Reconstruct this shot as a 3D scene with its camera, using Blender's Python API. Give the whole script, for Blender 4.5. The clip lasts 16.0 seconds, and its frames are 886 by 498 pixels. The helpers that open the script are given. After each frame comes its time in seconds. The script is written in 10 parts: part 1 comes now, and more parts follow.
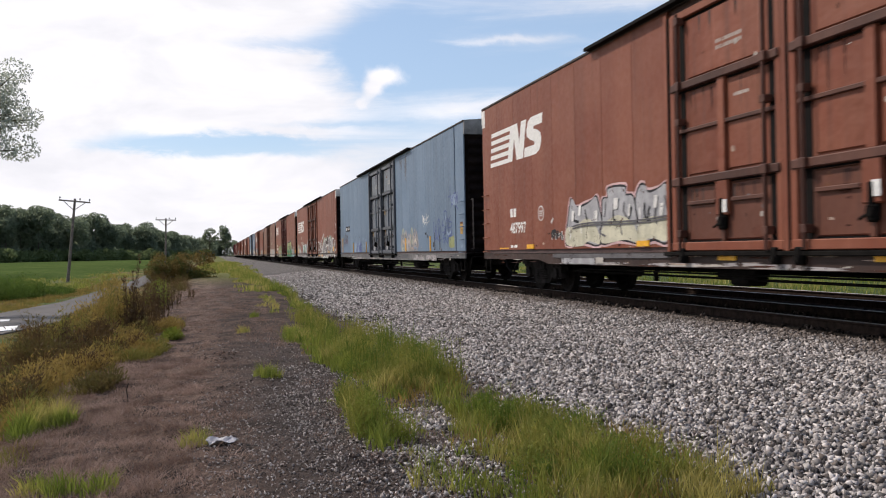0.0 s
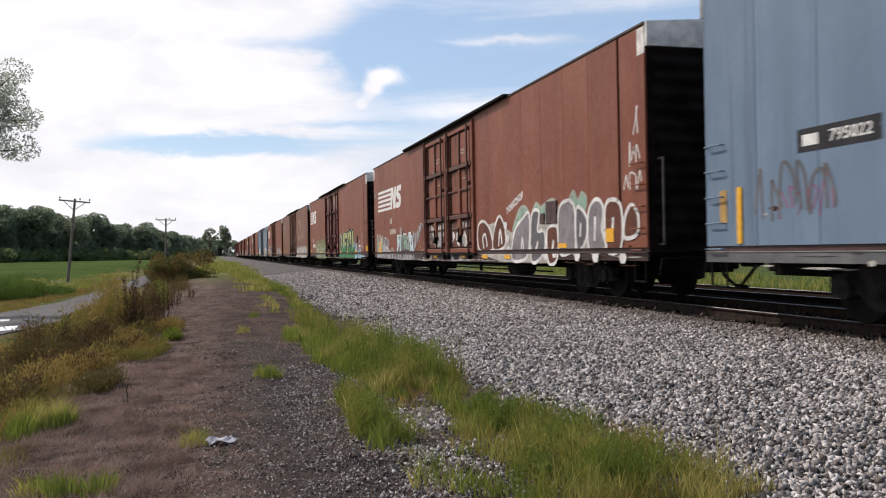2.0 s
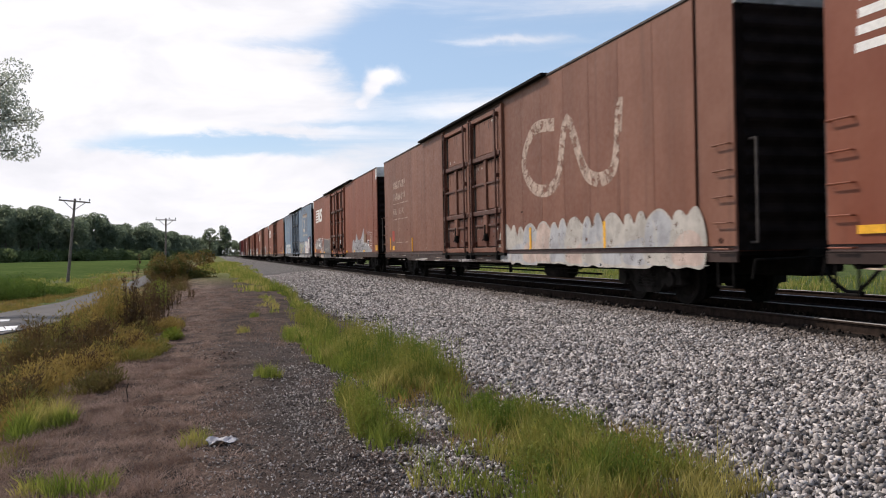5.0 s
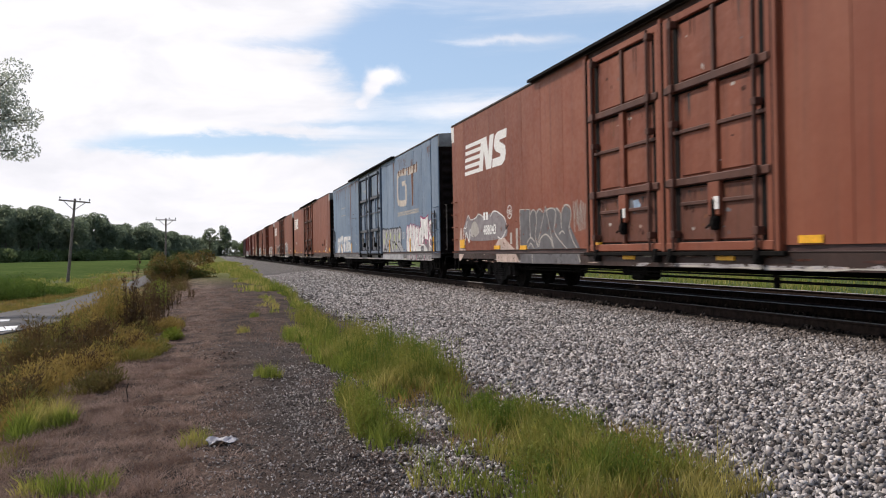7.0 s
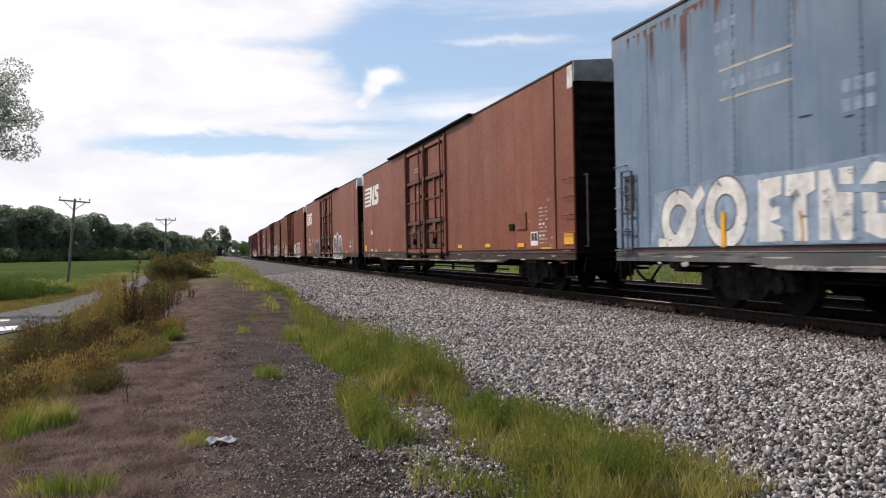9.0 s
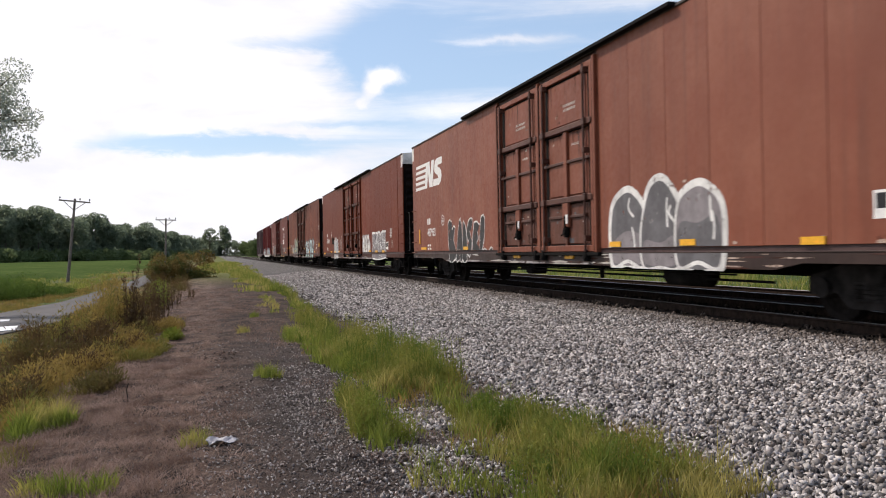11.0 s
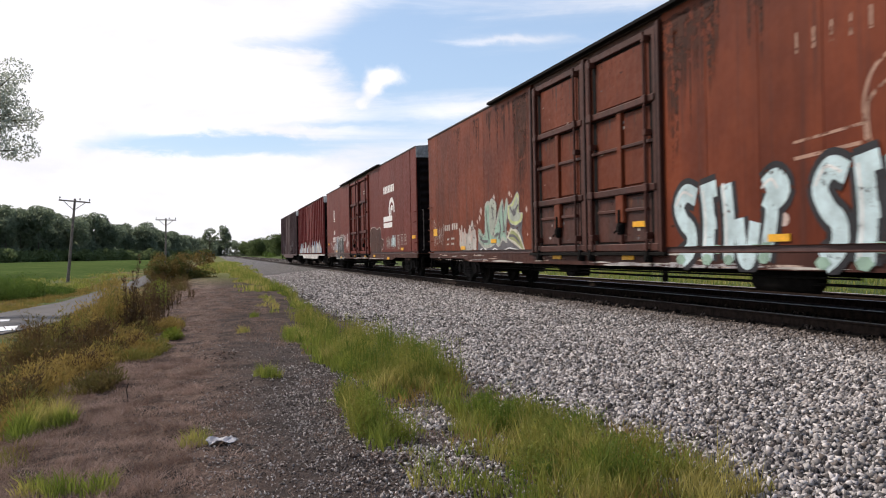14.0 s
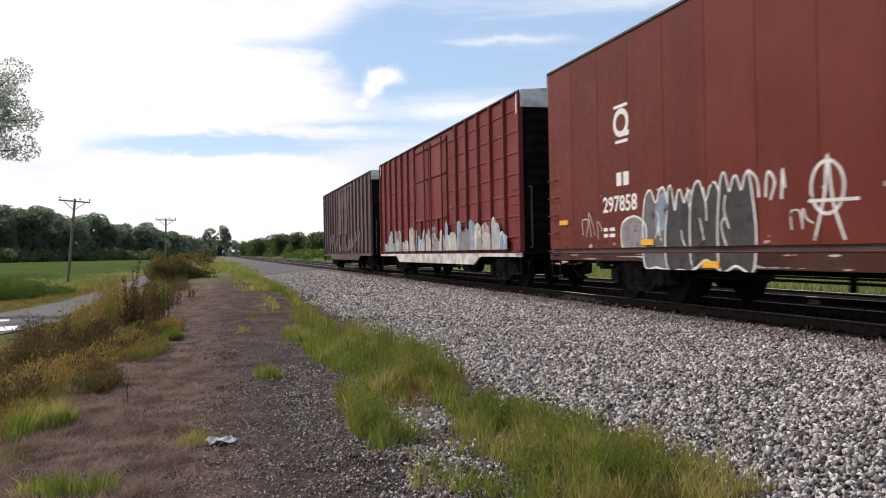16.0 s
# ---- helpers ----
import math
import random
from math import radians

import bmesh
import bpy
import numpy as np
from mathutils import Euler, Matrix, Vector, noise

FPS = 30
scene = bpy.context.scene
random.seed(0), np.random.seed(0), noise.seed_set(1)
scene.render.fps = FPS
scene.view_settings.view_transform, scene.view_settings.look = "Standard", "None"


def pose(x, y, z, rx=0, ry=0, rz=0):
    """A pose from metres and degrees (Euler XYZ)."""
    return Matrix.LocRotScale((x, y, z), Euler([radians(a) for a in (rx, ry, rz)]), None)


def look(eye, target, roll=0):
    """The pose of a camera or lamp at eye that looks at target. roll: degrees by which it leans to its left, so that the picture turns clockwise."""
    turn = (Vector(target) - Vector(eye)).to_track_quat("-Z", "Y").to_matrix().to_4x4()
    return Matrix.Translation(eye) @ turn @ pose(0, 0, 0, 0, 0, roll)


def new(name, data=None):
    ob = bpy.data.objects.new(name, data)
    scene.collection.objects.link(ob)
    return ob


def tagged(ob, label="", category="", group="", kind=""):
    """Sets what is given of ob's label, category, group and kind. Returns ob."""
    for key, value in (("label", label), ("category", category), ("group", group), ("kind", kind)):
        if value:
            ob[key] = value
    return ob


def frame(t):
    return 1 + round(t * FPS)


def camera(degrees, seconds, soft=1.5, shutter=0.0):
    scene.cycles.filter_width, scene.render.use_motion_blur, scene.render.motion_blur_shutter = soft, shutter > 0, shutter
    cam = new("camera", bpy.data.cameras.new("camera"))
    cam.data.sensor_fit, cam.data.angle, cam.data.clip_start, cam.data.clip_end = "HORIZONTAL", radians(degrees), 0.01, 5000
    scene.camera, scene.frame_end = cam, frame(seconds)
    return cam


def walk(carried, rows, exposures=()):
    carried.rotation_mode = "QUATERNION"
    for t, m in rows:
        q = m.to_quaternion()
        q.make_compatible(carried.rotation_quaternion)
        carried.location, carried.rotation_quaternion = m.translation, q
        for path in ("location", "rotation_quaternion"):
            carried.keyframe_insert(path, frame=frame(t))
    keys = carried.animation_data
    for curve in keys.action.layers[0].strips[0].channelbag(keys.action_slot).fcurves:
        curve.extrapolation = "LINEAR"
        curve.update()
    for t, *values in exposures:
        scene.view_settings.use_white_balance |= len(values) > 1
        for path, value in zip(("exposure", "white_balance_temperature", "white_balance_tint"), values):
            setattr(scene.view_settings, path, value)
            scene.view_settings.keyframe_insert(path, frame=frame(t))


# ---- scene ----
# ---- camera ----
EYE = (0.0, 0.0, 1.06)
cam = camera(55.82, 16.0, soft=1.0, shutter=0.12)
HELD = Matrix.Translation(EYE) @ pose(0, 0, 0, 90.108, 0, -15.216) @ pose(0, 0, 0, 0, 0, -1.085)
walk(cam, [(0.0, HELD), (16.0, HELD)], exposures=[(0.0, 0.0, 6650.0, 14.0), (9.0, 0.0, 6650.0, 14.0), (11.8, 0.1, 6650.0, 14.0), (16.0, 0.1, 6650.0, 14.0)])

# ---- train timetable (metres, seconds) ----
SPEED = 20.08
TRACK_X = 9.05         # centre of the first track
TRACK2_X = 13.6
SUN_AZ, SUN_EL = -42.0, 45.0   # degrees from +y towards +x, and above the horizon


# ---- node helpers ----
class Nodes:
    """Short way to wire a node tree."""

    def __init__(self, tree):
        self.t = tree
        tree.nodes.clear()

    def n(self, kind, **kw):
        node = self.t.nodes.new(kind)
        for k, v in kw.items():
            if k == "op":
                node.operation = v
            elif k == "blend":
                node.blend_type = v
            elif k == "sky":
                node.sky_type = v
        return node

    def put(self, sock, v):
        if isinstance(v, bpy.types.NodeSocket):
            self.t.links.new(v, sock)
        elif v is not None:
            sock.default_value = v

    def math(self, op, a, b=None, c=None, clamp=False):
        m = self.n("ShaderNodeMath", op=op)
        m.use_clamp = clamp
        for s, v in zip(m.inputs, (a, b, c)):
            self.put(s, v)
        return m.outputs[0]

    def mix(self, f, a, b, blend="MIX"):
        m = self.n("ShaderNodeMix")
        m.data_type, m.blend_type, m.clamp_factor = "RGBA", blend, True
        self.put(m.inputs[0], f)
        for s, v in ((m.inputs[6], a), (m.inputs[7], b)):
            self.put(s, (*v, 1) if isinstance(v, tuple) and len(v) == 3 else v)
        return m.outputs[2]

    def noise(self, vec, scale, detail=4, rough=0.55, dist=0.0):
        m = self.n("ShaderNodeTexNoise")
        self.put(m.inputs["Vector"], vec)
        m.inputs["Scale"].default_value, m.inputs["Detail"].default_value = scale, detail
        m.inputs["Roughness"].default_value, m.inputs["Distortion"].default_value = rough, dist
        return m.outputs["Fac"]

    def ramp(self, fac, lo, hi, a=0.0, b=1.0):
        m = self.n("ShaderNodeMapRange")
        m.interpolation_type = "SMOOTHSTEP"
        self.put(m.inputs[0], fac)
        for i, v in enumerate((lo, hi, a, b)):
            m.inputs[i + 1].default_value = v
        return m.outputs[0]

    def mapping(self, vec, scale=(1, 1, 1), loc=(0, 0, 0), rot=(0, 0, 0)):
        m = self.n("ShaderNodeMapping")
        self.put(m.inputs["Vector"], vec)
        m.inputs["Scale"].default_value, m.inputs["Location"].default_value, m.inputs["Rotation"].default_value = scale, loc, rot
        return m.outputs[0]

    def bump(self, h, strength, dist):
        m = self.n("ShaderNodeBump")
        m.inputs["Strength"].default_value, m.inputs["Distance"].default_value = strength, dist
        self.put(m.inputs["Height"], h)
        return m.outputs[0]


# ---- sky and sun ----
def make_sky():
    world = bpy.data.worlds.new("sky")
    scene.world = world
    world.use_nodes = True
    N = Nodes(world.node_tree)
    out, bg = N.n("ShaderNodeOutputWorld"), N.n("ShaderNodeBackground")
    sky = N.n("ShaderNodeTexSky", sky="NISHITA")
    sky.sun_disc, sky.sun_elevation, sky.sun_rotation = False, radians(SUN_EL), radians(SUN_AZ)
    sky.air_density, sky.dust_density = 1.0, 0.3
    d = N.n("ShaderNodeTexCoord").outputs["Generated"]
    sep = N.n("ShaderNodeSeparateXYZ")
    N.put(sep.inputs[0], d)
    az = N.math("MULTIPLY", N.math("ARCTAN2", sep.outputs[0], sep.outputs[1]), 57.296)
    el = N.math("MULTIPLY", N.math("ARCSINE", sep.outputs[2]), 57.296)
    flat = N.n("ShaderNodeCombineXYZ")
    N.put(flat.inputs[0], az), N.put(flat.inputs[1], el)
    p = flat.outputs[0]
    warp = N.noise(N.mapping(p, (0.22, 0.5, 1)), 1.0, 6, 0.62, 0.4)
    wisp = N.noise(N.mapping(p, (0.055, 0.55, 1), (3.1, 1.7, 0)), 1.0, 7, 0.6, 0.5)
    wob = N.noise(N.mapping(p, (0.10, 0.25, 1)), 1.0, 5, 0.55, 0.4)
    az_w = N.math("ADD", az, N.math("MULTIPLY", N.math("SUBTRACT", warp, 0.5), 5.0))
    el_w = N.math("ADD", el, N.math("MULTIPLY", N.math("SUBTRACT", warp, 0.5), 1.7))

    def lump(a0, e0, sa, se, k=1.0, x=az_w, y=el_w):
        """A soft bank at azimuth a0, elevation e0, half widths sa, se."""
        u = N.math("POWER", N.math("ABSOLUTE", N.math("DIVIDE", N.math("SUBTRACT", x, a0), sa)), 2)
        v = N.math("POWER", N.math("ABSOLUTE", N.math("DIVIDE", N.math("SUBTRACT", y, e0), se)), 2)
        return N.math("MULTIPLY", N.math("EXPONENT", N.math("MULTIPLY", N.math("ADD", u, v), -1.0)), k)

    def total(items):
        s = items[0]
        for i in items[1:]:
            s = N.math("ADD", s, i)
        return s

    # a bright veil on the sun's side, thinning towards the tracks, with gaps and streaks
    veil = N.math("MULTIPLY", N.ramp(az_w, 13.5, 3.5, 0.10, 1.25), N.math("MULTIPLY", N.ramp(az, -110.0, -60.0, 0.3, 1.0), N.ramp(el, 20.0, 36.0, 1.0, 0.25)))
    cloud = N.math("ADD", veil, total([lump(*c) for c in BANKS]))
    cloud = N.math("SUBTRACT", cloud, total([lump(*c) for c in GAPS]))
    cloud = N.math("ADD", cloud, N.math("MULTIPLY", N.math("SUBTRACT", wisp, 0.5), 1.0))
    cover = N.ramp(cloud, 0.02, 0.95)
    puff = total([lump(*c, x=az, y=el) for c in PUFFS])
    puff = N.math("ADD", puff, N.math("MULTIPLY", N.math("SUBTRACT", N.noise(N.mapping(p, (0.9, 0.9, 1)), 1.0, 6, 0.6), 0.5), 0.8))
    cover = N.math("MAXIMUM", cover, N.ramp(puff, 0.12, 0.95, 0.0, 1.0))
    low = N.ramp(el, 1.5, 9.0, 0.97, 0.0)
    cover = N.math("MAXIMUM", cover, N.math("MULTIPLY", low, N.math("SUBTRACT", 1.0, lump(0.5, 7.3, 9.5, 1.0, 0.9))))
    blue = N.mix(1.0, sky.outputs[0], (SKY_K * 0.97, SKY_K * 0.99, SKY_K * 1.0), "MULTIPLY")
    blue = N.mix(N.ramp(el, 45.0, 5.0, 0.0, 0.62), blue, (0.47, 0.66, 0.90))
    white = N.mix(N.ramp(wob, 0.3, 0.7), (0.96, 0.99, 1.05), (1.19, 1.21, 1.25))
    col = N.mix(cover, blue, white)
    N.put(bg.inputs[0], col)
    bg.inputs[1].default_value = SKY_GAIN
    N.t.links.new(bg.outputs[0], out.inputs[0])


SKY_K, SKY_GAIN = 0.16, 0.9
# azimuth, elevation, half widths, strength
BANKS = [(-2, 16.6, 8.5, 1.5, 0.5), (19.6, 14.0, 6, 0.28, 0.40), (18, 9.7, 6, 0.7, 0.55), (27, 16, 8, 0.6, 0.35), (15, 7.0, 9, 1.6, 0.5), (32, 12.5, 7, 0.8, 0.3), (120, 30, 30, 12, 0.5), (-140, 25, 30, 10, 0.5)]
GAPS = [(0.5, 7.3, 8.0, 0.85, 1.7), (9.5, 13.2, 5.5, 2.2, 0.55), (3.0, 13.9, 4.5, 0.55, 0.60), (-4.5, 13.2, 4.0, 0.35, 0.35), (6.5, 8.7, 5.0, 0.3, 0.45), (-8.0, 8.3, 3.0, 0.3, 0.3)]
PUFFS = [(11.5, 11.85, 1.15, 0.6, 1.05), (10.6, 11.0, 0.8, 0.75, 0.9), (9.7, 9.95, 0.9, 0.6, 0.8)]
make_sky()


def make_sun():
    data = bpy.data.lights.new("sun", "SUN")
    data.energy, data.angle, data.color = 3.9, radians(1.5), (1.0, 0.92, 0.82)
    ob = new("sun", data)
    a, e = radians(SUN_AZ), radians(SUN_EL)
    way = Vector((math.sin(a) * math.cos(e), math.cos(a) * math.cos(e), math.sin(e)))
    ob.matrix_world = look(way * 60, (0, 0, 0))


make_sun()


# ---- materials ----
def material(name, build, rough=0.6, metal=0.0, spec=0.4):
    m = bpy.data.materials.new(name)
    m.use_nodes = True
    N = Nodes(m.node_tree)
    out, b = N.n("ShaderNodeOutputMaterial"), N.n("ShaderNodeBsdfPrincipled")
    b.inputs["Roughness"].default_value, b.inputs["Metallic"].default_value = rough, metal
    b.inputs["Specular IOR Level"].default_value = spec
    N.t.links.new(b.outputs[0], out.inputs[0])
    pos = N.n("ShaderNodeTexCoord").outputs["Object"]
    build(N, b, pos)
    return m


def plain(name, col, rough=0.6, metal=0.0, vary=0.15, scale=6.0, bump=0.0, spec=0.4):
    def build(N, b, pos):
        f = N.noise(pos, scale, 6)
        lo, hi = tuple(c * (1 - vary) for c in col), tuple(min(1, c * (1 + vary)) for c in col)
        N.put(b.inputs["Base Color"], N.mix(N.ramp(f, 0.3, 0.7), lo, hi))
        if bump:
            N.put(b.inputs["Normal"], N.bump(f, 0.4, bump))
    return material(name, build, rough, metal, spec)


def car_paint(name, col, fade, rust=0.25, streak=0.4, dent=0.0, sheen=0.26):
    """Old sheet paint: faded patches, run-down streaks, rust specks, grime along the bottom edge."""
    def build(N, b, pos):
        seed = N.n("ShaderNodeObjectInfo").outputs["Random"]
        shift = N.n("ShaderNodeVectorMath", op="ADD")
        com = N.n("ShaderNodeCombineXYZ")
        N.put(com.inputs[0], N.math("MULTIPLY", seed, 31.0)), N.put(com.inputs[1], N.math("MULTIPLY", seed, 17.0))
        N.put(shift.inputs[0], pos), N.put(shift.inputs[1], com.outputs[0])
        q = shift.outputs[0]
        big = N.noise(q, 0.7, 4, 0.6)
        grain = N.noise(q, 9.0, 6, 0.65)
        runs = N.noise(N.mapping(q, (5, 5, 0.22)), 1.0, 5, 0.6)
        fine = N.noise(N.mapping(q, (22, 22, 0.6)), 1.0, 4, 0.6)
        c = N.mix(N.ramp(big, 0.3, 0.72), col, fade)
        bands = N.noise(N.mapping(q, (1.3, 1.3, 0.07)), 1.0, 3, 0.5)
        c = N.mix(N.math("MULTIPLY", N.ramp(bands, 0.42, 0.68), 0.45 * streak), c, tuple(x * 0.62 for x in col))
        c = N.mix(N.math("MULTIPLY", N.ramp(grain, 0.35, 0.75), 0.10), c, tuple(x * 0.72 for x in col))
        c = N.mix(N.math("MULTIPLY", N.ramp(runs, 0.52, 0.78), streak), c, tuple(x * 0.5 + 0.01 for x in col))
        c = N.mix(N.math("MULTIPLY", N.ramp(fine, 0.58, 0.8), streak * 0.5), c, tuple(min(1, x * 1.35 + 0.02) for x in fade))
        specks = N.ramp(N.noise(q, 14.0, 8, 0.7), 0.66, 0.75)
        c = N.mix(N.math("MULTIPLY", specks, rust), c, (0.11, 0.04, 0.02))
        tint = N.math("ADD", N.math("MULTIPLY", seed, 0.20), 0.90)
        hs = N.n("ShaderNodeHueSaturation")
        N.put(hs.inputs["Value"], tint), N.put(hs.inputs["Color"], c)
        N.put(b.inputs["Base Color"], hs.outputs[0])
        N.put(b.inputs["Roughness"], N.ramp(grain, 0.2, 0.8, 0.42, 0.66))
        h = N.math("ADD", N.math("MULTIPLY", N.noise(N.mapping(q, (1.6, 1.6, 0.5)), 1.0, 3), 1.0), N.math("MULTIPLY", grain, 0.012))
        if dent:
            h = N.math("ADD", h, N.math("MULTIPLY", N.noise(N.mapping(q, (3.0, 3.0, 4.5)), 1.0, 2, 0.4), dent))
        N.put(b.inputs["Normal"], N.bump(h, 0.5, 0.03))
    return material(name, build, 0.55, 0.0, sheen)


PAINT = {
    "brown": car_paint("brown_paint", (0.192, 0.053, 0.027), (0.232, 0.080, 0.045), 0.35, streak=0.6),
    "red": car_paint("red_oxide_paint", (0.132, 0.024, 0.0085), (0.152, 0.033, 0.0125), 0.25, streak=0.4, sheen=0.13),
    "grey": car_paint("blue_grey_paint", (0.124, 0.186, 0.260), (0.160, 0.224, 0.302), 0.6, streak=0.6),
    "blue": car_paint("faded_blue_paint", (0.122, 0.184, 0.268), (0.190, 0.250, 0.320), 0.8, streak=0.6),
    "rusty": car_paint("rusty_red_paint", (0.106, 0.0215, 0.008), (0.185, 0.042, 0.015), 0.9, streak=1.0, sheen=0.13),
    "maroon": car_paint("maroon_paint", (0.118, 0.0205, 0.0135), (0.144, 0.030, 0.020), 0.3, streak=0.5, sheen=0.13),
    # Dirty sill paint, darkened as well for the shade of the door overhang.
    "dusty": car_paint("dusty_shaded_sill_paint", (0.026, 0.014, 0.011), (0.054, 0.031, 0.025), 0.5, streak=0.7),
    "dusty_grey": car_paint("dusty_grey_sill", (0.082, 0.085, 0.090), (0.185, 0.182, 0.176), 0.6, streak=0.7),
    "brown_door": car_paint("darker_brown_door", (0.095, 0.033, 0.020), (0.140, 0.052, 0.032), 0.5, streak=0.8),
    "rusty_door": car_paint("rusted_door", (0.045, 0.014, 0.009), (0.085, 0.026, 0.016), 0.9, streak=0.9),
    "red_sill": car_paint("grimy_red_sill", (0.046, 0.016, 0.011), (0.080, 0.030, 0.021), 0.5, streak=0.7, sheen=0.13),
    "red_door": car_paint("grimy_red_door", (0.095, 0.024, 0.012), (0.135, 0.036, 0.018), 0.5, streak=0.7),
    "maroon_door": car_paint("scuffed_maroon_door", (0.110, 0.022, 0.020), (0.155, 0.042, 0.036), 0.4, streak=0.5),
    "grey_door": car_paint("grimy_grey_door", (0.075, 0.083, 0.098), (0.165, 0.178, 0.20), 0.8, streak=0.9),
    "blue_door": car_paint("grimy_blue_door", (0.080, 0.108, 0.148), (0.170, 0.215, 0.270), 0.8, streak=0.9),
    "wine": car_paint("wine_red_paint", (0.150, 0.022, 0.021), (0.190, 0.042, 0.039), 0.3, streak=0.5, sheen=0.13),
    "plum": car_paint("plum_brown_paint", (0.075, 0.038, 0.040), (0.135, 0.088, 0.088), 0.5, streak=0.9),
    # Darker than the doors: shading on beams and in seams put into the colour.
    "brown_trim": car_paint("grimy_shaded_brown_trim", (0.065, 0.027, 0.019), (0.115, 0.048, 0.033), 0.6, streak=0.6),
    "red_trim": car_paint("grimy_red_trim", (0.064, 0.018, 0.011), (0.100, 0.031, 0.019), 0.6, streak=0.6, sheen=0.13),
    "grey_trim": car_paint("grimy_grey_trim", (0.052, 0.057, 0.066), (0.11, 0.12, 0.135), 0.8, streak=0.7),
    "maroon_trim": car_paint("grimy_maroon_trim", (0.062, 0.018, 0.016), (0.10, 0.032, 0.027), 0.6, streak=0.6, sheen=0.13),
    "dark": car_paint("dark_brown_paint", (0.05, 0.025, 0.024), (0.095, 0.055, 0.05), 0.5, streak=0.8),
    "tan": car_paint("tan_brown_paint", (0.165, 0.066, 0.040), (0.205, 0.094, 0.062), 0.4, streak=0.6),
}
SHEETS = {
    "brown": car_paint("dented_brown_sheet", (0.182, 0.050, 0.026), (0.225, 0.078, 0.044), 0.5, streak=0.8, dent=1.2),
    "tan": car_paint("dented_tan_sheet", (0.155, 0.062, 0.038), (0.195, 0.088, 0.058), 0.5, streak=0.8, dent=1.2),
    "red": car_paint("dented_red_sheet", (0.124, 0.022, 0.008), (0.146, 0.031, 0.012), 0.3, streak=0.6, dent=1.0, sheen=0.13),
    "maroon": car_paint("dented_maroon_sheet", (0.108, 0.0190, 0.0130), (0.136, 0.029, 0.020), 0.4, streak=0.7, dent=1.2, sheen=0.13),
    "grey": car_paint("dented_grey_sheet", (0.118, 0.140, 0.168), (0.205, 0.222, 0.240), 0.8, streak=0.9, dent=1.2),
    "blue": car_paint("dented_blue_sheet", (0.130, 0.185, 0.258), (0.205, 0.260, 0.320), 0.8, streak=0.9, dent=1.2),
    "maroon_door": car_paint("dented_wine_sheet", (0.110, 0.022, 0.020), (0.175, 0.055, 0.046), 0.5, streak=0.8, dent=1.4),
    "rusty_sheet": car_paint("dented_orange_red_sheet", (0.112, 0.026, 0.011), (0.160, 0.041, 0.018), 0.6, streak=0.7, dent=1.2, sheen=0.13),
}
# Grimy end paint, blackened to hold the shade between coupled cars.
END_SHADE = plain("grimy_shaded_end_paint", (0.011, 0.008, 0.0075), 0.95, 0, 0.5, 2.5, 0, 0.08)
# Grimy steels, blackened further to carry the shade below the car floors.
GRIME_SHADE = plain("grimy_shaded_steel", (0.008, 0.0072, 0.0066), 0.9, 0, 0.4, 8, 0.01, 0.08)
CAST_SHADE = plain("dusty_shaded_cast_steel", (0.020, 0.018, 0.017), 0.95, 0.0, 0.6, 5, 0.01, 0.1)
WHEEL_SHADE = plain("shaded_wheel_steel", (0.013, 0.011, 0.010), 0.9, 0, 0.3, 12, 0, 0.1)
RAILTOP = plain("worn_rail_steel", (0.20, 0.19, 0.185), 0.5, 0.8, 0.25, 15)
RAILSIDE = plain("rusty_rail_steel", (0.028, 0.019, 0.015), 0.95, 0, 0.4, 9, 0, 0.1)
# For black fittings, and for shade painted into door gaps and slots.
BLACK = plain("black_fittings_gap_shade", (0.010, 0.009, 0.009), 0.9, 0, 0.15, 6, 0, 0.08)
WHITE = plain("white_lettering", (0.72, 0.71, 0.68), 0.6, 0, 0.12, 20)
CAPWHITE = plain("dull_white_panel", (0.62, 0.60, 0.57), 0.6, 0, 0.3, 3)
YELLOW = plain("yellow_reflector", (0.75, 0.38, 0.02), 0.45, 0, 0.15, 15)
STEELGREY = plain("bare_grey_metal", (0.26, 0.255, 0.25), 0.55, 0.3, 0.3, 8)
# Creosoted wood, darkened further for the shade under the train.
TIEWOOD = plain("shaded_creosoted_tie", (0.016, 0.0125, 0.0105), 0.95, 0, 0.4, 5, 0.01, 0.08)


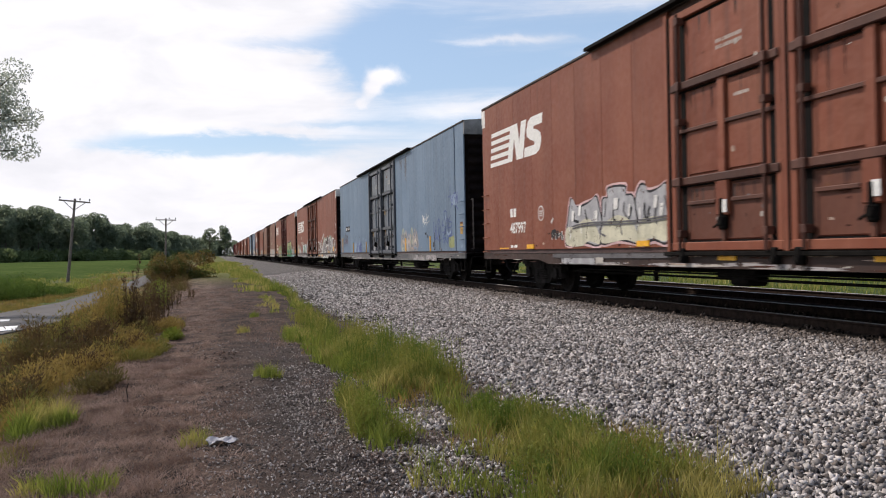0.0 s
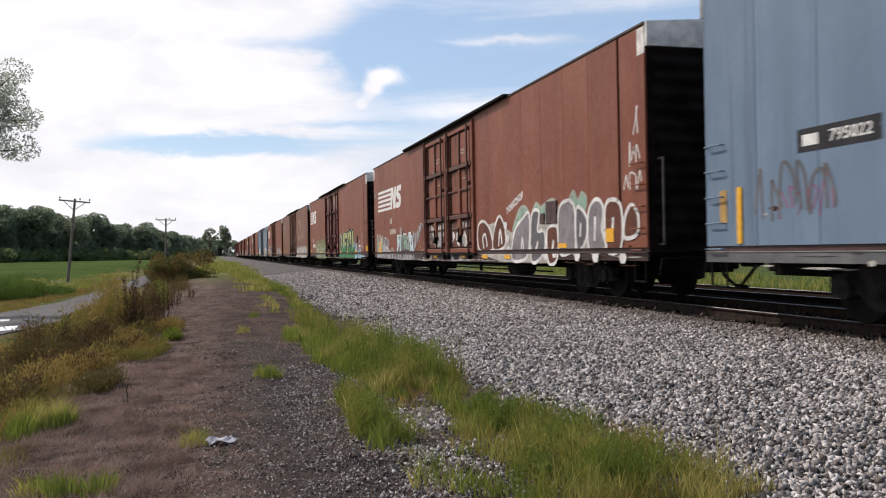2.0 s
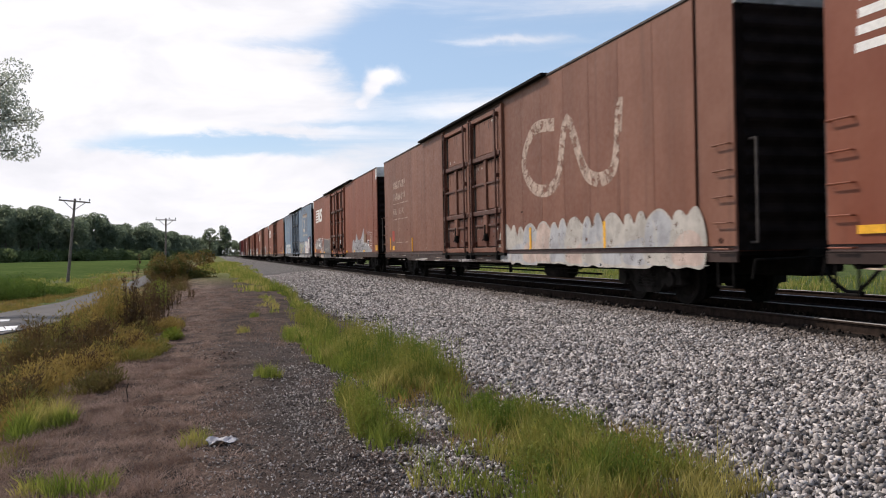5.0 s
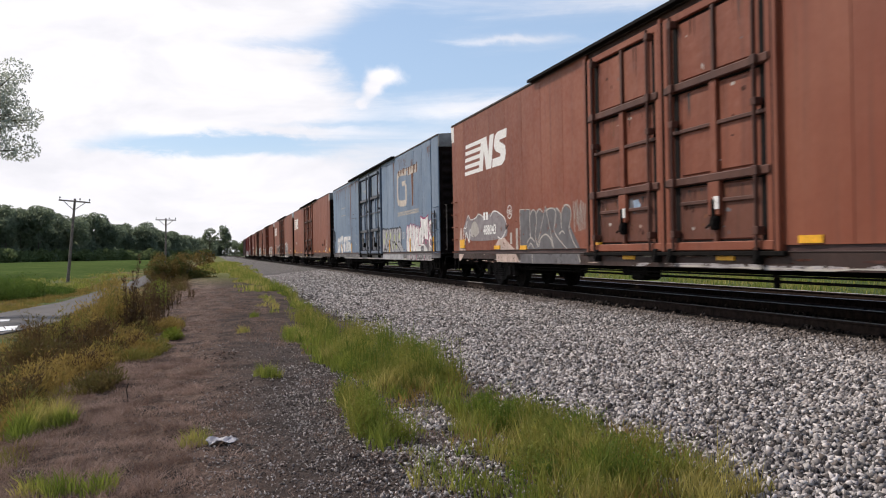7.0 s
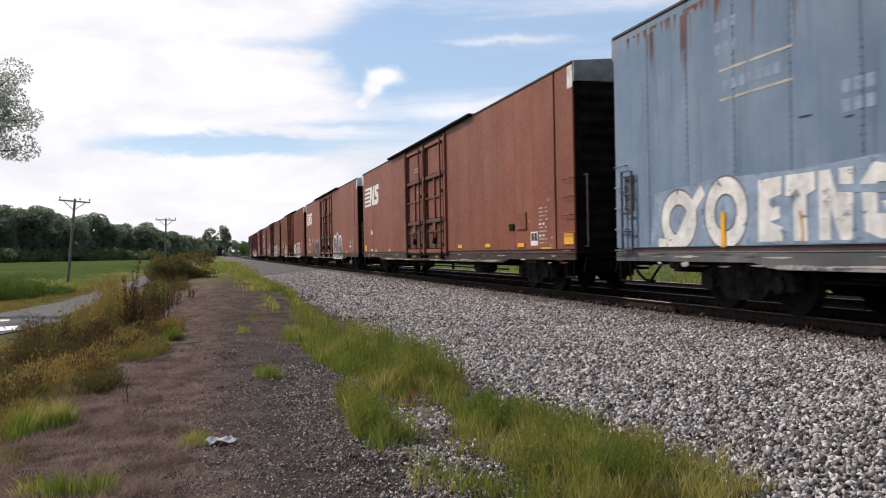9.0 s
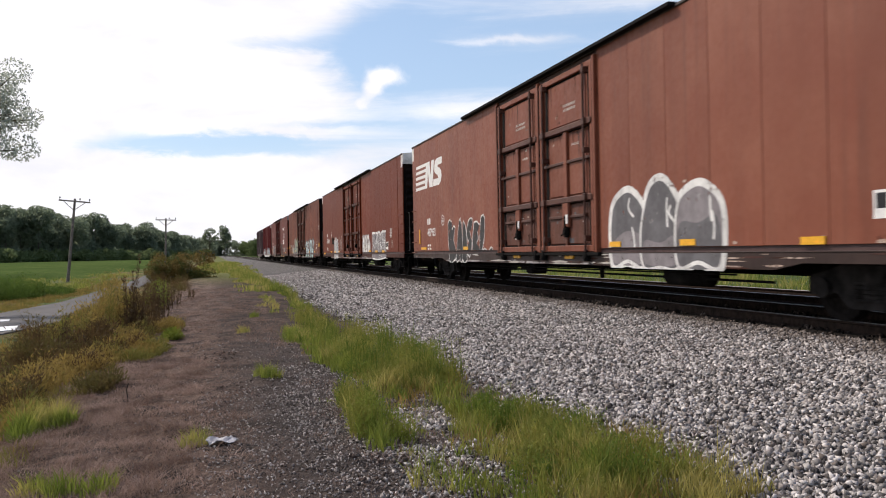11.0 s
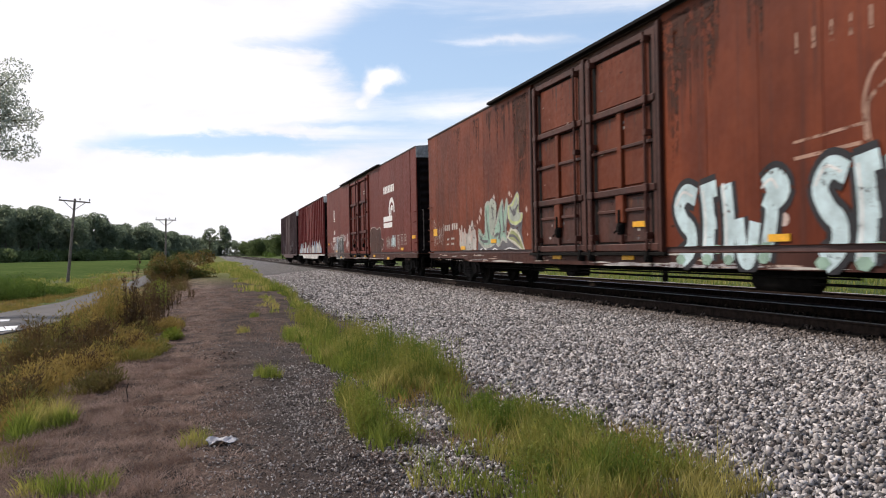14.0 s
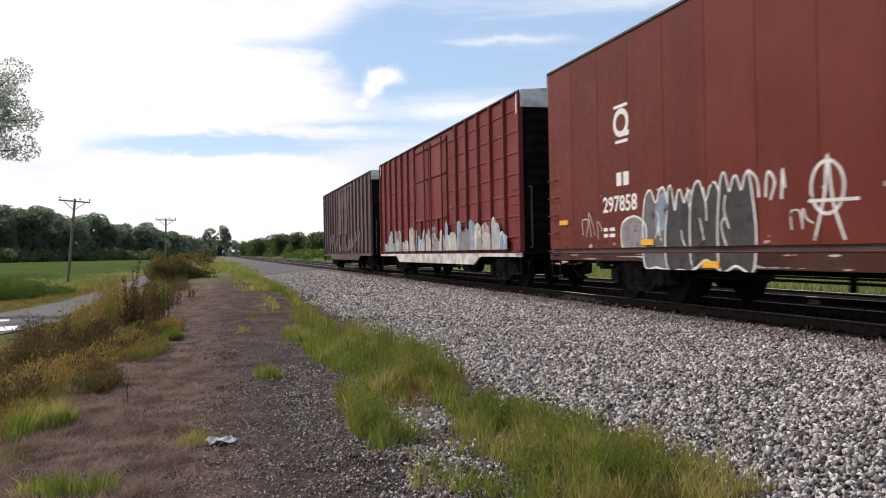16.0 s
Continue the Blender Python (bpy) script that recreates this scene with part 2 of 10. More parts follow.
# ---- mesh helpers ----
class Shape:
    """Vertices and faces gathered piece by piece."""

    def __init__(self):
        self.v, self.f = [], []

    def add(self, verts, faces):
        n = len(self.v)
        self.v += [tuple(p) for p in verts]
        self.f += [tuple(i + n for i in f) for f in faces]
        return self

    def box(self, x0, x1, y0, y1, z0, z1):
        p = [(x, y, z) for x in (x0, x1) for y in (y0, y1) for z in (z0, z1)]
        return self.add(p, [(0, 1, 3, 2), (4, 6, 7, 5), (0, 4, 5, 1), (2, 3, 7, 6), (0, 2, 6, 4), (1, 5, 7, 3)])

    def bevelled(self, x0, x1, y0, y1, z0, z1, r):
        """A box with all its edges cut at 45 degrees."""
        xs, ys, zs = (x0, x1), (y0, y1), (z0, z1)
        bm = bmesh.new()
        q = [bm.verts.new((x, y, z)) for x in xs for y in ys for z in zs]
        for f in [(0, 1, 3, 2), (4, 6, 7, 5), (0, 4, 5, 1), (2, 3, 7, 6), (0, 2, 6, 4), (1, 5, 7, 3)]:
            bm.faces.new([q[i] for i in f])
        bmesh.ops.bevel(bm, geom=bm.edges[:], offset=r, segments=1, affect="EDGES")
        bm.verts.index_update()
        self.add([v.co for v in bm.verts], [[v.index for v in f.verts] for f in bm.faces])
        bm.free()
        return self

    def prism(self, outline, x0, x1, axis=0):
        """An outline of (a, b) pairs swept along one axis."""
        n = len(outline)

        def at(t, a, b):
            return ((t, a, b), (a, t, b), (a, b, t))[axis]
        p = [at(x0, a, b) for a, b in outline] + [at(x1, a, b) for a, b in outline]
        fs = [tuple(range(n)), tuple(range(2 * n - 1, n - 1, -1))]
        fs += [(i, i + n, (i + 1) % n + n, (i + 1) % n) for i in range(n)]
        return self.add(p, fs)

    def tube(self, a, b, r, sides=8, r2=None):
        a, b = Vector(a), Vector(b)
        d = (b - a).normalized()
        u = d.orthogonal().normalized()
        w = d.cross(u)
        r2 = r if r2 is None else r2
        ring = [(u * math.cos(2 * math.pi * i / sides) + w * math.sin(2 * math.pi * i / sides)) for i in range(sides)]
        p = [a + q * r for q in ring] + [b + q * r2 for q in ring]
        fs = [(i, (i + 1) % sides, (i + 1) % sides + sides, i + sides) for i in range(sides)]
        fs += [tuple(range(sides - 1, -1, -1)), tuple(range(sides, 2 * sides))]
        return self.add(p, fs)

    def pipe(self, pts, r, sides=6):
        for a, b in zip(pts, pts[1:]):
            self.tube(a, b, r, sides)
        return self

    def mesh(self, name, mat=None, smooth=False):
        me = bpy.data.meshes.new(name)
        me.from_pydata(self.v, [], self.f)
        bm = bmesh.new()
        bm.from_mesh(me)
        bmesh.ops.recalc_face_normals(bm, faces=bm.faces)
        bm.to_mesh(me)
        bm.free()
        me.materials.append(mat)
        if smooth:
            me.polygons.foreach_set("use_smooth", [True] * len(me.polygons))
        return me


STORE = {}


def stored(key, make):
    """The mesh of that name, made the first time that it is asked for."""
    if key not in STORE:
        STORE[key] = make()
    return STORE[key]


def part(name, me, mat, parent, label="", at=(0, 0, 0)):
    """One mesh object under a thing or a part; me is a Shape or a mesh."""
    if isinstance(me, Shape):
        me = me.mesh(name, mat)
    ob = new(name, me)
    ob.location = at
    ob.parent = parent
    if mat is not None:
        ob.material_slots[0].link = "OBJECT"
        ob.material_slots[0].material = mat
    if label:
        tagged(ob, label)
    return ob


def raw_mesh(name, verts, faces, mat):
    """A big mesh straight from arrays; all faces have the same number of corners."""
    me = bpy.data.meshes.new(name)
    verts, faces = np.asarray(verts, np.float32), np.asarray(faces, np.int32)
    k = faces.shape[1]
    me.vertices.add(len(verts))
    me.vertices.foreach_set("co", verts.ravel())
    me.loops.add(faces.size)
    me.loops.foreach_set("vertex_index", faces.ravel())
    me.polygons.add(len(faces))
    me.polygons.foreach_set("loop_start", np.arange(0, faces.size, k, dtype=np.int32))
    me.update(calc_edges=True)
    me.materials.append(mat)
    return me


# ---- the lie of the land ----
PROFILE_X = [-2000, -60, -9.5, -4.6, -3.2, -1.9, -1.2, 0.6, 2.0, 3.0, 4.2, 6.9, 7.5, 10.9, 11.9, 15.4, 17.4, 19.5, 40, 2000]
PROFILE_Z = [-1.2, -1.25, -1.2, -1.18, -0.95, -0.62, -0.55, -0.50, -0.52, -0.52, -0.42, -0.22, -0.16, -0.16, -0.30, -0.28, -0.60, -0.75, -0.6, -0.6]


def wav(x, y, s, seed):
    """Soft unevenness between -1 and 1."""
    r = np.random.RandomState(seed)
    z = 0
    for _ in range(6):
        a, k, ph = r.uniform(0, 6.28), r.uniform(0.6, 1.7) / s, r.uniform(0, 6.28)
        z = z + np.sin((np.cos(a) * x + np.sin(a) * y) * k * 6.28 + ph)
    return z / 6


def land(x, y):
    x, y = np.asarray(x, float), np.asarray(y, float)
    z = np.interp(x, PROFILE_X, PROFILE_Z)
    loose = np.interp(x, [-60, -5, -4, 2.6, 3.4, 17, 20, 60], [1, 0.8, 1.5, 1.0, 0.4, 0.4, 1.5, 2])
    bench = np.interp(x, [3.0, 4.0, 7.2, 7.6], [0.0, 1.0, 1.0, 0.0])
    return z + loose * 0.035 * wav(x, y, 3.1, 1) + np.where(np.abs(x) < 60, loose * 0.018 * wav(x, y, 0.8, 2), 0) + bench * 0.02 * wav(x, y, 1.3, 3) + np.interp(x, [-4, -2.5, 0.5, 2.6], [0, 1, 0.7, 0]) * 0.035 * wav(x, y, 1.0, 12)


def soil(N, b, pos):
    sep = N.n("ShaderNodeSeparateXYZ")
    N.put(sep.inputs[0], pos)
    x, y = sep.outputs[0], sep.outputs[1]
    n1, n2, n3 = N.noise(pos, 0.35, 5), N.noise(pos, 1.6, 6, 0.65), N.noise(pos, 22.0, 5, 0.7)
    n4 = N.noise(pos, 70.0, 4, 0.7)
    xx = N.math("ADD", x, N.math("MULTIPLY", N.math("SUBTRACT", n2, 0.5), 1.6))
    n5 = N.noise(pos, 6.0, 5, 0.65)
    dirt = N.mix(N.ramp(n2, 0.38, 0.62), (0.034, 0.025, 0.021), (0.110, 0.077, 0.061))
    dirt = N.mix(N.math("MULTIPLY", N.ramp(n5, 0.50, 0.66), 0.6), dirt, (0.045, 0.031, 0.026))
    dirt = N.mix(N.math("MULTIPLY", N.ramp(n3, 0.48, 0.7), 0.5), dirt, (0.040, 0.028, 0.024))
    dirt = N.mix(N.math("MULTIPLY", N.ramp(n4, 0.62, 0.72), 0.6), dirt, (0.26, 0.21, 0.18))
    mat = N.noise(N.mapping(pos, (2.0, 3.2, 1), (0, 0, 0), (0, 0, 0.6)), 1.0, 7, 0.7, 1.2)
    fine = N.noise(N.mapping(pos, (16.0, 34.0, 1), (0, 0, 0), (0, 0, 0.9)), 1.0, 6, 0.7, 2.2)
    dead = N.mix(N.ramp(fine, 0.35, 0.65), (0.090, 0.060, 0.046), (0.31, 0.212, 0.165))
    dirt = N.mix(N.math("MULTIPLY", N.ramp(N.math("ADD", mat, N.math("MULTIPLY", N.math("SUBTRACT", n2, 0.5), 0.5)), 0.40, 0.60), N.ramp(x, 0.9, -0.6, 0.10, 1.0)), dirt, dead)
    cinder = N.mix(N.ramp(n3, 0.35, 0.7), (0.040, 0.033, 0.030), (0.125, 0.103, 0.092))
    cinder = N.mix(N.ramp(n4, 0.58, 0.7), cinder, (0.33, 0.32, 0.31))
    straw = N.mix(N.ramp(n1, 0.35, 0.65), (0.20, 0.125, 0.055), (0.13, 0.11, 0.035))
    straw = N.mix(N.math("MULTIPLY", N.ramp(n3, 0.4, 0.7), 0.6), straw, (0.08, 0.05, 0.025))
    green = N.mix(N.ramp(n2, 0.3, 0.7), (0.050, 0.085, 0.018), (0.11, 0.135, 0.03))
    green = N.mix(N.math("MULTIPLY", N.ramp(n3, 0.4, 0.7), 0.5), green, (0.03, 0.05, 0.012))
    stone = N.mix(N.ramp(n3, 0.38, 0.68), (0.065, 0.061, 0.058), (0.26, 0.246, 0.234))
    # Track bed: oil stain plus the train's shade, both put into the colour.
    oily_shade = N.mix(N.ramp(n3, 0.35, 0.7), (0.009, 0.0075, 0.0065), (0.032, 0.024, 0.019))
    c = N.mix(N.ramp(xx, -5.2, -3.8), N.mix(N.ramp(n1, 0.40, 0.62), straw, green), straw)
    c = N.mix(N.ramp(x, -22.0, -10.0), green, c)
    c = N.mix(N.ramp(xx, -2.3, -1.3), c, dirt)
    near = N.math("MULTIPLY", N.ramp(xx, -0.3, 1.2), N.ramp(y, 22.0, 7.0))
    c = N.mix(N.math("MULTIPLY", near, N.ramp(n1, 0.25, 0.6, 0.35, 1.0)), c, cinder)
    c = N.mix(N.math("MULTIPLY", N.ramp(y, 38.0, 70.0), N.ramp(xx, -3.0, 0.5, 0.0, 0.9)), c, N.mix(N.ramp(n2, 0.4, 0.6), (0.15, 0.15, 0.03), (0.10, 0.125, 0.03)))
    c = N.mix(N.ramp(xx, 2.7, 3.3), c, stone)
    c = N.mix(N.ramp(x, 7.45, 7.75), c, oily_shade)
    c = N.mix(N.ramp(xx, 15.3, 16.6), c, green)
    N.put(b.inputs["Base Color"], c)
    h = N.math("ADD", N.math("ADD", N.math("MULTIPLY", n3, 1.0), N.math("MULTIPLY", n4, 0.4)), N.math("MULTIPLY", n5, 1.6))
    N.put(b.inputs["Normal"], N.bump(h, 1.0, 0.06))


SOIL = material("trackside_soil", soil, 0.95, 0, 0.15)


def make_ground():
    xs = np.concatenate([[-2000, -900, -400, -200, -100, -60, -40, -25, -16], np.arange(-12, 18.01, 0.16), [19, 21, 24, 28, 34, 42, 60, 100, 200, 400, 900, 2000]])
    ys = np.concatenate([[-2000, -800, -400, -200, -100, -50, -25, -12, -6, -2], np.arange(0, 30, 0.2), np.arange(30, 80, 1.0), np.arange(80, 200, 6),
                         [200, 230, 270, 320, 380, 450, 540, 650, 800, 1000, 1400, 2000, 3500]])
    gx, gy = np.meshgrid(xs, ys, indexing="ij")
    v = np.stack([gx, gy, land(gx, gy)], -1).reshape(-1, 3)
    a, m = len(xs), len(ys)
    i, j = np.meshgrid(np.arange(a - 1), np.arange(m - 1), indexing="ij")
    k = (i * m + j).ravel()
    f = np.stack([k, k + m, k + m + 1, k + 1], -1)
    me = raw_mesh("ground", v, f, SOIL)
    me.polygons.foreach_set("use_smooth", [True] * len(me.polygons))
    tagged(new("ground", me), "brown dirt bench, ballast bank and grassy verges beside the tracks", "ground", kind="structure")


make_ground()


# ---- loose stones ----
def stone_mat(name, dark, pale, spec=0.25, dust=False):
    def build(N, b, pos):
        r = N.n("ShaderNodeNewGeometry").outputs["Random Per Island"]
        c = N.mix(N.math("POWER", r, 1.5), dark, pale)
        c = N.mix(N.math("MULTIPLY", N.ramp(N.math("FRACT", N.math("MULTIPLY", r, 37.0)), 0.7, 0.9), 0.5), c, (0.24, 0.19, 0.16))
        n = N.noise(pos, 60.0, 4, 0.7)
        c = N.mix(N.ramp(n, 0.3, 0.75, 0.0, 0.4), c, tuple(x * 0.5 for x in dark))
        if dust:
            sep = N.n("ShaderNodeSeparateXYZ")
            N.put(sep.inputs[0], pos)
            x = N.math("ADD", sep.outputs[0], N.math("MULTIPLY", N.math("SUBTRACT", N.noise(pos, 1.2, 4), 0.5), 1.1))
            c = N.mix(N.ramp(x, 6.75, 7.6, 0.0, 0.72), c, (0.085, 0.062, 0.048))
        N.put(b.inputs["Base Color"], c)
        N.put(b.inputs["Normal"], N.bump(n, 0.3, 0.01))
    return material(name, build, 0.9, 0, spec)


BALLAST = stone_mat("crushed_granite", (0.046, 0.042, 0.040), (0.78, 0.73, 0.69), 0.25, True)
CINDER = stone_mat("mixed_gravel", (0.05, 0.039, 0.034), (0.62, 0.56, 0.52))


def stones(name, boxes, mat, label, seed, keep=None):
    """Angular stones strewn on the land; boxes of x0, x1, y0, y1, number, smallest and largest size."""
    r = np.random.RandomState(seed)
    cube = np.array([(1, 0, 0), (-1, 0, 0), (0, 1, 0), (0, -1, 0), (0, 0, 1), (0, 0, -1)], float) * 1.25
    quads = np.array([(0, 2, 4), (2, 1, 4), (1, 3, 4), (3, 0, 4), (2, 0, 5), (1, 2, 5), (3, 1, 5), (0, 3, 5)])
    allv, n = [], 0
    for x0, x1, y0, y1, count, s0, s1 in boxes:
        px, py = r.uniform(x0, x1, count), r.uniform(y0, y1, count)
        if keep is not None:
            k = keep(px, py, r)
            px, py = px[k], py[k]
        count = len(px)
        size = r.uniform(s0, s1, count) * 0.5
        corner = (cube[None] + r.uniform(-0.42, 0.42, (count, 6, 3))) * (size[:, None] * np.ones((1, 3)) * r.uniform(0.5, 1.25, (count, 3)))[:, None, :]
        q = r.normal(size=(count, 4))
        q /= np.linalg.norm(q, axis=1)[:, None]
        w, a, b, c = q.T
        rot = np.stack([1 - 2 * (b * b + c * c), 2 * (a * b - c * w), 2 * (a * c + b * w),
                        2 * (a * b + c * w), 1 - 2 * (a * a + c * c), 2 * (b * c - a * w),
                        2 * (a * c - b * w), 2 * (b * c + a * w), 1 - 2 * (a * a + b * b)], -1).reshape(-1, 3, 3)
        corner = np.einsum("nij,nkj->nki", rot, corner)
        corner += np.stack([px, py, land(px, py) + size * r.uniform(0.0, 0.75, count)], -1)[:, None, :]
        allv.append(corner.reshape(-1, 3))
        n += count
    faces = (quads[None] + 6 * np.arange(n)[:, None, None]).reshape(-1, 3)
    ob = new(name, raw_mesh(name, np.concatenate(allv), faces, mat))
    return tagged(ob, label, "gravel", kind="stuff")


def ballast_edge(px, py, r):
    """Thins out towards the weedy foot of the bank."""
    foot = 3.0 + 0.3 * wav(px, py, 2.2, 8) + 0.25 * wav(px, py, 0.7, 9)
    return r.uniform(0, 1, len(px)) < np.clip((px - foot) * 1.6 + 0.35, 0, 1)


stones("ballast_stones", [(2.7, 7.72, -3, 3.6, 7000, 0.04, 0.08), (2.7, 7.72, 3.6, 9, 40000, 0.023, 0.056), (2.7, 7.72, 9, 15, 34000, 0.025, 0.056), (2.7, 7.72, 15, 27, 42000, 0.032, 0.066), (2.7, 7.72, 27, 60, 30000, 0.05, 0.09)],
       BALLAST, "pale grey crushed ballast stones heaped along the track", 4, ballast_edge)
# Stones between the ties, coloured for oil and for shade under the cars.
stones("oily_ballast", [(7.6, 11.6, 7, 40, 5000, 0.04, 0.08)], stone_mat("oily_shaded_stone", (0.009, 0.008, 0.0075), (0.042, 0.032, 0.027), 0.06),
       "ballast between the ties, darkened for oil and the train's shade", 5)
stones("bench_gravel", [(-1.5, 3.2, 3.9, 9, 11000, 0.005, 0.022), (-1.2, 3.0, 9, 16, 5000, 0.008, 0.026), (0.6, 3.2, 3.9, 12, 9000, 0.009, 0.030), (-0.2, 1.6, 5, 10, 9000, 0.006, 0.022)],
       CINDER, "scattered small gravel on the dirt bench", 6,
       lambda px, py, r: r.uniform(0, 1, len(px)) < np.clip(0.25 + (px + 0.5) * 0.35, 0.06, 1))
stones("spilled_ballast", [(1.6, 2.15, 7.2, 8.1, 1300, 0.02, 0.048), (1.2, 2.3, 5.5, 6.6, 900, 0.015, 0.04), (1.7, 2.4, 13.2, 14.2, 400, 0.03, 0.06), (1.0, 2.3, 4.3, 5.6, 1000, 0.012, 0.036)],
       BALLAST, "pale ballast spilled among the grass", 7)
stones("dirt_clods", [(-1.4, 1.2, 4, 12, 260, 0.008, 0.02), (-0.3, 0.3, 12.6, 13.8, 60, 0.015, 0.05), (-0.2, 0.4, 9.8, 10.5, 30, 0.012, 0.04), (-1.2, 1.3, 12, 24, 160, 0.015, 0.035), (0.9, 1.7, 5.6, 6.3, 60, 0.015, 0.05)],
       stone_mat("dark_clods", (0.045, 0.032, 0.026), (0.11, 0.076, 0.062)), "dark crumbs of soil on the bench", 8)


# ---- tracks ----
def rail_outline():
    right = [(0.070, -0.172), (0.070, -0.162), (0.012, -0.145), (0.009, -0.045), (0.036, -0.032), (0.037, -0.008), (0.028, 0.0)]
    return right + [(-a, b) for a, b in reversed(right)]


def make_track(name, x, z, label):
    """Rails and tie plates on wooden ties, on the ballast."""
    base = tagged(new(name), label, "railway track", kind="structure")
    base.location = (x, 0, z)
    me = Shape().prism(rail_outline(), -420, 1300, 1).mesh("rail", RAILSIDE)
    me.materials.append(RAILTOP)
    for p in me.polygons:
        if p.normal.z > 0.3 and p.center.z > -0.01:
            p.material_index = 1
    for s in (-0.753, 0.753):
        part("rail", me, None, base, at=(s, 0, 0))
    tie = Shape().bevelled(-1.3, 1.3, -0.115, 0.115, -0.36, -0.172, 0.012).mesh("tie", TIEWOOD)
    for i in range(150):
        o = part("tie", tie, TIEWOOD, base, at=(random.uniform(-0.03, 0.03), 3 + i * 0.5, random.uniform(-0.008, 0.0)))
        o.rotation_euler[2] = random.uniform(-0.012, 0.012)
    rest = Shape()
    for i in range(700):
        y = 78 + i * 0.5
        rest.box(-1.3, 1.3, y - 0.115, y + 0.115, -0.36, -0.172)
    tagged(part("far_ties", rest, TIEWOOD, base), kind="stuff")
    return base


make_track("track_1", TRACK_X, 0.0, "worn steel rails on creosoted wooden ties darkened for shade")
make_track("track_2", TRACK2_X, -0.12, "second track of steel rails on wooden ties")


# ---- road ----
def asphalt(N, b, pos):
    n1, n2 = N.noise(pos, 0.5, 4), N.noise(pos, 40.0, 5, 0.7)
    c = N.mix(N.ramp(n1, 0.3, 0.7), (0.078, 0.073, 0.070), (0.118, 0.110, 0.104))
    c = N.mix(N.ramp(n2, 0.4, 0.7, 0.0, 0.5), c, (0.12, 0.115, 0.115))
    N.put(b.inputs["Base Color"], c)
    N.put(b.inputs["Normal"], N.bump(n2, 0.3, 0.01))


ROADTOP = material("weathered_asphalt", asphalt, 0.9, 0, 0.2)
ROADLINE = plain("worn_white_road_paint", (0.75, 0.75, 0.74), 0.7, 0, 0.15, 4)
# y, middle, half width of the lane
ROAD = [(8, -14.5, 1.9), (19, -10.6, 1.9), (27, -8.05, 1.9), (31, -7.15, 1.85), (35, -6.75, 1.8), (38, -6.75, 1.75), (41, -6.55, 1.5), (45, -6.25, 1.2), (52, -6.25, 1.1), (66, -6.4, 1.05),
        (75, -6.2, 1.0), (105, -6.9, 1.0), (200, -9, 1.0)]


def road_at(y):
    return float(np.interp(y, [p[0] for p in ROAD], [p[1] for p in ROAD])), float(np.interp(y, [p[0] for p in ROAD], [p[2] for p in ROAD]))


ROAD_BARS = [[Vector(p) for p in q] for q in (((-6.35, 27.9), (-5.98, 28.3), (-6.24, 29.9), (-7.2, 29.5)), ((-7.35, 32.2), (-7.05, 32.4), (-7.2, 33.3), (-8.0, 33.2)))]


def make_road():
    s = Shape()
    v, f = [], []
    for i, y in enumerate(np.linspace(8, 200, 90)):
        x, w = road_at(y)
        for dx, dz in ((-w - 0.05, -0.2), (-w, 0.03), (0, 0.04), (w, 0.03), (w + 0.05, -0.2)):
            v.append((x + dx, y, -1.17 + dz))
    for i in range(89):
        for j in range(4):
            f.append((i * 5 + j, i * 5 + j + 1, i * 5 + j + 6, i * 5 + j + 5))
    road = new("road", s.add(v, f).mesh("road", ROADTOP))
    tagged(road, "narrow grey asphalt lane below the dirt bench", "road", kind="structure")
    for q in ROAD_BARS:
        t = Shape().add([(*c, -1.135) for c in q] + [(*c, -1.118) for c in q],
                        [(4, 5, 6, 7), (0, 1, 5, 4), (1, 2, 6, 5), (2, 3, 7, 6), (3, 0, 4, 7)])
        tagged(new("road_marking", t.mesh("road_marking", ROADLINE)), "white painted bar on the lane", "road marking", kind="structure")


make_road()


# ---- leaves, blades and weeds ----
def leaf_mat(name, a, b_, third=None, rough=0.6, trans=0.25):
    def build(N, b, pos):
        r = N.n("ShaderNodeNewGeometry").outputs["Random Per Island"]
        c = N.mix(N.math("ADD", N.math("MULTIPLY", r, 0.35), N.ramp(N.noise(pos, 2.2, 3), 0.35, 0.65, 0.0, 0.65)), a, b_)
        if third:
            c = N.mix(N.ramp(N.noise(pos, 1.1, 3), 0.46, 0.6), c, third)
        N.put(b.inputs["Base Color"], c)
        b.inputs["Transmission Weight"].default_value = 0.0
        t = N.n("ShaderNodeBsdfTranslucent")
        N.put(t.inputs[0], c)
        m = N.n("ShaderNodeMixShader")
        m.inputs[0].default_value = trans
        N.t.links.new(b.outputs[0], m.inputs[1]), N.t.links.new(t.outputs[0], m.inputs[2])
        out = [n for n in N.t.nodes if n.type == "OUTPUT_MATERIAL"][0]
        N.t.links.new(m.outputs[0], out.inputs[0])
    return material(name, build, rough, 0, 0.2)


GRASS = leaf_mat("fresh_grass", (0.130, 0.180, 0.030), (0.265, 0.300, 0.060), (0.40, 0.345, 0.11), 0.65, 0.48)
DRYGRASS = leaf_mat("dry_weeds", (0.225, 0.155, 0.046), (0.39, 0.285, 0.088), (0.18, 0.172, 0.044), 0.8, 0.4)
BROWNWEED = leaf_mat("brown_weeds", (0.080, 0.048, 0.023), (0.165, 0.105, 0.044), (0.125, 0.105, 0.034), 0.8, 0.35)
STUBBLE = leaf_mat("dead_grass", (0.14, 0.088, 0.067), (0.43, 0.31, 0.25), None, 0.9, 0.3)
DARKWEED = leaf_mat("dead_dark_stalks", (0.06, 0.040, 0.022), (0.13, 0.085, 0.04), None, 0.8, 0.3)
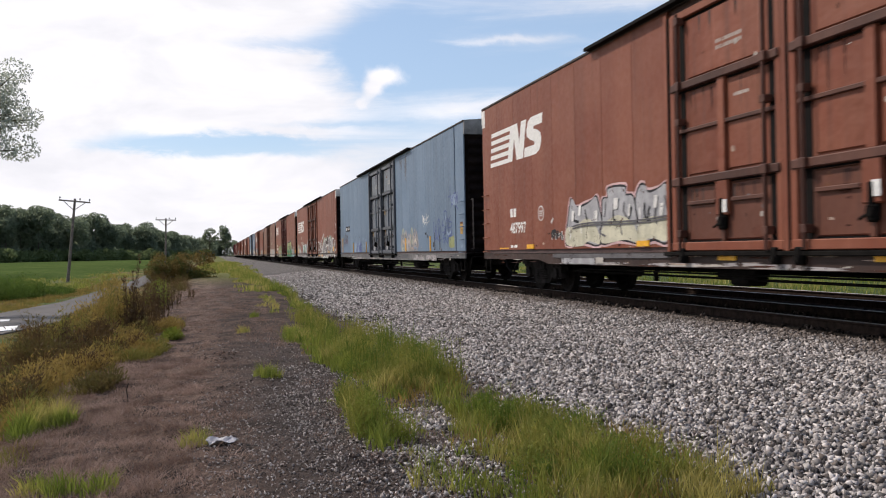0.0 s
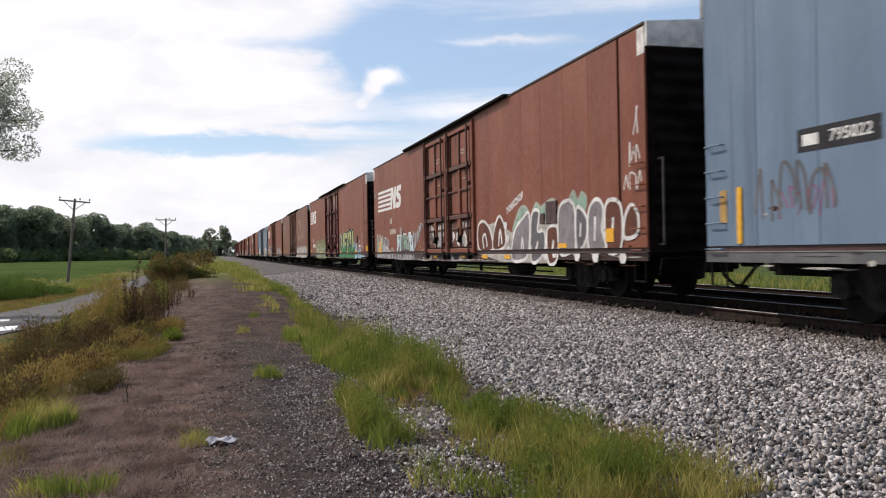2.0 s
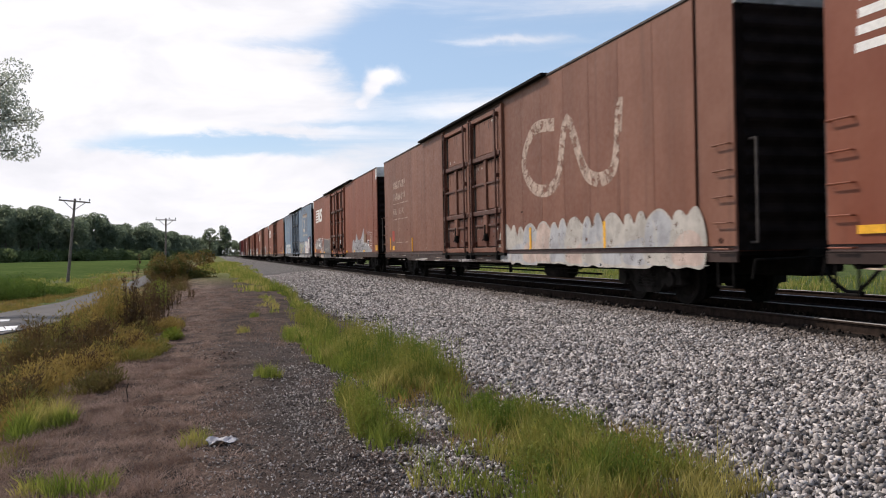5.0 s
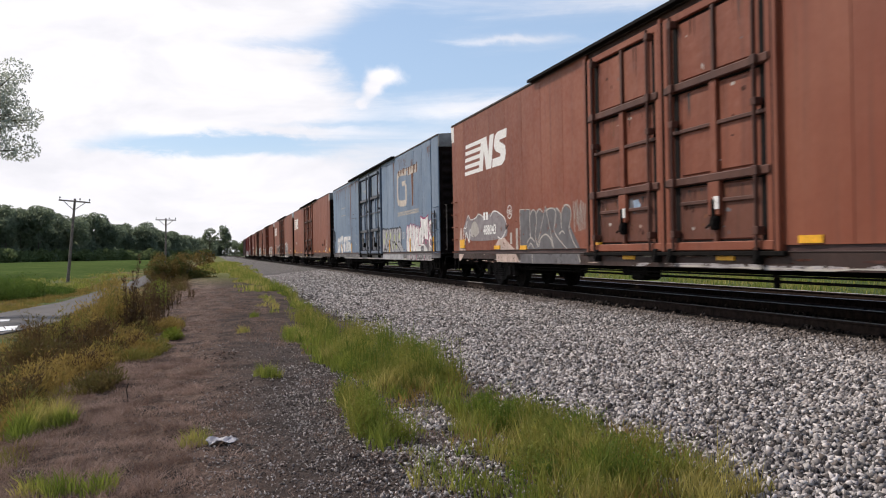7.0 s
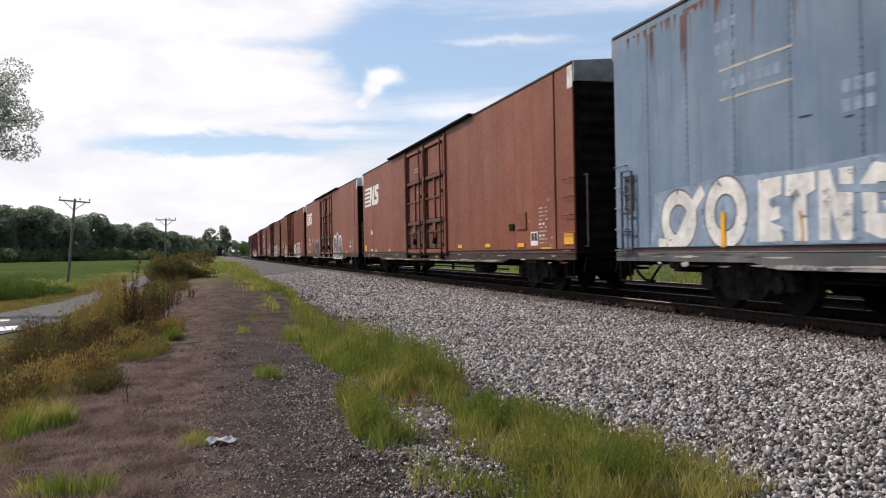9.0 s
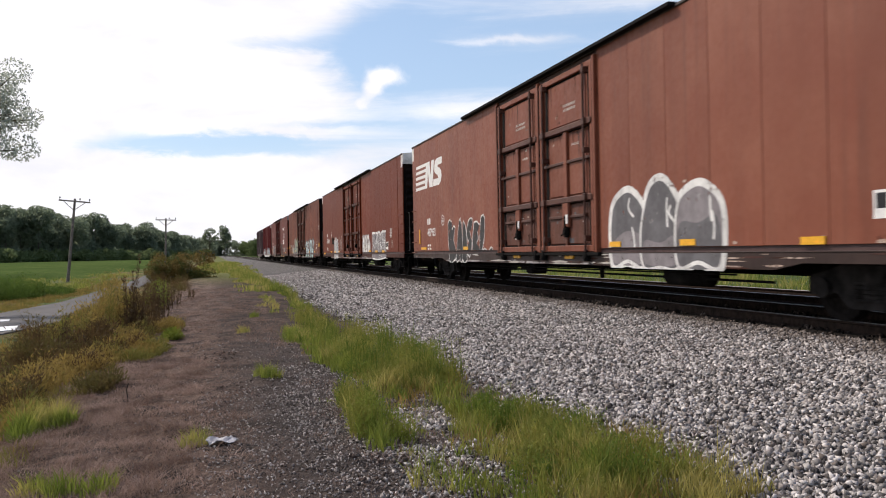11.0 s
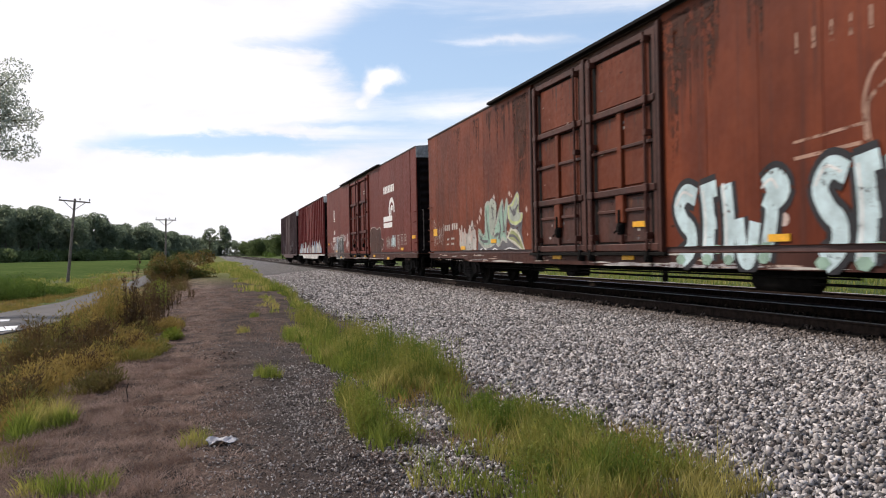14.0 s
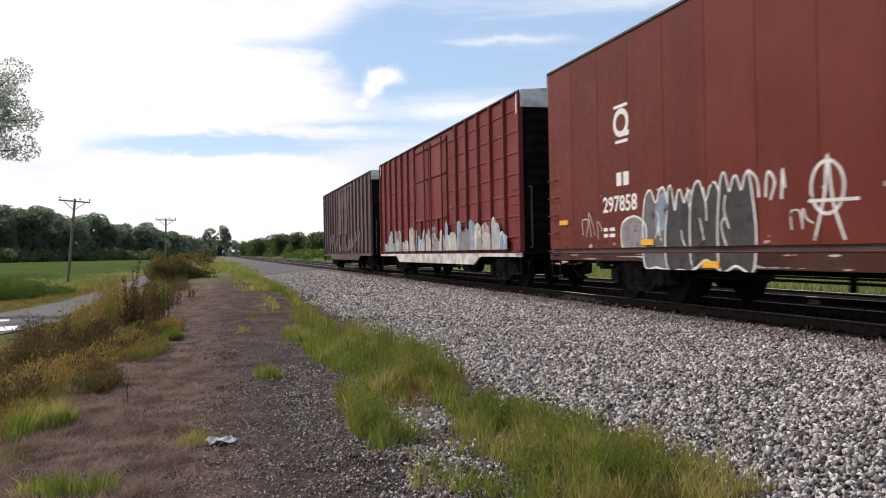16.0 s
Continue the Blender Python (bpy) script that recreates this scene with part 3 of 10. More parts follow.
BUSHLEAF = leaf_mat("rusty_bush_leaves", (0.155, 0.108, 0.036), (0.235, 0.165, 0.05), (0.095, 0.112, 0.030), 0.8, 0.4)
# Distance haze is mixed into this leaf colour, paler than real foliage.
HAZELEAF = leaf_mat("hazed_woodland_leaves", (0.185, 0.225, 0.150), (0.205, 0.245, 0.165), (0.19, 0.23, 0.155), 0.95, 0.7)
BEYONDLEAF = leaf_mat("hedgerow_leaves", (0.075, 0.105, 0.045), (0.12, 0.155, 0.062), None, 0.95, 0.6)
ROUGHLEAF = leaf_mat("rank_weed_leaves", (0.075, 0.130, 0.022), (0.135, 0.195, 0.036), None, 0.8, 0.3)
UNDERLEAF = leaf_mat("undergrowth_leaves", (0.125, 0.165, 0.070), (0.19, 0.235, 0.105), None, 0.95, 0.5)
# Lane tree leaves, greyed and lightened to stand in for backlit sky haze.
TREELEAF = leaf_mat("backlight_paled_leaves", (0.35, 0.385, 0.325), (0.50, 0.53, 0.46), None, 0.5, 0.62)
BARK = plain("grey_bark", (0.12, 0.10, 0.085), 0.9, 0, 0.35, 10, 0.02)


def blades(px, py, h, w, lean, seed):
    """Bent blades, three triangles each, rooted on the land."""
    r = np.random.RandomState(seed)
    n = len(px)
    hh = h * r.uniform(0.45, 1.15, n)
    a, b = r.uniform(0, 6.283, n), r.uniform(0, 6.283, n)
    side = np.stack([np.cos(a), np.sin(a), np.zeros(n)], -1) * (w * r.uniform(0.6, 1.3, n))[:, None]
    go = np.stack([np.cos(b), np.sin(b), np.zeros(n)], -1) * (lean * hh * r.uniform(0.1, 1.0, n))[:, None]
    root = np.stack([px, py, land(px, py) - 0.01], -1)
    up = np.zeros((n, 3))
    up[:, 2] = hh
    mid = root + up * 0.55 + go * 0.35
    v = np.stack([root - side, root + side, mid - side * 0.8, mid + side * 0.8, root + up + go], 1).reshape(-1, 3)
    k = 5 * np.arange(n)[:, None]
    f = np.concatenate([k + [0, 1, 3], k + [0, 3, 2], k + [2, 3, 4]])
    return v, f


def patch(name, spots, mat, label, seed, category="grass"):
    """Blades in patches; spots of x, y, radius along x, radius along y, number, height, width, lean."""
    r = np.random.RandomState(seed)
    vs, fs, n = [], [], 0
    for k, (x, y, rx, ry, count, h, w, lean) in enumerate(spots):
        a, d = r.uniform(0, 6.283, count), np.sqrt(r.uniform(0, 1, count))
        v, f = blades(x + np.cos(a) * d * rx, y + np.sin(a) * d * ry, h * (1.1 - 0.5 * d), w, lean, seed * 97 + k)
        vs.append(v), fs.append(f + n)
        n += len(v)
    ob = new(name, raw_mesh(name, np.concatenate(vs), np.concatenate(fs), mat))
    return tagged(ob, label, category, kind="stuff")


def strip(spots, x0, x1, y0, y1, tufts, count, h, w, lean, seed, rx=0.22, ry=0.3):
    r = random.Random(seed)
    for _ in range(tufts):
        spots.append((r.uniform(x0, x1), r.uniform(y0, y1), rx * r.uniform(0.5, 1.4), ry * r.uniform(0.5, 1.5), count, h * r.uniform(0.6, 1.2), w, lean))


# ---- grass and weeds ----
def make_grass():
    s = []
    tufts = [(2.0, 15.5, 0.4, 1.8, 1300), (2.1, 19, 0.22, 1.6, 700), (2.4, 25, 0.22, 2.0, 600), (2.6, 33, 0.22, 3, 560),
             (1.55, 15.2, 0.3, 1.5, 900), (1.72, 12.8, 0.36, 1.3, 1500), (1.85, 11.0, 0.34, 0.8, 1200), (2.12, 9.1, 0.42, 0.55, 1300), (1.33, 8.4, 0.15, 0.9, 700), (1.27, 7.0, 0.13, 0.6, 420),
             (2.3, 8.0, 0.17, 0.9, 560), (2.1, 6.9, 0.14, 0.35, 240), (2.0, 6.0, 0.25, 0.32, 240), (2.45, 6.1, 0.26, 0.42, 900), (2.62, 5.4, 0.3, 0.36, 850), (2.4, 5.05, 0.3, 0.22, 560),
             (3.0, 5.0, 0.25, 0.28, 380), (1.4, 5.5, 0.14, 0.25, 130), (1.62, 5.2, 0.2, 0.2, 130), (2.2, 4.7, 0.5, 0.25, 560), (2.9, 4.55, 0.35, 0.25, 460)]
    r = random.Random(2)
    for x, y, rx, ry, n in tufts:
        m = 12
        for _ in range(m):
            a, d = r.uniform(0, 6.28), math.sqrt(r.random())
            s.append((x + math.cos(a) * d * rx, y + math.sin(a) * d * ry, rx * r.uniform(0.25, 0.5), ry * r.uniform(0.2, 0.4), int(n / m), r.uniform(0.14, 0.36), 0.0022 + 0.00035 * y, 0.85))
    strip(s, 1.2, 2.6, 16, 32, 14, 40, 0.22, 0.008, 0.7, 4, 0.2, 0.4)
    strip(s, 1.2, 3.1, 4.5, 9.5, 40, 26, 0.14, 0.0034, 0.9, 41, 0.22, 0.26)
    strip(s, 1.4, 2.7, 9.5, 18, 30, 36, 0.2, 0.0050, 0.9, 42, 0.3, 0.5)
    strip(s, 1.3, 2.8, 36, 80, 70, 60, 0.34, 0.022, 0.7, 5, 0.5, 1.2)
    strip(s, -2.5, 3.2, 75, 170, 160, 50, 0.4, 0.05, 0.7, 55, 1.0, 3.0)
    for x, y in ((0.64, 10.6), (0.55, 10.8), (-0.78, 16.8), (-0.9, 17.1), (0.5, 17.0), (0.9, 21.5), (-0.19, 7.3), (-1.62, 8.8), (-1.85, 8.9), (-1.75, 8.5), (-1.05, 6.25), (-0.8, 6.15), (-1.25, 6.35)):
        s.append((x, y, 0.13, 0.16, 190, 0.20, 0.004, 0.8))
    for _ in range(9):
        s.append((-1.66 + r.uniform(-0.2, 0.2), 8.85 + r.uniform(-0.25, 0.25), 0.14, 0.16, 170, r.uniform(0.2, 0.34), 0.005, 0.7))
    for _ in range(5):
        s.append((-2.05 + r.uniform(-0.2, 0.2), 9.9 + r.uniform(-0.5, 0.5), 0.16, 0.2, 120, r.uniform(0.2, 0.3), 0.005, 0.7))
    patch("grass", s, GRASS, "ragged yellow-green grass tufts along the foot of the ballast", 11)
    s = []
    strip(s, 17.2, 30, 8, 70, 200, 50, 0.5, 0.02, 0.6, 6, 1.0, 1.4)
    strip(s, -24, -9.5, 60, 110, 110, 50, 0.5, 0.025, 0.6, 7, 1.2, 1.6)
    strip(s, -15, -10.0, 56, 70, 90, 70, 0.4, 0.018, 0.6, 8, 1.0, 1.0)
    patch("verge_grass", s, GRASS, "tall green grass on the far verges", 12)
    s = []
    strip(s, -5.4, -1.8, 9, 34, 230, 66, 0.22, 0.006, 1.0, 9, 0.4, 0.55)
    strip(s, -10.6, -8.2, 38, 62, 110, 70, 0.2, 0.014, 1.0, 109, 0.6, 1.0)
    strip(s, -9.4, -7.9, 44, 80, 60, 60, 0.22, 0.015, 0.7, 10, 0.6, 1.2)
    strip(s, -5.0, -3.6, 14, 44, 130, 70, 0.36, 0.01, 0.7, 111, 0.5, 0.8)
    strip(s, -2.4, -1.5, 6, 14, 30, 80, 0.18, 0.004, 0.9, 11)
    strip(s, 1.9, 3.2, 4.3, 6.6, 70, 30, 0.24, 0.0034, 0.9, 112, 0.2, 0.22)
    strip(s, 1.5, 2.8, 7.0, 14.0, 60, 22, 0.22, 0.005, 0.9, 113, 0.25, 0.3)
    patch("dry_weeds", s, DRYGRASS, "dry straw-coloured weeds on the bank below the bench", 13, "weeds")
    s = []
    strip(s, -1.9, 0.2, 4.2, 14, 560, 40, 0.06, 0.0032, 3.2, 14, 0.16, 0.30)
    strip(s, 0.0, 1.4, 4.2, 14, 130, 22, 0.05, 0.0024, 2.6, 16, 0.12, 0.2)
    strip(s, -1.9, -0.2, 5.0, 13, 420, 46, 0.11, 0.0030, 2.2, 19, 0.14, 0.16)
    strip(s, -1.5, 1.3, 14, 40, 420, 40, 0.08, 0.005, 2.4, 15, 0.3, 0.5)
    strip(s, 1.0, 3.0, 4.2, 10, 150, 26, 0.10, 0.0026, 1.6, 18, 0.2, 0.3)
    patch("dead_stubble", s, STUBBLE, "short dead stubble on the dirt bench", 15, "weeds")


make_grass()


def weed_bed(name, boxes, mat, label, seed, leaf=0.03, slim=0.25, clump=0.45):
    """Leafy stalks; boxes of x0, x1, y0, y1, number, height, spread, leaves to a stalk."""
    r = np.random.RandomState(seed)
    vs, n = [], 0
    for x0, x1, y0, y1, count, h, spread, leaves in boxes:
        px, py = r.uniform(x0, x1, count), r.uniform(y0, y1, count)
        gx, gy = x0 + (x1 - x0) * r.uniform(0, 1, count), y0 + (y1 - y0) * r.uniform(0, 1, count)
        near = r.randint(0, max(1, count // 9), count)
        px, py = np.clip(clump * gx[near] + (1 - clump) * px, x0, x1), np.clip(clump * gy[near] + (1 - clump) * py, y0, y1)
        hh = h * r.uniform(0.35, 1.0, count) * r.uniform(0.7, 1.45, count)[near]
        lean = r.uniform(-0.18, 0.18, (count, 2))
        pz = land(px, py)
        # stalks, one thin blade each way
        for a in (0.0, 1.57):
            w = np.array([math.cos(a), math.sin(a), 0]) * 0.008
            foot = np.stack([px, py, pz - 0.02], -1)
            tip = foot + np.stack([lean[:, 0] * hh, lean[:, 1] * hh, hh], -1)
            vs.append(np.stack([foot - w, foot + w, tip + w * 0.3, tip - w * 0.3], 1).reshape(-1, 3))
        k = np.repeat(np.arange(count), leaves)
        t = r.uniform(0.12, 1.02, len(k))
        wide = spread * (0.35 + 0.8 * np.sin(np.clip(t, 0, 1) * 2.6)) * r.uniform(0.2, 1.0, len(k))
        a = r.uniform(0, 6.283, len(k))
        c = np.stack([px[k] + lean[k, 0] * hh[k] * t + np.cos(a) * wide, py[k] + lean[k, 1] * hh[k] * t + np.sin(a) * wide, pz[k] + hh[k] * t], -1)
        u = np.stack([np.cos(a) * 0.55, np.sin(a) * 0.55, r.uniform(0.2, 1.1, len(k))], -1) + r.normal(size=(len(k), 3)) * 0.25
        w = np.cross(u, r.normal(size=(len(k), 3)))
        w /= np.linalg.norm(w, axis=1)[:, None] + 1e-6
        s = (leaf * r.uniform(0.5, 1.5, len(k)))[:, None]
        vs.append(np.stack([c - u * s, c + w * s * slim, c + u * s, c - w * s * slim], 1).reshape(-1, 3))
    v = np.concatenate(vs)
    ob = new(name, raw_mesh(name, v, np.arange(len(v)).reshape(-1, 4), mat))
    return tagged(ob, label, "weeds", kind="stuff")


weed_bed("goldenrod", [(-2.5, -1.9, 17.6, 20.4, 90, 1.15, 0.14, 110), (-2.9, -2.2, 15.5, 18.0, 70, 0.8, 0.18, 100), (-1.45, -0.85, 13.2, 15.8, 70, 0.26, 0.16, 70), (-1.3, -0.7, 17.6, 19.5, 50, 0.28, 0.16, 70), (-2.5, -2.0, 20.5, 21.5, 30, 1.05, 0.18, 120), (-3.2, -2.7, 21.5, 22.5, 26, 0.75, 0.2, 120), (-3.3, -2.1, 19.5, 24.5, 150, 0.55, 0.2, 90), (-2.5, -1.9, 19.5, 23, 130, 0.85, 0.2, 110), (-3.1, -2.5, 19.5, 23, 100, 0.55, 0.2, 100), (-2.4, -1.4, 11.5, 15, 90, 0.34, 0.16, 70), (-3.4, -1.8, 10.5, 14, 150, 0.36, 0.2, 70),
                       (-4.6, -3.2, 22, 34, 90, 0.4, 0.25, 60), (-3.0, -1.7, 8.6, 11, 90, 0.24, 0.14, 60), (-2.2, -1.2, 15, 19, 110, 0.3, 0.16, 70)],
         DRYGRASS, "yellowing goldenrod on the bank below the bench", 31, 0.030)
weed_bed("brown_weeds", [(-1.7, -1.15, 10.4, 11.8, 40, 0.2, 0.14, 60), (-3.0, -2.5, 13.5, 14.5, 40, 0.75, 0.2, 90), (-2.3, -1.8, 15.5, 16.5, 36, 0.6, 0.2, 90), (-3.6, -3.1, 17, 18, 36, 0.85, 0.22, 90), (-4.0, -1.6, 11, 18.5, 420, 0.5, 0.22, 56), (-3.6, -2.0, 16, 21, 160, 0.62, 0.2, 56), (-2.2, -1.1, 12, 22, 180, 0.26, 0.18, 50), (-2.6, -1.5, 22, 34, 120, 0.55, 0.2, 80),
                         (-2.6, -1.2, 34, 56, 90, 0.5, 0.3, 60), (-3.4, -2.0, 9.5, 11.5, 120, 0.32, 0.15, 70), (-4.6, -3.0, 52, 60, 60, 0.8, 0.3, 90), (-5.0, -4.0, 58, 72, 50, 0.8, 0.4, 80)],
         BROWNWEED, "rust-brown withered weeds on the bank", 32, 0.030)
weed_bed("dark_stalks", [(-2.0, -1.45, 17.4, 20.5, 46, 1.25, 0.05, 46), (-1.7, -1.1, 20, 25, 36, 1.05, 0.05, 44), (-2.8, -1.9, 13.5, 17.5, 40, 0.75, 0.06, 40), (-2.4, -1.7, 20, 25, 16, 1.2, 0.05, 40), (-1.7, -1.1, 24, 30, 14, 0.9, 0.05, 40), (-1.2, -0.8, 30, 38, 6, 0.8, 0.05, 40), (-3.2, -2.0, 11.5, 14.5, 40, 0.5, 0.06, 40), (-2.9, -2.2, 18.5, 22, 20, 0.95, 0.05, 40)],
         DARKWEED, "tall dead dark stalks on the bank", 33, 0.034)
WEEDLEAF = leaf_mat("weed_leaves", (0.13, 0.175, 0.024), (0.235, 0.27, 0.042), None, 0.7, 0.35)
weed_bed("green_weeds", [(-10.5, -8.8, 66, 84, 40, 0.8, 0.4, 60),
                         (-2.1, -1.5, 25, 32, 60, 0.8, 0.16, 70), (-0.95, -0.65, 16.5, 17.3, 26, 0.3, 0.14, 70), (-5.0, -4.2, 26, 40, 60, 0.25, 0.2, 60)],
         WEEDLEAF, "green leafy weeds by the lane", 34, 0.024, 0.4)
weed_bed("rank_weeds", [(-12.8, -9.5, 48, 57, 330, 1.05, 0.4, 60), (-9.9, -8.6, 52, 60, 60, 0.5, 0.3, 50)], ROUGHLEAF, "dark green rank weeds beyond the lane", 37, 0.05, 0.45, 0.7)
weed_bed("bank_weeds", [(1.5, 3.3, 4.4, 5.8, 80, 0.2, 0.07, 44), (2.0, 3.0, 5.6, 7.2, 90, 0.24, 0.07, 50), (1.6, 2.8, 8.6, 11.5, 160, 0.26, 0.08, 50), (1.4, 2.3, 9.6, 13.5, 120, 0.30, 0.07, 45), (2.0, 2.9, 8.9, 10.3, 80, 0.30, 0.07, 45), (1.15, 1.6, 7.3, 8.8, 40, 0.26, 0.06, 45), (2.0, 2.4, 7.0, 7.8, 30, 0.25, 0.06, 45),
                        (2.3, 2.95, 6.2, 7.2, 60, 0.27, 0.06, 45), (1.5, 3.2, 4.6, 5.5, 70, 0.2, 0.055, 44), (1.7, 2.4, 13, 21, 80, 0.3, 0.09, 45)],
         leaf_mat("yellowing_weed_leaves", (0.20, 0.21, 0.035), (0.33, 0.31, 0.07), (0.16, 0.20, 0.04), 0.6, 0.4), "yellow-green leafy weeds at the foot of the ballast", 35, 0.010)


weed_bed("feathery_weeds", [(1.4, 2.9, 9.0, 12.4, 380, 0.42, 0.10, 70), (1.5, 3.0, 11.0, 15.5, 240, 0.44, 0.12, 60), (1.1, 1.6, 6.5, 8.9, 130, 0.32, 0.09, 60), (2.2, 2.9, 6.6, 8.0, 120, 0.26, 0.08, 60), (1.7, 3.15, 4.5, 6.3, 110, 0.27, 0.08, 60),
                            (1.5, 2.4, 14, 23, 120, 0.40, 0.14, 50), (2.1, 2.8, 22, 48, 110, 0.42, 0.2, 50), (2.5, 3.2, 4.5, 7.0, 90, 0.24, 0.08, 60)],
         leaf_mat("feathery_weed_leaves", (0.085, 0.140, 0.022), (0.20, 0.245, 0.044), (0.29, 0.275, 0.068), 0.7, 0.45), "bushy green feathery weeds at the foot of the ballast", 36, 0.012, 0.32, 0.82)


def clump_mesh(name, mat, seed, lobes, leaves, size, squash=0.8):
    """A crown of many small leaf faces round several lobes, with a ragged outline."""
    r = np.random.RandomState(seed)
    vs = []
    for (cx, cy, cz, rad) in lobes:
        n = max(8, int(leaves * rad * rad))
        d = r.normal(size=(n, 3))
        d /= np.linalg.norm(d, axis=1)[:, None]
        rr = rad * (0.62 + 0.42 * r.uniform(0, 1, n) ** 0.6)
        c = d * rr[:, None] * [1, 1, squash] + [cx, cy, cz]
        u = r.normal(size=(n, 3))
        u /= np.linalg.norm(u, axis=1)[:, None]
        w = np.cross(u, d + r.normal(size=(n, 3)) * 0.6)
        w /= np.linalg.norm(w, axis=1)[:, None] + 1e-6
        s = (size * r.uniform(0.6, 1.4, n))[:, None]
        vs.append(np.stack([c - u * s, c + w * s * 0.6, c + u * s, c - w * s * 0.6], 1).reshape(-1, 3))
    v = np.concatenate(vs)
    f = np.arange(len(v)).reshape(-1, 4)
    return raw_mesh(name, v, f, mat)


def trunk_shape(h, r, seed, limbs=7, spread=2.0, start=0.45):
    rnd = random.Random(seed)
    s = Shape()
    pts = [Vector((0, 0, -0.2))]
    for i in range(1, 6):
        pts.append(Vector((rnd.uniform(-0.1, 0.1) * i, rnd.uniform(-0.1, 0.1) * i, h * i / 5)))
    for i in range(5):
        s.tube(pts[i], pts[i + 1], r * (1 - i * 0.17), 8, r * (1 - (i + 1) * 0.17))
    for _ in range(limbs):
        t = rnd.uniform(start, 0.95)
        a = rnd.uniform(0, 6.28)
        base = Vector((0, 0, h * t))
        end = base + Vector((math.cos(a) * spread, math.sin(a) * spread, spread * rnd.uniform(0.3, 0.9))) * rnd.uniform(0.6, 1.1)
        mid = base.lerp(end, 0.5) + Vector((0, 0, -0.1 * spread))
        s.tube(base, mid, r * 0.4, 6, r * 0.28)
        s.tube(mid, end, r * 0.28, 5, r * 0.08)
    return s


def make_tree(x, y, h, crown_r, seed, label, leafmat, leaf, density, name="tree", lobes=14, low=0.35):
    rnd = random.Random(seed)
    z = float(land(x, y))
    base = tagged(new(name), label, "tree")
    base.location = (x, y, z)
    part("trunk", trunk_shape(h * 0.85, h * 0.022, seed, 9, crown_r * 0.8, low), BARK, base)
    ls = []
    for i in range(lobes):
        a, e = rnd.uniform(0, 6.28), rnd.uniform(low, 0.95)
        wide = crown_r * math.sin(math.pi * min(1, max(0.12, (e - low * 0.6) / (1.05 - low * 0.6)))) ** 0.7
        d = wide * rnd.uniform(0.25, 0.8)
        ls.append((math.cos(a) * d, math.sin(a) * d, h * e, crown_r * rnd.uniform(0.26, 0.46)))
    part("crown", clump_mesh("crown", leafmat, seed, ls, density, leaf), None, base)
    return base


def make_lane_tree():
    """The tree by the lane: a leaning trunk, spreading limbs and an airy crown."""
    rnd = random.Random(21)
    base = tagged(new("tree"), "tall leafy tree beside the lane, leaves paled for backlit haze", "tree")
    base.location = (-9.4, 38, float(land(-9.4, 38)))
    s = Shape()
    pts = [Vector(p) for p in ((-2.4, 0, -0.2), (-2.2, 0, 2.0), (-1.8, 0.1, 4.3), (-0.9, 0, 6.3), (0.0, 0.1, 7.7), (0.4, 0, 8.7))]
    for i in range(5):
        s.tube(pts[i], pts[i + 1], 0.24 - 0.042 * i, 9, 0.24 - 0.042 * (i + 1))
    lobes = []
    for i in range(26):
        t = rnd.uniform(2.6, 5.0)
        k = min(int(t), 4)
        foot = pts[k].lerp(pts[k + 1], t - k)
        a = rnd.uniform(0, 6.28)
        reach = rnd.uniform(1.2, 3.1) * (1.25 - 0.12 * t)
        end = foot + Vector((math.cos(a) * reach, math.sin(a) * reach, rnd.uniform(0.2, 1.3)))
        s.tube(foot, foot.lerp(end, 0.5) + Vector((0, 0, 0.12)), 0.06, 6, 0.04)
        s.tube(foot.lerp(end, 0.5) + Vector((0, 0, 0.12)), end, 0.04, 5, 0.012)
        lobes.append((end.x, end.y, end.z + 0.1, rnd.uniform(0.45, 0.85)))
        mid = foot.lerp(end, 0.6)
        lobes.append((mid.x, mid.y, mid.z + 0.2, rnd.uniform(0.35, 0.6)))
    part("trunk", s, BARK, base)
    part("crown", clump_mesh("crown", TREELEAF, 21, lobes, 820, 0.056), None, base)


make_lane_tree()


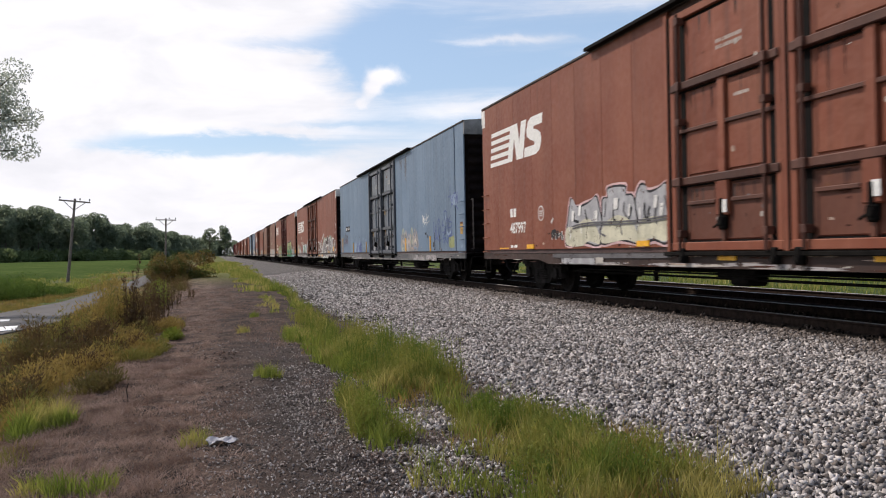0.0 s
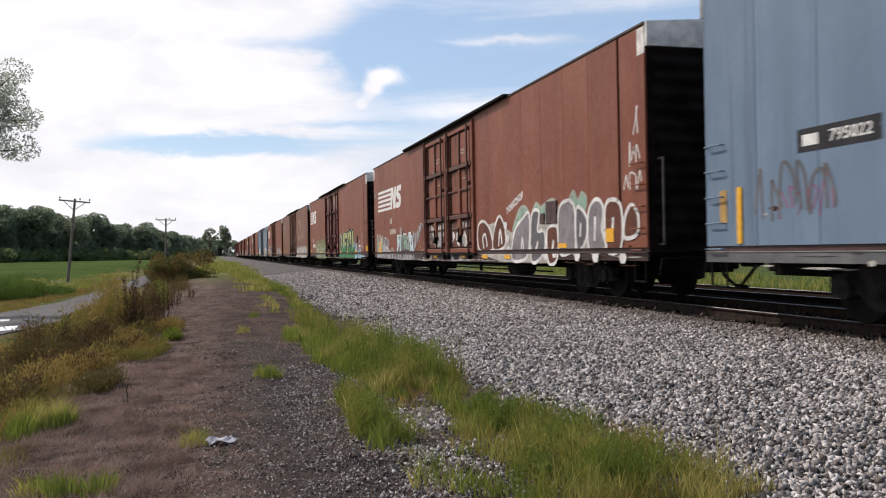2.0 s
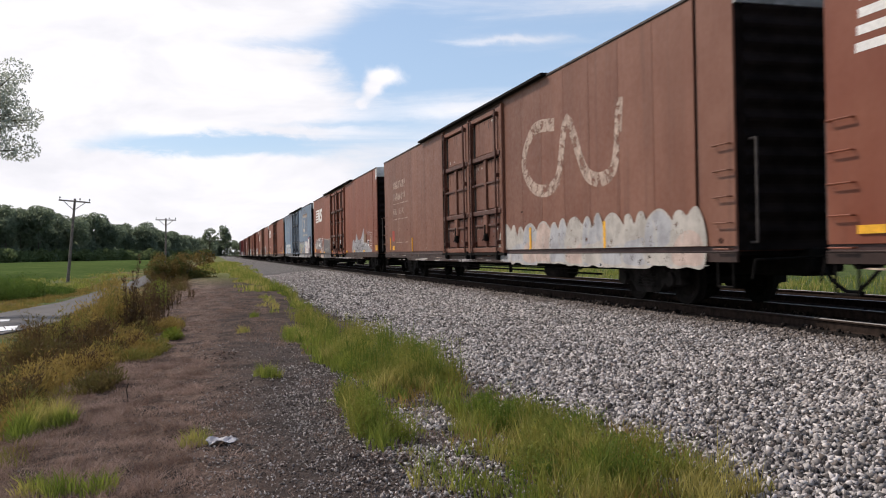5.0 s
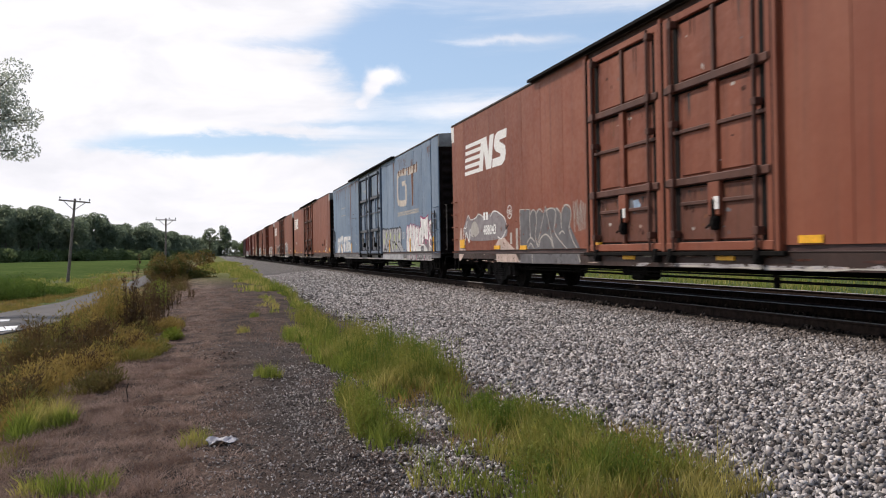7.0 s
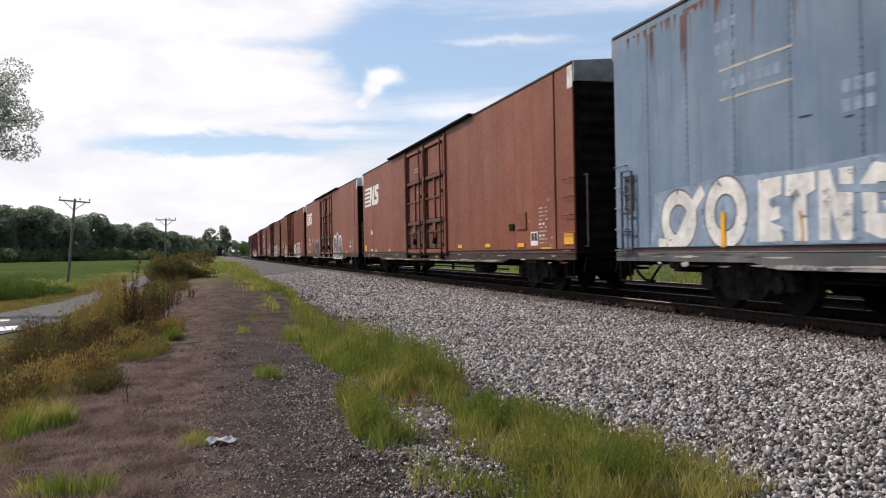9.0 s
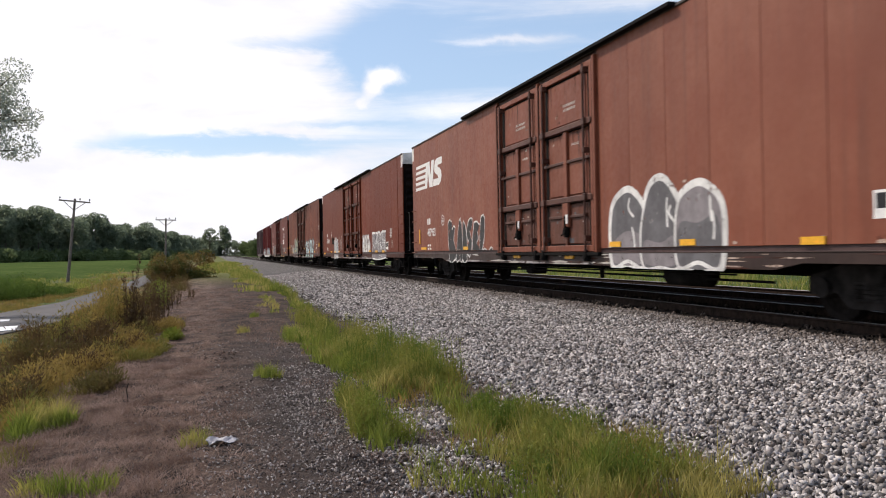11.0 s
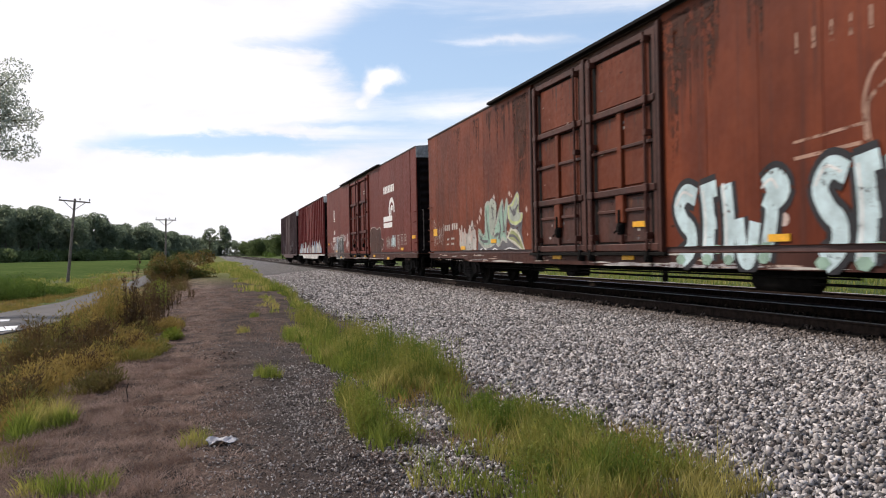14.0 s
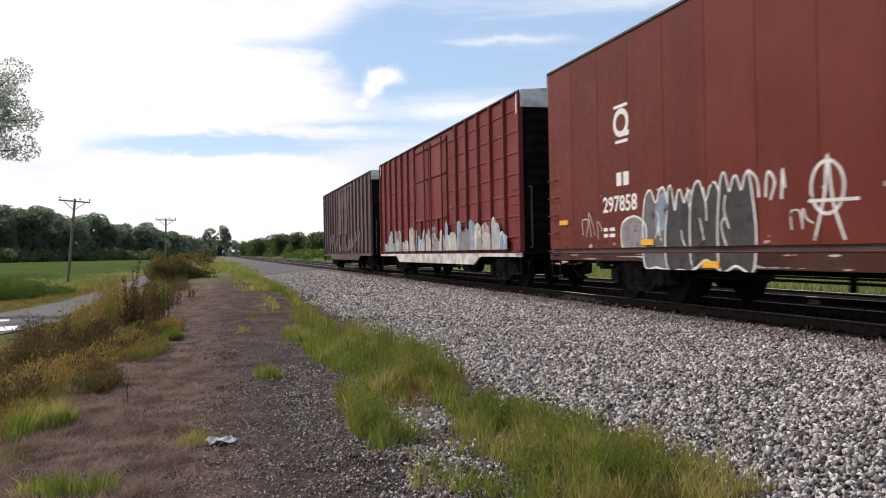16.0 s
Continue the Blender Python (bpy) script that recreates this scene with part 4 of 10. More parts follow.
def make_woods():
    """Far woods on both sides of the line, one object for each belt."""
    r = random.Random(5)
    belts = (("woods", [(-108, 362), (-88, 378), (-52, 470), (-24, 650), (-10, 820)], 25, 30, 190, "dark green belt of woodland beyond the crop field"),
             ("woods_across", [(-40, 860), (-8, 900), (40, 900), (115, 880)], 15, 20, 62, "hazy woodland where the line runs out of sight"),
             ("woods_beyond", [(28, 760), (34, 560), (62, 430), (110, 330), (230, 260), (420, 200)], 11, 16, 76, "green woods and brush across the tracks"))
    for name, line, h0, h1, count, label in belts:
        lobes, trunks = [], Shape()
        for i in range(count):
            t = r.uniform(0, len(line) - 1.001)
            k = int(t)
            x = line[k][0] + (line[k + 1][0] - line[k][0]) * (t - k) + r.uniform(-6, 14) * (-1 if name == "woods" else 1)
            y = line[k][1] + (line[k + 1][1] - line[k][1]) * (t - k) + r.uniform(0, 22)
            h, w = r.uniform(h0, h1) * (r.choice((0.8, 0.95, 1.0, 1.08))) * (1 - 0.5 * max(0, t - 0.9) / 3 if name == "woods" else 1), r.uniform(4.5, 8.0)
            trunks.tube((x, y, -1.4), (x, y, h * 0.7), 0.3, 5, 0.12)
            for n in range(8):
                e = r.uniform(0.55, 0.86) if n < 4 else r.uniform(0.03, 0.7)
                a, d = r.uniform(0, 6.28), w * r.uniform(0.1, 0.7) * (1.1 - e * 0.5)
                lobes.append((x + math.cos(a) * d, y + math.sin(a) * d, h * e - 1, w * r.uniform(0.42, 0.72)))
            if name == "woods":
                for _ in range(2):
                    lobes.append((x + r.uniform(-5, 5), y + r.uniform(-3, 3), r.uniform(0.5, 3.5), r.uniform(2.6, 3.8)))
                    lobes.append((x + r.uniform(-6, 6), y + r.uniform(4, 16), r.uniform(3.0, 9.0), r.uniform(3.0, 4.2)))
        # The far belts take the leaf colour paled for haze.
        ob = tagged(new(name, clump_mesh(name, BEYONDLEAF if name == "woods_beyond" else HAZELEAF, len(line), lobes, 18 if name == "woods" else 11, 0.56)), label, "woods", kind="stuff")
        tagged(part("trunks", trunks, BARK, ob), kind="stuff")
    under = []
    for _ in range(330):
        t = r.uniform(0, 3.0)
        k = int(t)
        line = belts[0][1]
        x = line[k][0] + (line[k + 1][0] - line[k][0]) * (t - k) + r.uniform(2, 9)
        y = line[k][1] + (line[k + 1][1] - line[k][1]) * (t - k) - r.uniform(3, 12)
        under.append((x, y, r.uniform(-0.6, 3.2), r.uniform(1.4, 3.2)))
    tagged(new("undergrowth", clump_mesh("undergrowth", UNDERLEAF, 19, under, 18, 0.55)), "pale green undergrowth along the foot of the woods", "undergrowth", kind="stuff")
    brush = []
    for _ in range(120):
        x, y = r.uniform(19, 42), r.uniform(90, 330)
        brush.append((x, y, r.uniform(0.2, 1.3), r.uniform(0.9, 1.9)))
    tagged(new("brush", clump_mesh("brush", ROUGHLEAF, 9, brush, 40, 0.28)), "dull green brush along the far verge", "brush", kind="stuff")


make_woods()
make_tree(-3.5, 520, 18.5, 4.6, 33, "tall open-crowned tree standing out of the woods", HAZELEAF, 0.5, 26, lobes=18, low=0.28)
make_tree(5.5, 530, 19.0, 5.2, 36, "tall open-crowned tree standing out of the woods", HAZELEAF, 0.5, 26, lobes=18, low=0.28)


def make_crop():
    r = np.random.RandomState(3)
    xs, ys = np.linspace(-420, -10, 120), np.concatenate([np.linspace(92, 200, 50), np.linspace(203, 372, 30)])
    gx, gy = np.meshgrid(xs, ys, indexing="ij")
    gx = gx + r.uniform(-0.6, 0.6, gx.shape)
    edge = (gx > -14) | (gy < 93.5)
    z = -0.55 + 0.10 * r.uniform(-1, 1, gx.shape) + np.where(edge, -0.7, 0)
    v = np.stack([gx, gy, z], -1).reshape(-1, 3)
    m = len(ys)
    i, j = np.meshgrid(np.arange(len(xs) - 1), np.arange(m - 1), indexing="ij")
    k = (i * m + j).ravel()
    me = raw_mesh("crop_field", v, np.stack([k, k + m, k + m + 1, k + 1], -1), CROPTOP)
    tagged(new("crop_field", me), "low green bean crop covering the field", "crop", kind="stuff")


def crop_top(N, b, pos):
    n1, n2 = N.noise(pos, 0.05, 4), N.noise(pos, 1.4, 5, 0.7)
    rows = N.noise(N.mapping(pos, (1.3, 0.04, 1)), 1.0, 2)
    c = N.mix(N.ramp(n1, 0.3, 0.7), (0.066, 0.095, 0.030), (0.092, 0.122, 0.040))
    c = N.mix(N.ramp(n2, 0.4, 0.7, 0.0, 0.55), c, (0.03, 0.07, 0.015))
    c = N.mix(N.ramp(rows, 0.5, 0.7, 0.0, 0.3), c, (0.035, 0.075, 0.018))
    N.put(b.inputs["Base Color"], c)
    N.put(b.inputs["Normal"], N.bump(n2, 0.6, 0.1))


CROPTOP = material("bean_field", crop_top, 1.0, 0, 0.0)
make_crop()


def make_bush():
    r = random.Random(8)
    base = tagged(new("bush"), "rust-brown and olive bush on the crest of the bank", "bush")
    base.location = (-2.5, 62, float(land(-2.5, 62)))
    ls = [(r.uniform(-1.7, 2.0), r.uniform(-1.0, 1.2), r.uniform(0.1, 1.75), r.uniform(0.45, 0.8)) for _ in range(40)]
    part("foliage", clump_mesh("foliage", BUSHLEAF, 2, ls, 900, 0.06), None, base)
    s = Shape()
    for i in range(12):
        a = r.uniform(0, 6.28)
        s.tube((0.2 * math.cos(a), 0.2 * math.sin(a), -0.1), (1.4 * math.cos(a), 1.0 * math.sin(a), r.uniform(0.8, 1.5)), 0.03, 5, 0.01)
    part("stems", s, BARK, base)


make_bush()


# ---- line poles ----
POLEWOOD = plain("weathered_pole_wood", (0.16, 0.135, 0.115), 0.9, 0, 0.35, 6, 0.01)
GLASSY = plain("dark_insulator", (0.04, 0.045, 0.05), 0.25)


def make_pole(x, y, h, lean):
    base = tagged(new("utility_pole"), "leaning wooden line pole with one crossarm and insulators", "utility pole", "line poles along the lane")
    base.location, base.rotation_euler = (x, y, float(land(x, y))), (0, radians(lean), 0)
    part("pole", Shape().tube((0, 0, -0.4), (0, 0, h), 0.15, 12, 0.10), POLEWOOD, base)
    arm = part("crossarm", Shape().bevelled(-1.35, 1.35, -0.16, -0.06, h - 0.32, h - 0.19, 0.012), POLEWOOD, base)
    for s in (-1, 1):
        part("brace", Shape().tube((s * 0.95, -0.17, h - 0.3), (s * 0.05, -0.14, h - 1.05), 0.035, 6), POLEWOOD, base)
    for s in (-1.27, 0.45, 1.27):
        ins = part("insulator", Shape().tube((s, -0.11, h - 0.2), (s, -0.11, h - 0.06), 0.02, 6).tube((s, -0.11, h - 0.07), (s, -0.11, h + 0.07), 0.075, 8, 0.05), GLASSY, arm)
    return base


make_pole(-13.2, 83.5, 7.75, 5.6)
make_pole(-6.7, 121, 7.45, 1.5)


# ---- litter ----
def make_litter():
    r = random.Random(3)
    bm = bmesh.new()
    bmesh.ops.create_grid(bm, x_segments=7, y_segments=5, size=0.5)
    for v in bm.verts:
        v.co = (v.co.x * 0.24 + r.uniform(-0.012, 0.012), v.co.y * 0.16 + r.uniform(-0.01, 0.01), 0.02 + 0.03 * math.sin(v.co.x * 7) * math.cos(v.co.y * 5) + r.uniform(0, 0.02))
    bmesh.ops.solidify(bm, geom=bm.faces[:], thickness=0.003)
    me = bpy.data.meshes.new("litter")
    bm.to_mesh(me)
    bm.free()
    me.materials.append(plain("crumpled_white_paper", (0.46, 0.45, 0.46), 0.7, 0, 0.25, 30))
    ob = new("litter", me)
    ob.location, ob.rotation_euler = (0.02, 7.2, float(land(0.02, 7.2)) + 0.005), (0, 0, 0.3)
    tagged(ob, "crumpled pale scrap of paper on the dirt", "litter")
    stick = Shape().pipe([(0, 0, -0.03), (0.01, 0.0, 0.09), (-0.005, 0.01, 0.17), (0.02, 0.0, 0.24)], 0.006, 5)
    ob = new("stick", stick.mesh("stick", plain("dark_dead_wood", (0.03, 0.022, 0.018), 0.9)))
    ob.location = (-0.95, 9.6, float(land(-0.95, 9.6)))
    tagged(ob, "dark dead stalk upright in the dirt", "stick")


make_litter()


# ---- box cars ----
HALF = 13.42     # half a long car's body
SLOT = 1.04      # from the leading end to the slot in the side
EAVE = 5.13


def ribbed_end(sign, half, top):
    """An end wall with deep level corrugations."""
    s = Shape()
    z0, n = 0.98, 13
    line = []
    for i in range(n * 6 + 1):
        z = z0 + (top - z0) * i / (n * 6)
        line.append((sign * (half + 0.035 + 0.035 * math.cos(2 * math.pi * i / 6)), z))
    outline = line + [(sign * (half - 0.05), top), (sign * (half - 0.05), z0)]
    s.prism(outline, -1.36, 1.36, 0)
    s.box(-1.47, -1.36, min(sign * half, sign * (half - 0.12)), max(sign * half, sign * (half - 0.12)), z0, top)
    s.box(1.36, 1.47, min(sign * half, sign * (half - 0.12)), max(sign * half, sign * (half - 0.12)), z0, top)
    return s


def build_body(car, half, paint, far=True):
    def core():
        roof = [(-1.46, 0.96), (1.46, 0.96), (1.46, EAVE - 0.03), (0, EAVE + 0.09), (-1.46, EAVE - 0.03)]
        return Shape().prism(roof, -half + 0.06, half - 0.06, 1).mesh("body", paint)
    part("body", stored(f"core{half}", core), paint, car)

    def roof():
        s = Shape()
        n = int(half * 2 / 1.2)
        for i in range(n + 1):
            y = -half + 0.08 + (2 * half - 0.16) * i / n
            s.prism([(-1.5, EAVE - 0.03), (0, EAVE + 0.10), (1.5, EAVE - 0.03), (1.5, EAVE + 0.005), (0, EAVE + 0.135), (-1.5, EAVE + 0.005)], y - 0.04, y + 0.04, 1)
        return s.mesh("roof_ribs", STEELGREY)
    part("roof_ribs", stored(f"roof{half}", roof), STEELGREY, car, "galvanised roof seams")
    for side in (-1, 1):
        part("top_chord", stored(f"chord{half}{side}", lambda: Shape().bevelled(min(side * 1.44, side * 1.53), max(side * 1.44, side * 1.53), -half, half, EAVE - 0.045, EAVE + 0.01, 0.010).mesh("top_chord", paint)), CHORD, car)


CHORD = plain("grimy_roof_edge", (0.050, 0.038, 0.034), 0.7, 0.1, 0.4, 4)


def sill_outline(half, deep=0.70, shallow=0.80, a=4.25, b=4.85):
    return [(-half, 0.955), (half, 0.955), (half, shallow), (half - a, shallow), (half - b, deep), (-half + b, deep), (-half + a, shallow), (-half, shallow)]


def build_sides(car, half, paint, door_half, sillmat, deep=0.70, slot=True):
    """Sheets on the near side, one sheet for the far side, and the deep side sills."""
    lay = []
    front_slot = -half + SLOT
    n = 8
    start = -half + 0.012
    if slot:
        lay.append((start, front_slot - 0.045))
        start = front_slot + 0.045
    w = (-door_half - start) / (n - 1)
    lay += [(start + i * w, start + (i + 1) * w) for i in range(n - 1)]
    w = (half - 0.012 - door_half) / n
    lay += [(door_half + i * w, door_half + (i + 1) * w) for i in range(n)]
    for i, (a, b) in enumerate(lay):
        part("side_panel", stored(f"panel{half}{door_half}{slot}{i}", lambda: Shape().bevelled(-1.508, -1.45, a + 0.005, b - 0.005, 1.045, EAVE - 0.04, 0.003).mesh("side_panel", paint)), paint, car)
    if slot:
        # A black sheet inside the slot gives it its shade.
        part("side_slot", stored(f"slot{half}", lambda: Shape().box(-1.475, -1.455, front_slot - 0.06, front_slot + 0.06, 1.0, EAVE - 0.08).mesh("side_slot", BLACK)), BLACK, car, "black strip for the shade in the side slot")
    # Dark strip for grime and the ledge's shade in the recess above the sill.
    part("sill_channel", stored(f"chan{half}", lambda: Shape().box(-1.478, -1.455, -half + 0.02, half - 0.02, 0.958, 1.05).mesh("sill_channel", sillmat)), PAINT["dark"], car)
    part("far_side", stored(f"far{half}", lambda: Shape().box(1.455, 1.505, -half, half, 1.045, EAVE - 0.07).mesh("far_side", paint)), paint, car)
    for s in (-1, 1):
        part("side_sill", stored(f"sill{half}{deep}{s}", lambda: Shape().prism(sill_outline(half, deep), min(s * 1.47, s * 1.515), max(s * 1.47, s * 1.515), 0).mesh("side_sill", sillmat)), sillmat, car)
    part("sill_ledge", stored(f"ledge{half}", lambda: Shape().bevelled(-1.525, -1.45, -half, half, 0.945, 0.965, 0.004).mesh("sill_ledge", sillmat)), sillmat, car)


def door_foot(low):
    return Shape().box(-1.4785, -1.472, -1.30, 1.30, 1.12, 2.06).mesh("door_foot", low)


def door_parts(car, y0, y1, paint, trim, split_top, low, frame_paint):
    """One plug door: a sheet, its frame, two level beams, posts, lock rods and the handle gear."""
    me = stored("door_sheet", lambda: Shape().bevelled(-1.475, -1.44, -1.42, 1.42, 1.02, 4.90, 0.01).mesh("door", paint))
    y = (y0 + y1) / 2
    door = part("door", me, paint, car, at=(0, y, 0))
    for k, (a, b, c, d) in enumerate(((-1.0, 1.0, 3.80, 4.78), (-1.0, -0.12, 2.22, 3.60), (0.12, 1.0, 2.22, 3.60), (-1.0, 1.0, 1.15, 2.02))):
        part("door_panel", stored(f"dpanel{k}", lambda: Shape().bevelled(-1.50, -1.46, a, b, c, d, 0.02).mesh("door_panel", paint)), low if k == 3 else paint, door)
    part("door_foot", stored("door_foot", lambda: door_foot(low)), low, door)
    part("door_frame", stored("door_frame", lambda: Shape().bevelled(-1.56, -1.45, -1.44, -1.30, 1.0, 4.92, 0.012)
         .bevelled(-1.56, -1.45, 1.30, 1.44, 1.0, 4.92, 0.012).bevelled(-1.55, -1.45, -1.44, 1.44, 4.82, 4.95, 0.012)
         .bevelled(-1.57, -1.45, -1.44, 1.44, 0.98, 1.12, 0.012).mesh("door_frame", paint)), frame_paint, door)
    for z in (3.70, 2.12):
        part("door_beam", stored(f"beam{z}", lambda: Shape().bevelled(-1.59, -1.46, -1.40, 1.40, z - 0.065, z + 0.065, 0.015).mesh("door_beam", trim)), trim, door)
    part("door_post", stored("post_mid", lambda: Shape().bevelled(-1.555, -1.46, -0.09, 0.09, 2.18, 3.64, 0.012).mesh("door_post", paint)), paint, door)
    part("door_post", stored("post_low", lambda: Shape().bevelled(-1.55, -1.46, -0.05, 0.05, 1.12, 2.06, 0.01).mesh("door_post", paint)), low, door)
    if split_top:
        part("door_post", stored("post_top", lambda: Shape().bevelled(-1.545, -1.46, -0.04, 0.04, 3.77, 4.82, 0.01).mesh("door_post", paint)), trim, door)
    for yy in (-1.12, 1.12):
        part("lock_rod", stored(f"rod{yy}", lambda: Shape().tube((-1.615, yy, 0.98), (-1.615, yy, 4.9), 0.028, 8)
             .bevelled(-1.64, -1.50, yy - 0.06, yy + 0.06, 3.05, 3.16, 0.01).bevelled(-1.64, -1.50, yy - 0.06, yy + 0.06, 4.72, 4.84, 0.01)
             .bevelled(-1.64, -1.50, yy - 0.06, yy + 0.06, 1.2, 1.32, 0.01).bevelled(-1.645, -1.50, yy - 0.07, yy + 0.07, 3.63, 3.77, 0.01)
             .bevelled(-1.645, -1.50, yy - 0.07, yy + 0.07, 2.05, 2.19, 0.01).mesh("lock_rod", trim)), trim, door)
    for k, (a, b, z) in enumerate(((-1.3, -0.09, 2.96), (0.09, 1.3, 2.96), (-1.0, -0.2, 1.755), (0.2, 1.0, 1.755))):
        part("door_rail", stored(f"thin{k}", lambda: Shape().bevelled(-1.545, -1.46, a, b, z - 0.032, z + 0.032, 0.01).mesh("door_rail", trim)), trim, door)
    # Black sheets paint the shade behind the rods and round the panels.
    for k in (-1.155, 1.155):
        part("rod_channel", stored(f"channel{k}", lambda: Shape().box(-1.485, -1.46, k - 0.07, k + 0.07, 1.12, 4.82).mesh("rod_channel", BLACK)), BLACK, door, "black sheet for the shade behind the lock rod")
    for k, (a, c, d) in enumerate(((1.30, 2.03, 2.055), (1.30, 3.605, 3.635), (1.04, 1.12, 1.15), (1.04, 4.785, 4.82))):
        part("door_gap", stored(f"door_gap{k}", lambda: Shape().box(-1.482, -1.46, -a, a, c, d).mesh("door_gap", BLACK)), BLACK, door, "black strip for the shade in the door gap")
    # Added black strips stand in for the dark gap between frame and jamb.
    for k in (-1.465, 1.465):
        part("door_seal", stored(f"jamb_strip{k}", lambda: Shape().bevelled(-1.572, -1.50, k - 0.02, k + 0.02, 1.0, 4.92, 0.006).mesh("door_seal", BLACK)), BLACK, door, "black strip for the shaded gap at the door jamb")
    part("gear_plate", stored("gear_plate", lambda: Shape().bevelled(-1.575, -1.49, -0.17, 0.15, 1.52, 2.10, 0.02).mesh("gear_plate", paint)), paint, door)
    part("handle", stored("handle", lambda: Shape().bevelled(-1.60, -1.56, -0.05, 0.03, 1.40, 1.78, 0.01).tube((-1.56, -0.015, 1.42), (-1.62, -0.015, 1.42), 0.06, 10)
         .tube((-1.60, -0.015, 1.42), (-1.60, 0.16, 1.34), 0.02, 6).bevelled(-1.60, -1.50, -0.10, 0.08, 1.30, 1.52, 0.03).mesh("handle", GRIME_SHADE)), GRIME_SHADE, door)
    return door


def build_doors(car, paint, trim, split_top, low, frame_paint):
    for a, b in ((-3.0, -0.03), (0.03, 3.0)):
        door_parts(car, a, b, paint, trim, split_top, low, frame_paint)
    for y in (-3.05, 0.0, 3.05):
        part("door_jamb", stored("door_jamb", lambda: Shape().bevelled(-1.585, -1.45, -0.05, 0.05, 0.96, 5.0, 0.012).mesh("door_jamb", paint)), frame_paint, car, at=(0, y, 0))
    part("door_track", stored("door_track", lambda: Shape().bevelled(-1.66, -1.44, -6.15, 6.15, EAVE - 0.03, EAVE + 0.045, 0.012).mesh("door_track", BLACK)), BLACK, car, "black upper door track")
    part("door_threshold", stored("threshold", lambda: Shape().bevelled(-1.60, -1.46, -3.2, 3.2, 0.90, 0.965, 0.01).mesh("door_threshold", GRIME_SHADE)), GRIME_SHADE, car)
    for y in (-2.6, -0.25, 0.25, 2.6):
        part("roller_bracket", stored("roller", lambda: Shape().bevelled(-1.62, -1.5, -0.07, 0.07, 0.78, 1.02, 0.02).tube((-1.64, 0, 0.86), (-1.58, 0, 0.86), 0.05, 10).mesh("roller_bracket", GRIME_SHADE)), GRIME_SHADE, car, at=(0, y, 0))


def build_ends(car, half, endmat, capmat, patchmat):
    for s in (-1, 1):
        # The end walls carry their shade in a near-black colour.
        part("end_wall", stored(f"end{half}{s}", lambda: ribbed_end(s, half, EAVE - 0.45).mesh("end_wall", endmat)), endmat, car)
        part("end_cap", stored(f"cap{half}{s}", lambda: Shape().prism([(-1.5, EAVE - 0.44), (1.5, EAVE - 0.44), (1.5, EAVE), (0, EAVE + 0.12), (-1.5, EAVE)],
             s * (half - 0.06), s * (half + 0.075), 1).mesh("end_cap", capmat)), capmat, car)
        if patchmat:
            a, b = sorted((s * (half - 0.27), s * (half - 0.004)))
            part("corner_patch", stored(f"patch{half}{s}", lambda: Shape().box(-1.514, -1.505, a, b, EAVE - 0.56, EAVE - 0.075).mesh("corner_patch", patchmat)), patchmat, car, "white high-clearance corner patch")


WORNRAIL = plain("weathered_handrail", (0.075, 0.062, 0.057), 0.6, 0.2, 0.4, 8)


def build_grabs(car, half, mat):
    for s in (-1, 1):
        for i in range(5):
            z = 1.0 + 0.40 * i
            part("grab_iron", stored(f"grab{half}{s}", lambda: Shape().pipe([(-1.50, s * (half - 0.10), 0), (-1.58, s * (half - 0.10), 0), (-1.58, s * (half - 0.50), 0), (-1.50, s * (half - 0.50), 0)], 0.013, 6).mesh("grab_iron", mat)), mat, car, at=(0, 0, z))
        part("end_ladder_rail", stored(f"erail{half}{s}", lambda: Shape().pipe([(-1.30, s * (half + 0.05), 2.65), (-1.30, s * (half + 0.22), 2.65), (-1.30, s * (half + 0.22), 1.1), (-1.30, s * (half + 0.05), 1.1)], 0.022, 6).mesh("end_ladder_rail", WORNRAIL)), WORNRAIL, car)
        part("sill_step", stored(f"step{half}{s}", lambda: Shape().pipe([(-1.49, s * (half - 0.12), 0.86), (-1.49, s * (half - 0.12), 0.42), (-1.49, s * (half - 0.52), 0.42), (-1.49, s * (half - 0.52), 0.86)], 0.02, 6).mesh("sill_step", GRIME_SHADE)), GRIME_SHADE, car)


def wheel_shape(x, s, d):
    """Half profile of a wheel turned about the axle; d points outwards."""
    prof = [(0.0, 0.10), (0.02, 0.10), (0.03, 0.17), (0.055, 0.30), (0.0, 0.37), (0.0, 0.457), (0.10, 0.450), (0.115, 0.482), (0.14, 0.482), (0.14, 0.37), (0.075, 0.30), (0.05, 0.17), (0.16, 0.12), (0.16, 0.0)]
    n = 24
    v, f = [], []
    for a, r in prof:
        for i in range(n):
            t = 2 * math.pi * i / n
            v.append((x - d * (a - 0.07), r * math.cos(t), r * math.sin(t)))
    for k in range(len(prof) - 1):
        for i in range(n):
            f.append((k * n + i, k * n + (i + 1) % n, (k + 1) * n + (i + 1) % n, (k + 1) * n + i))
    s.add(v, f)


def wheelset_mesh():
    s = Shape()
    wheel_shape(-0.753, s, -1)
    wheel_shape(0.753, s, 1)
    s.tube((-1.0, 0, 0), (1.0, 0, 0), 0.085, 10)
    for x in (-1.02, 1.02):
        s.tube((x, 0, 0), (x * 0.96, 0, 0), 0.12, 6)
    return s.mesh("wheelset", WHEEL_SHADE)


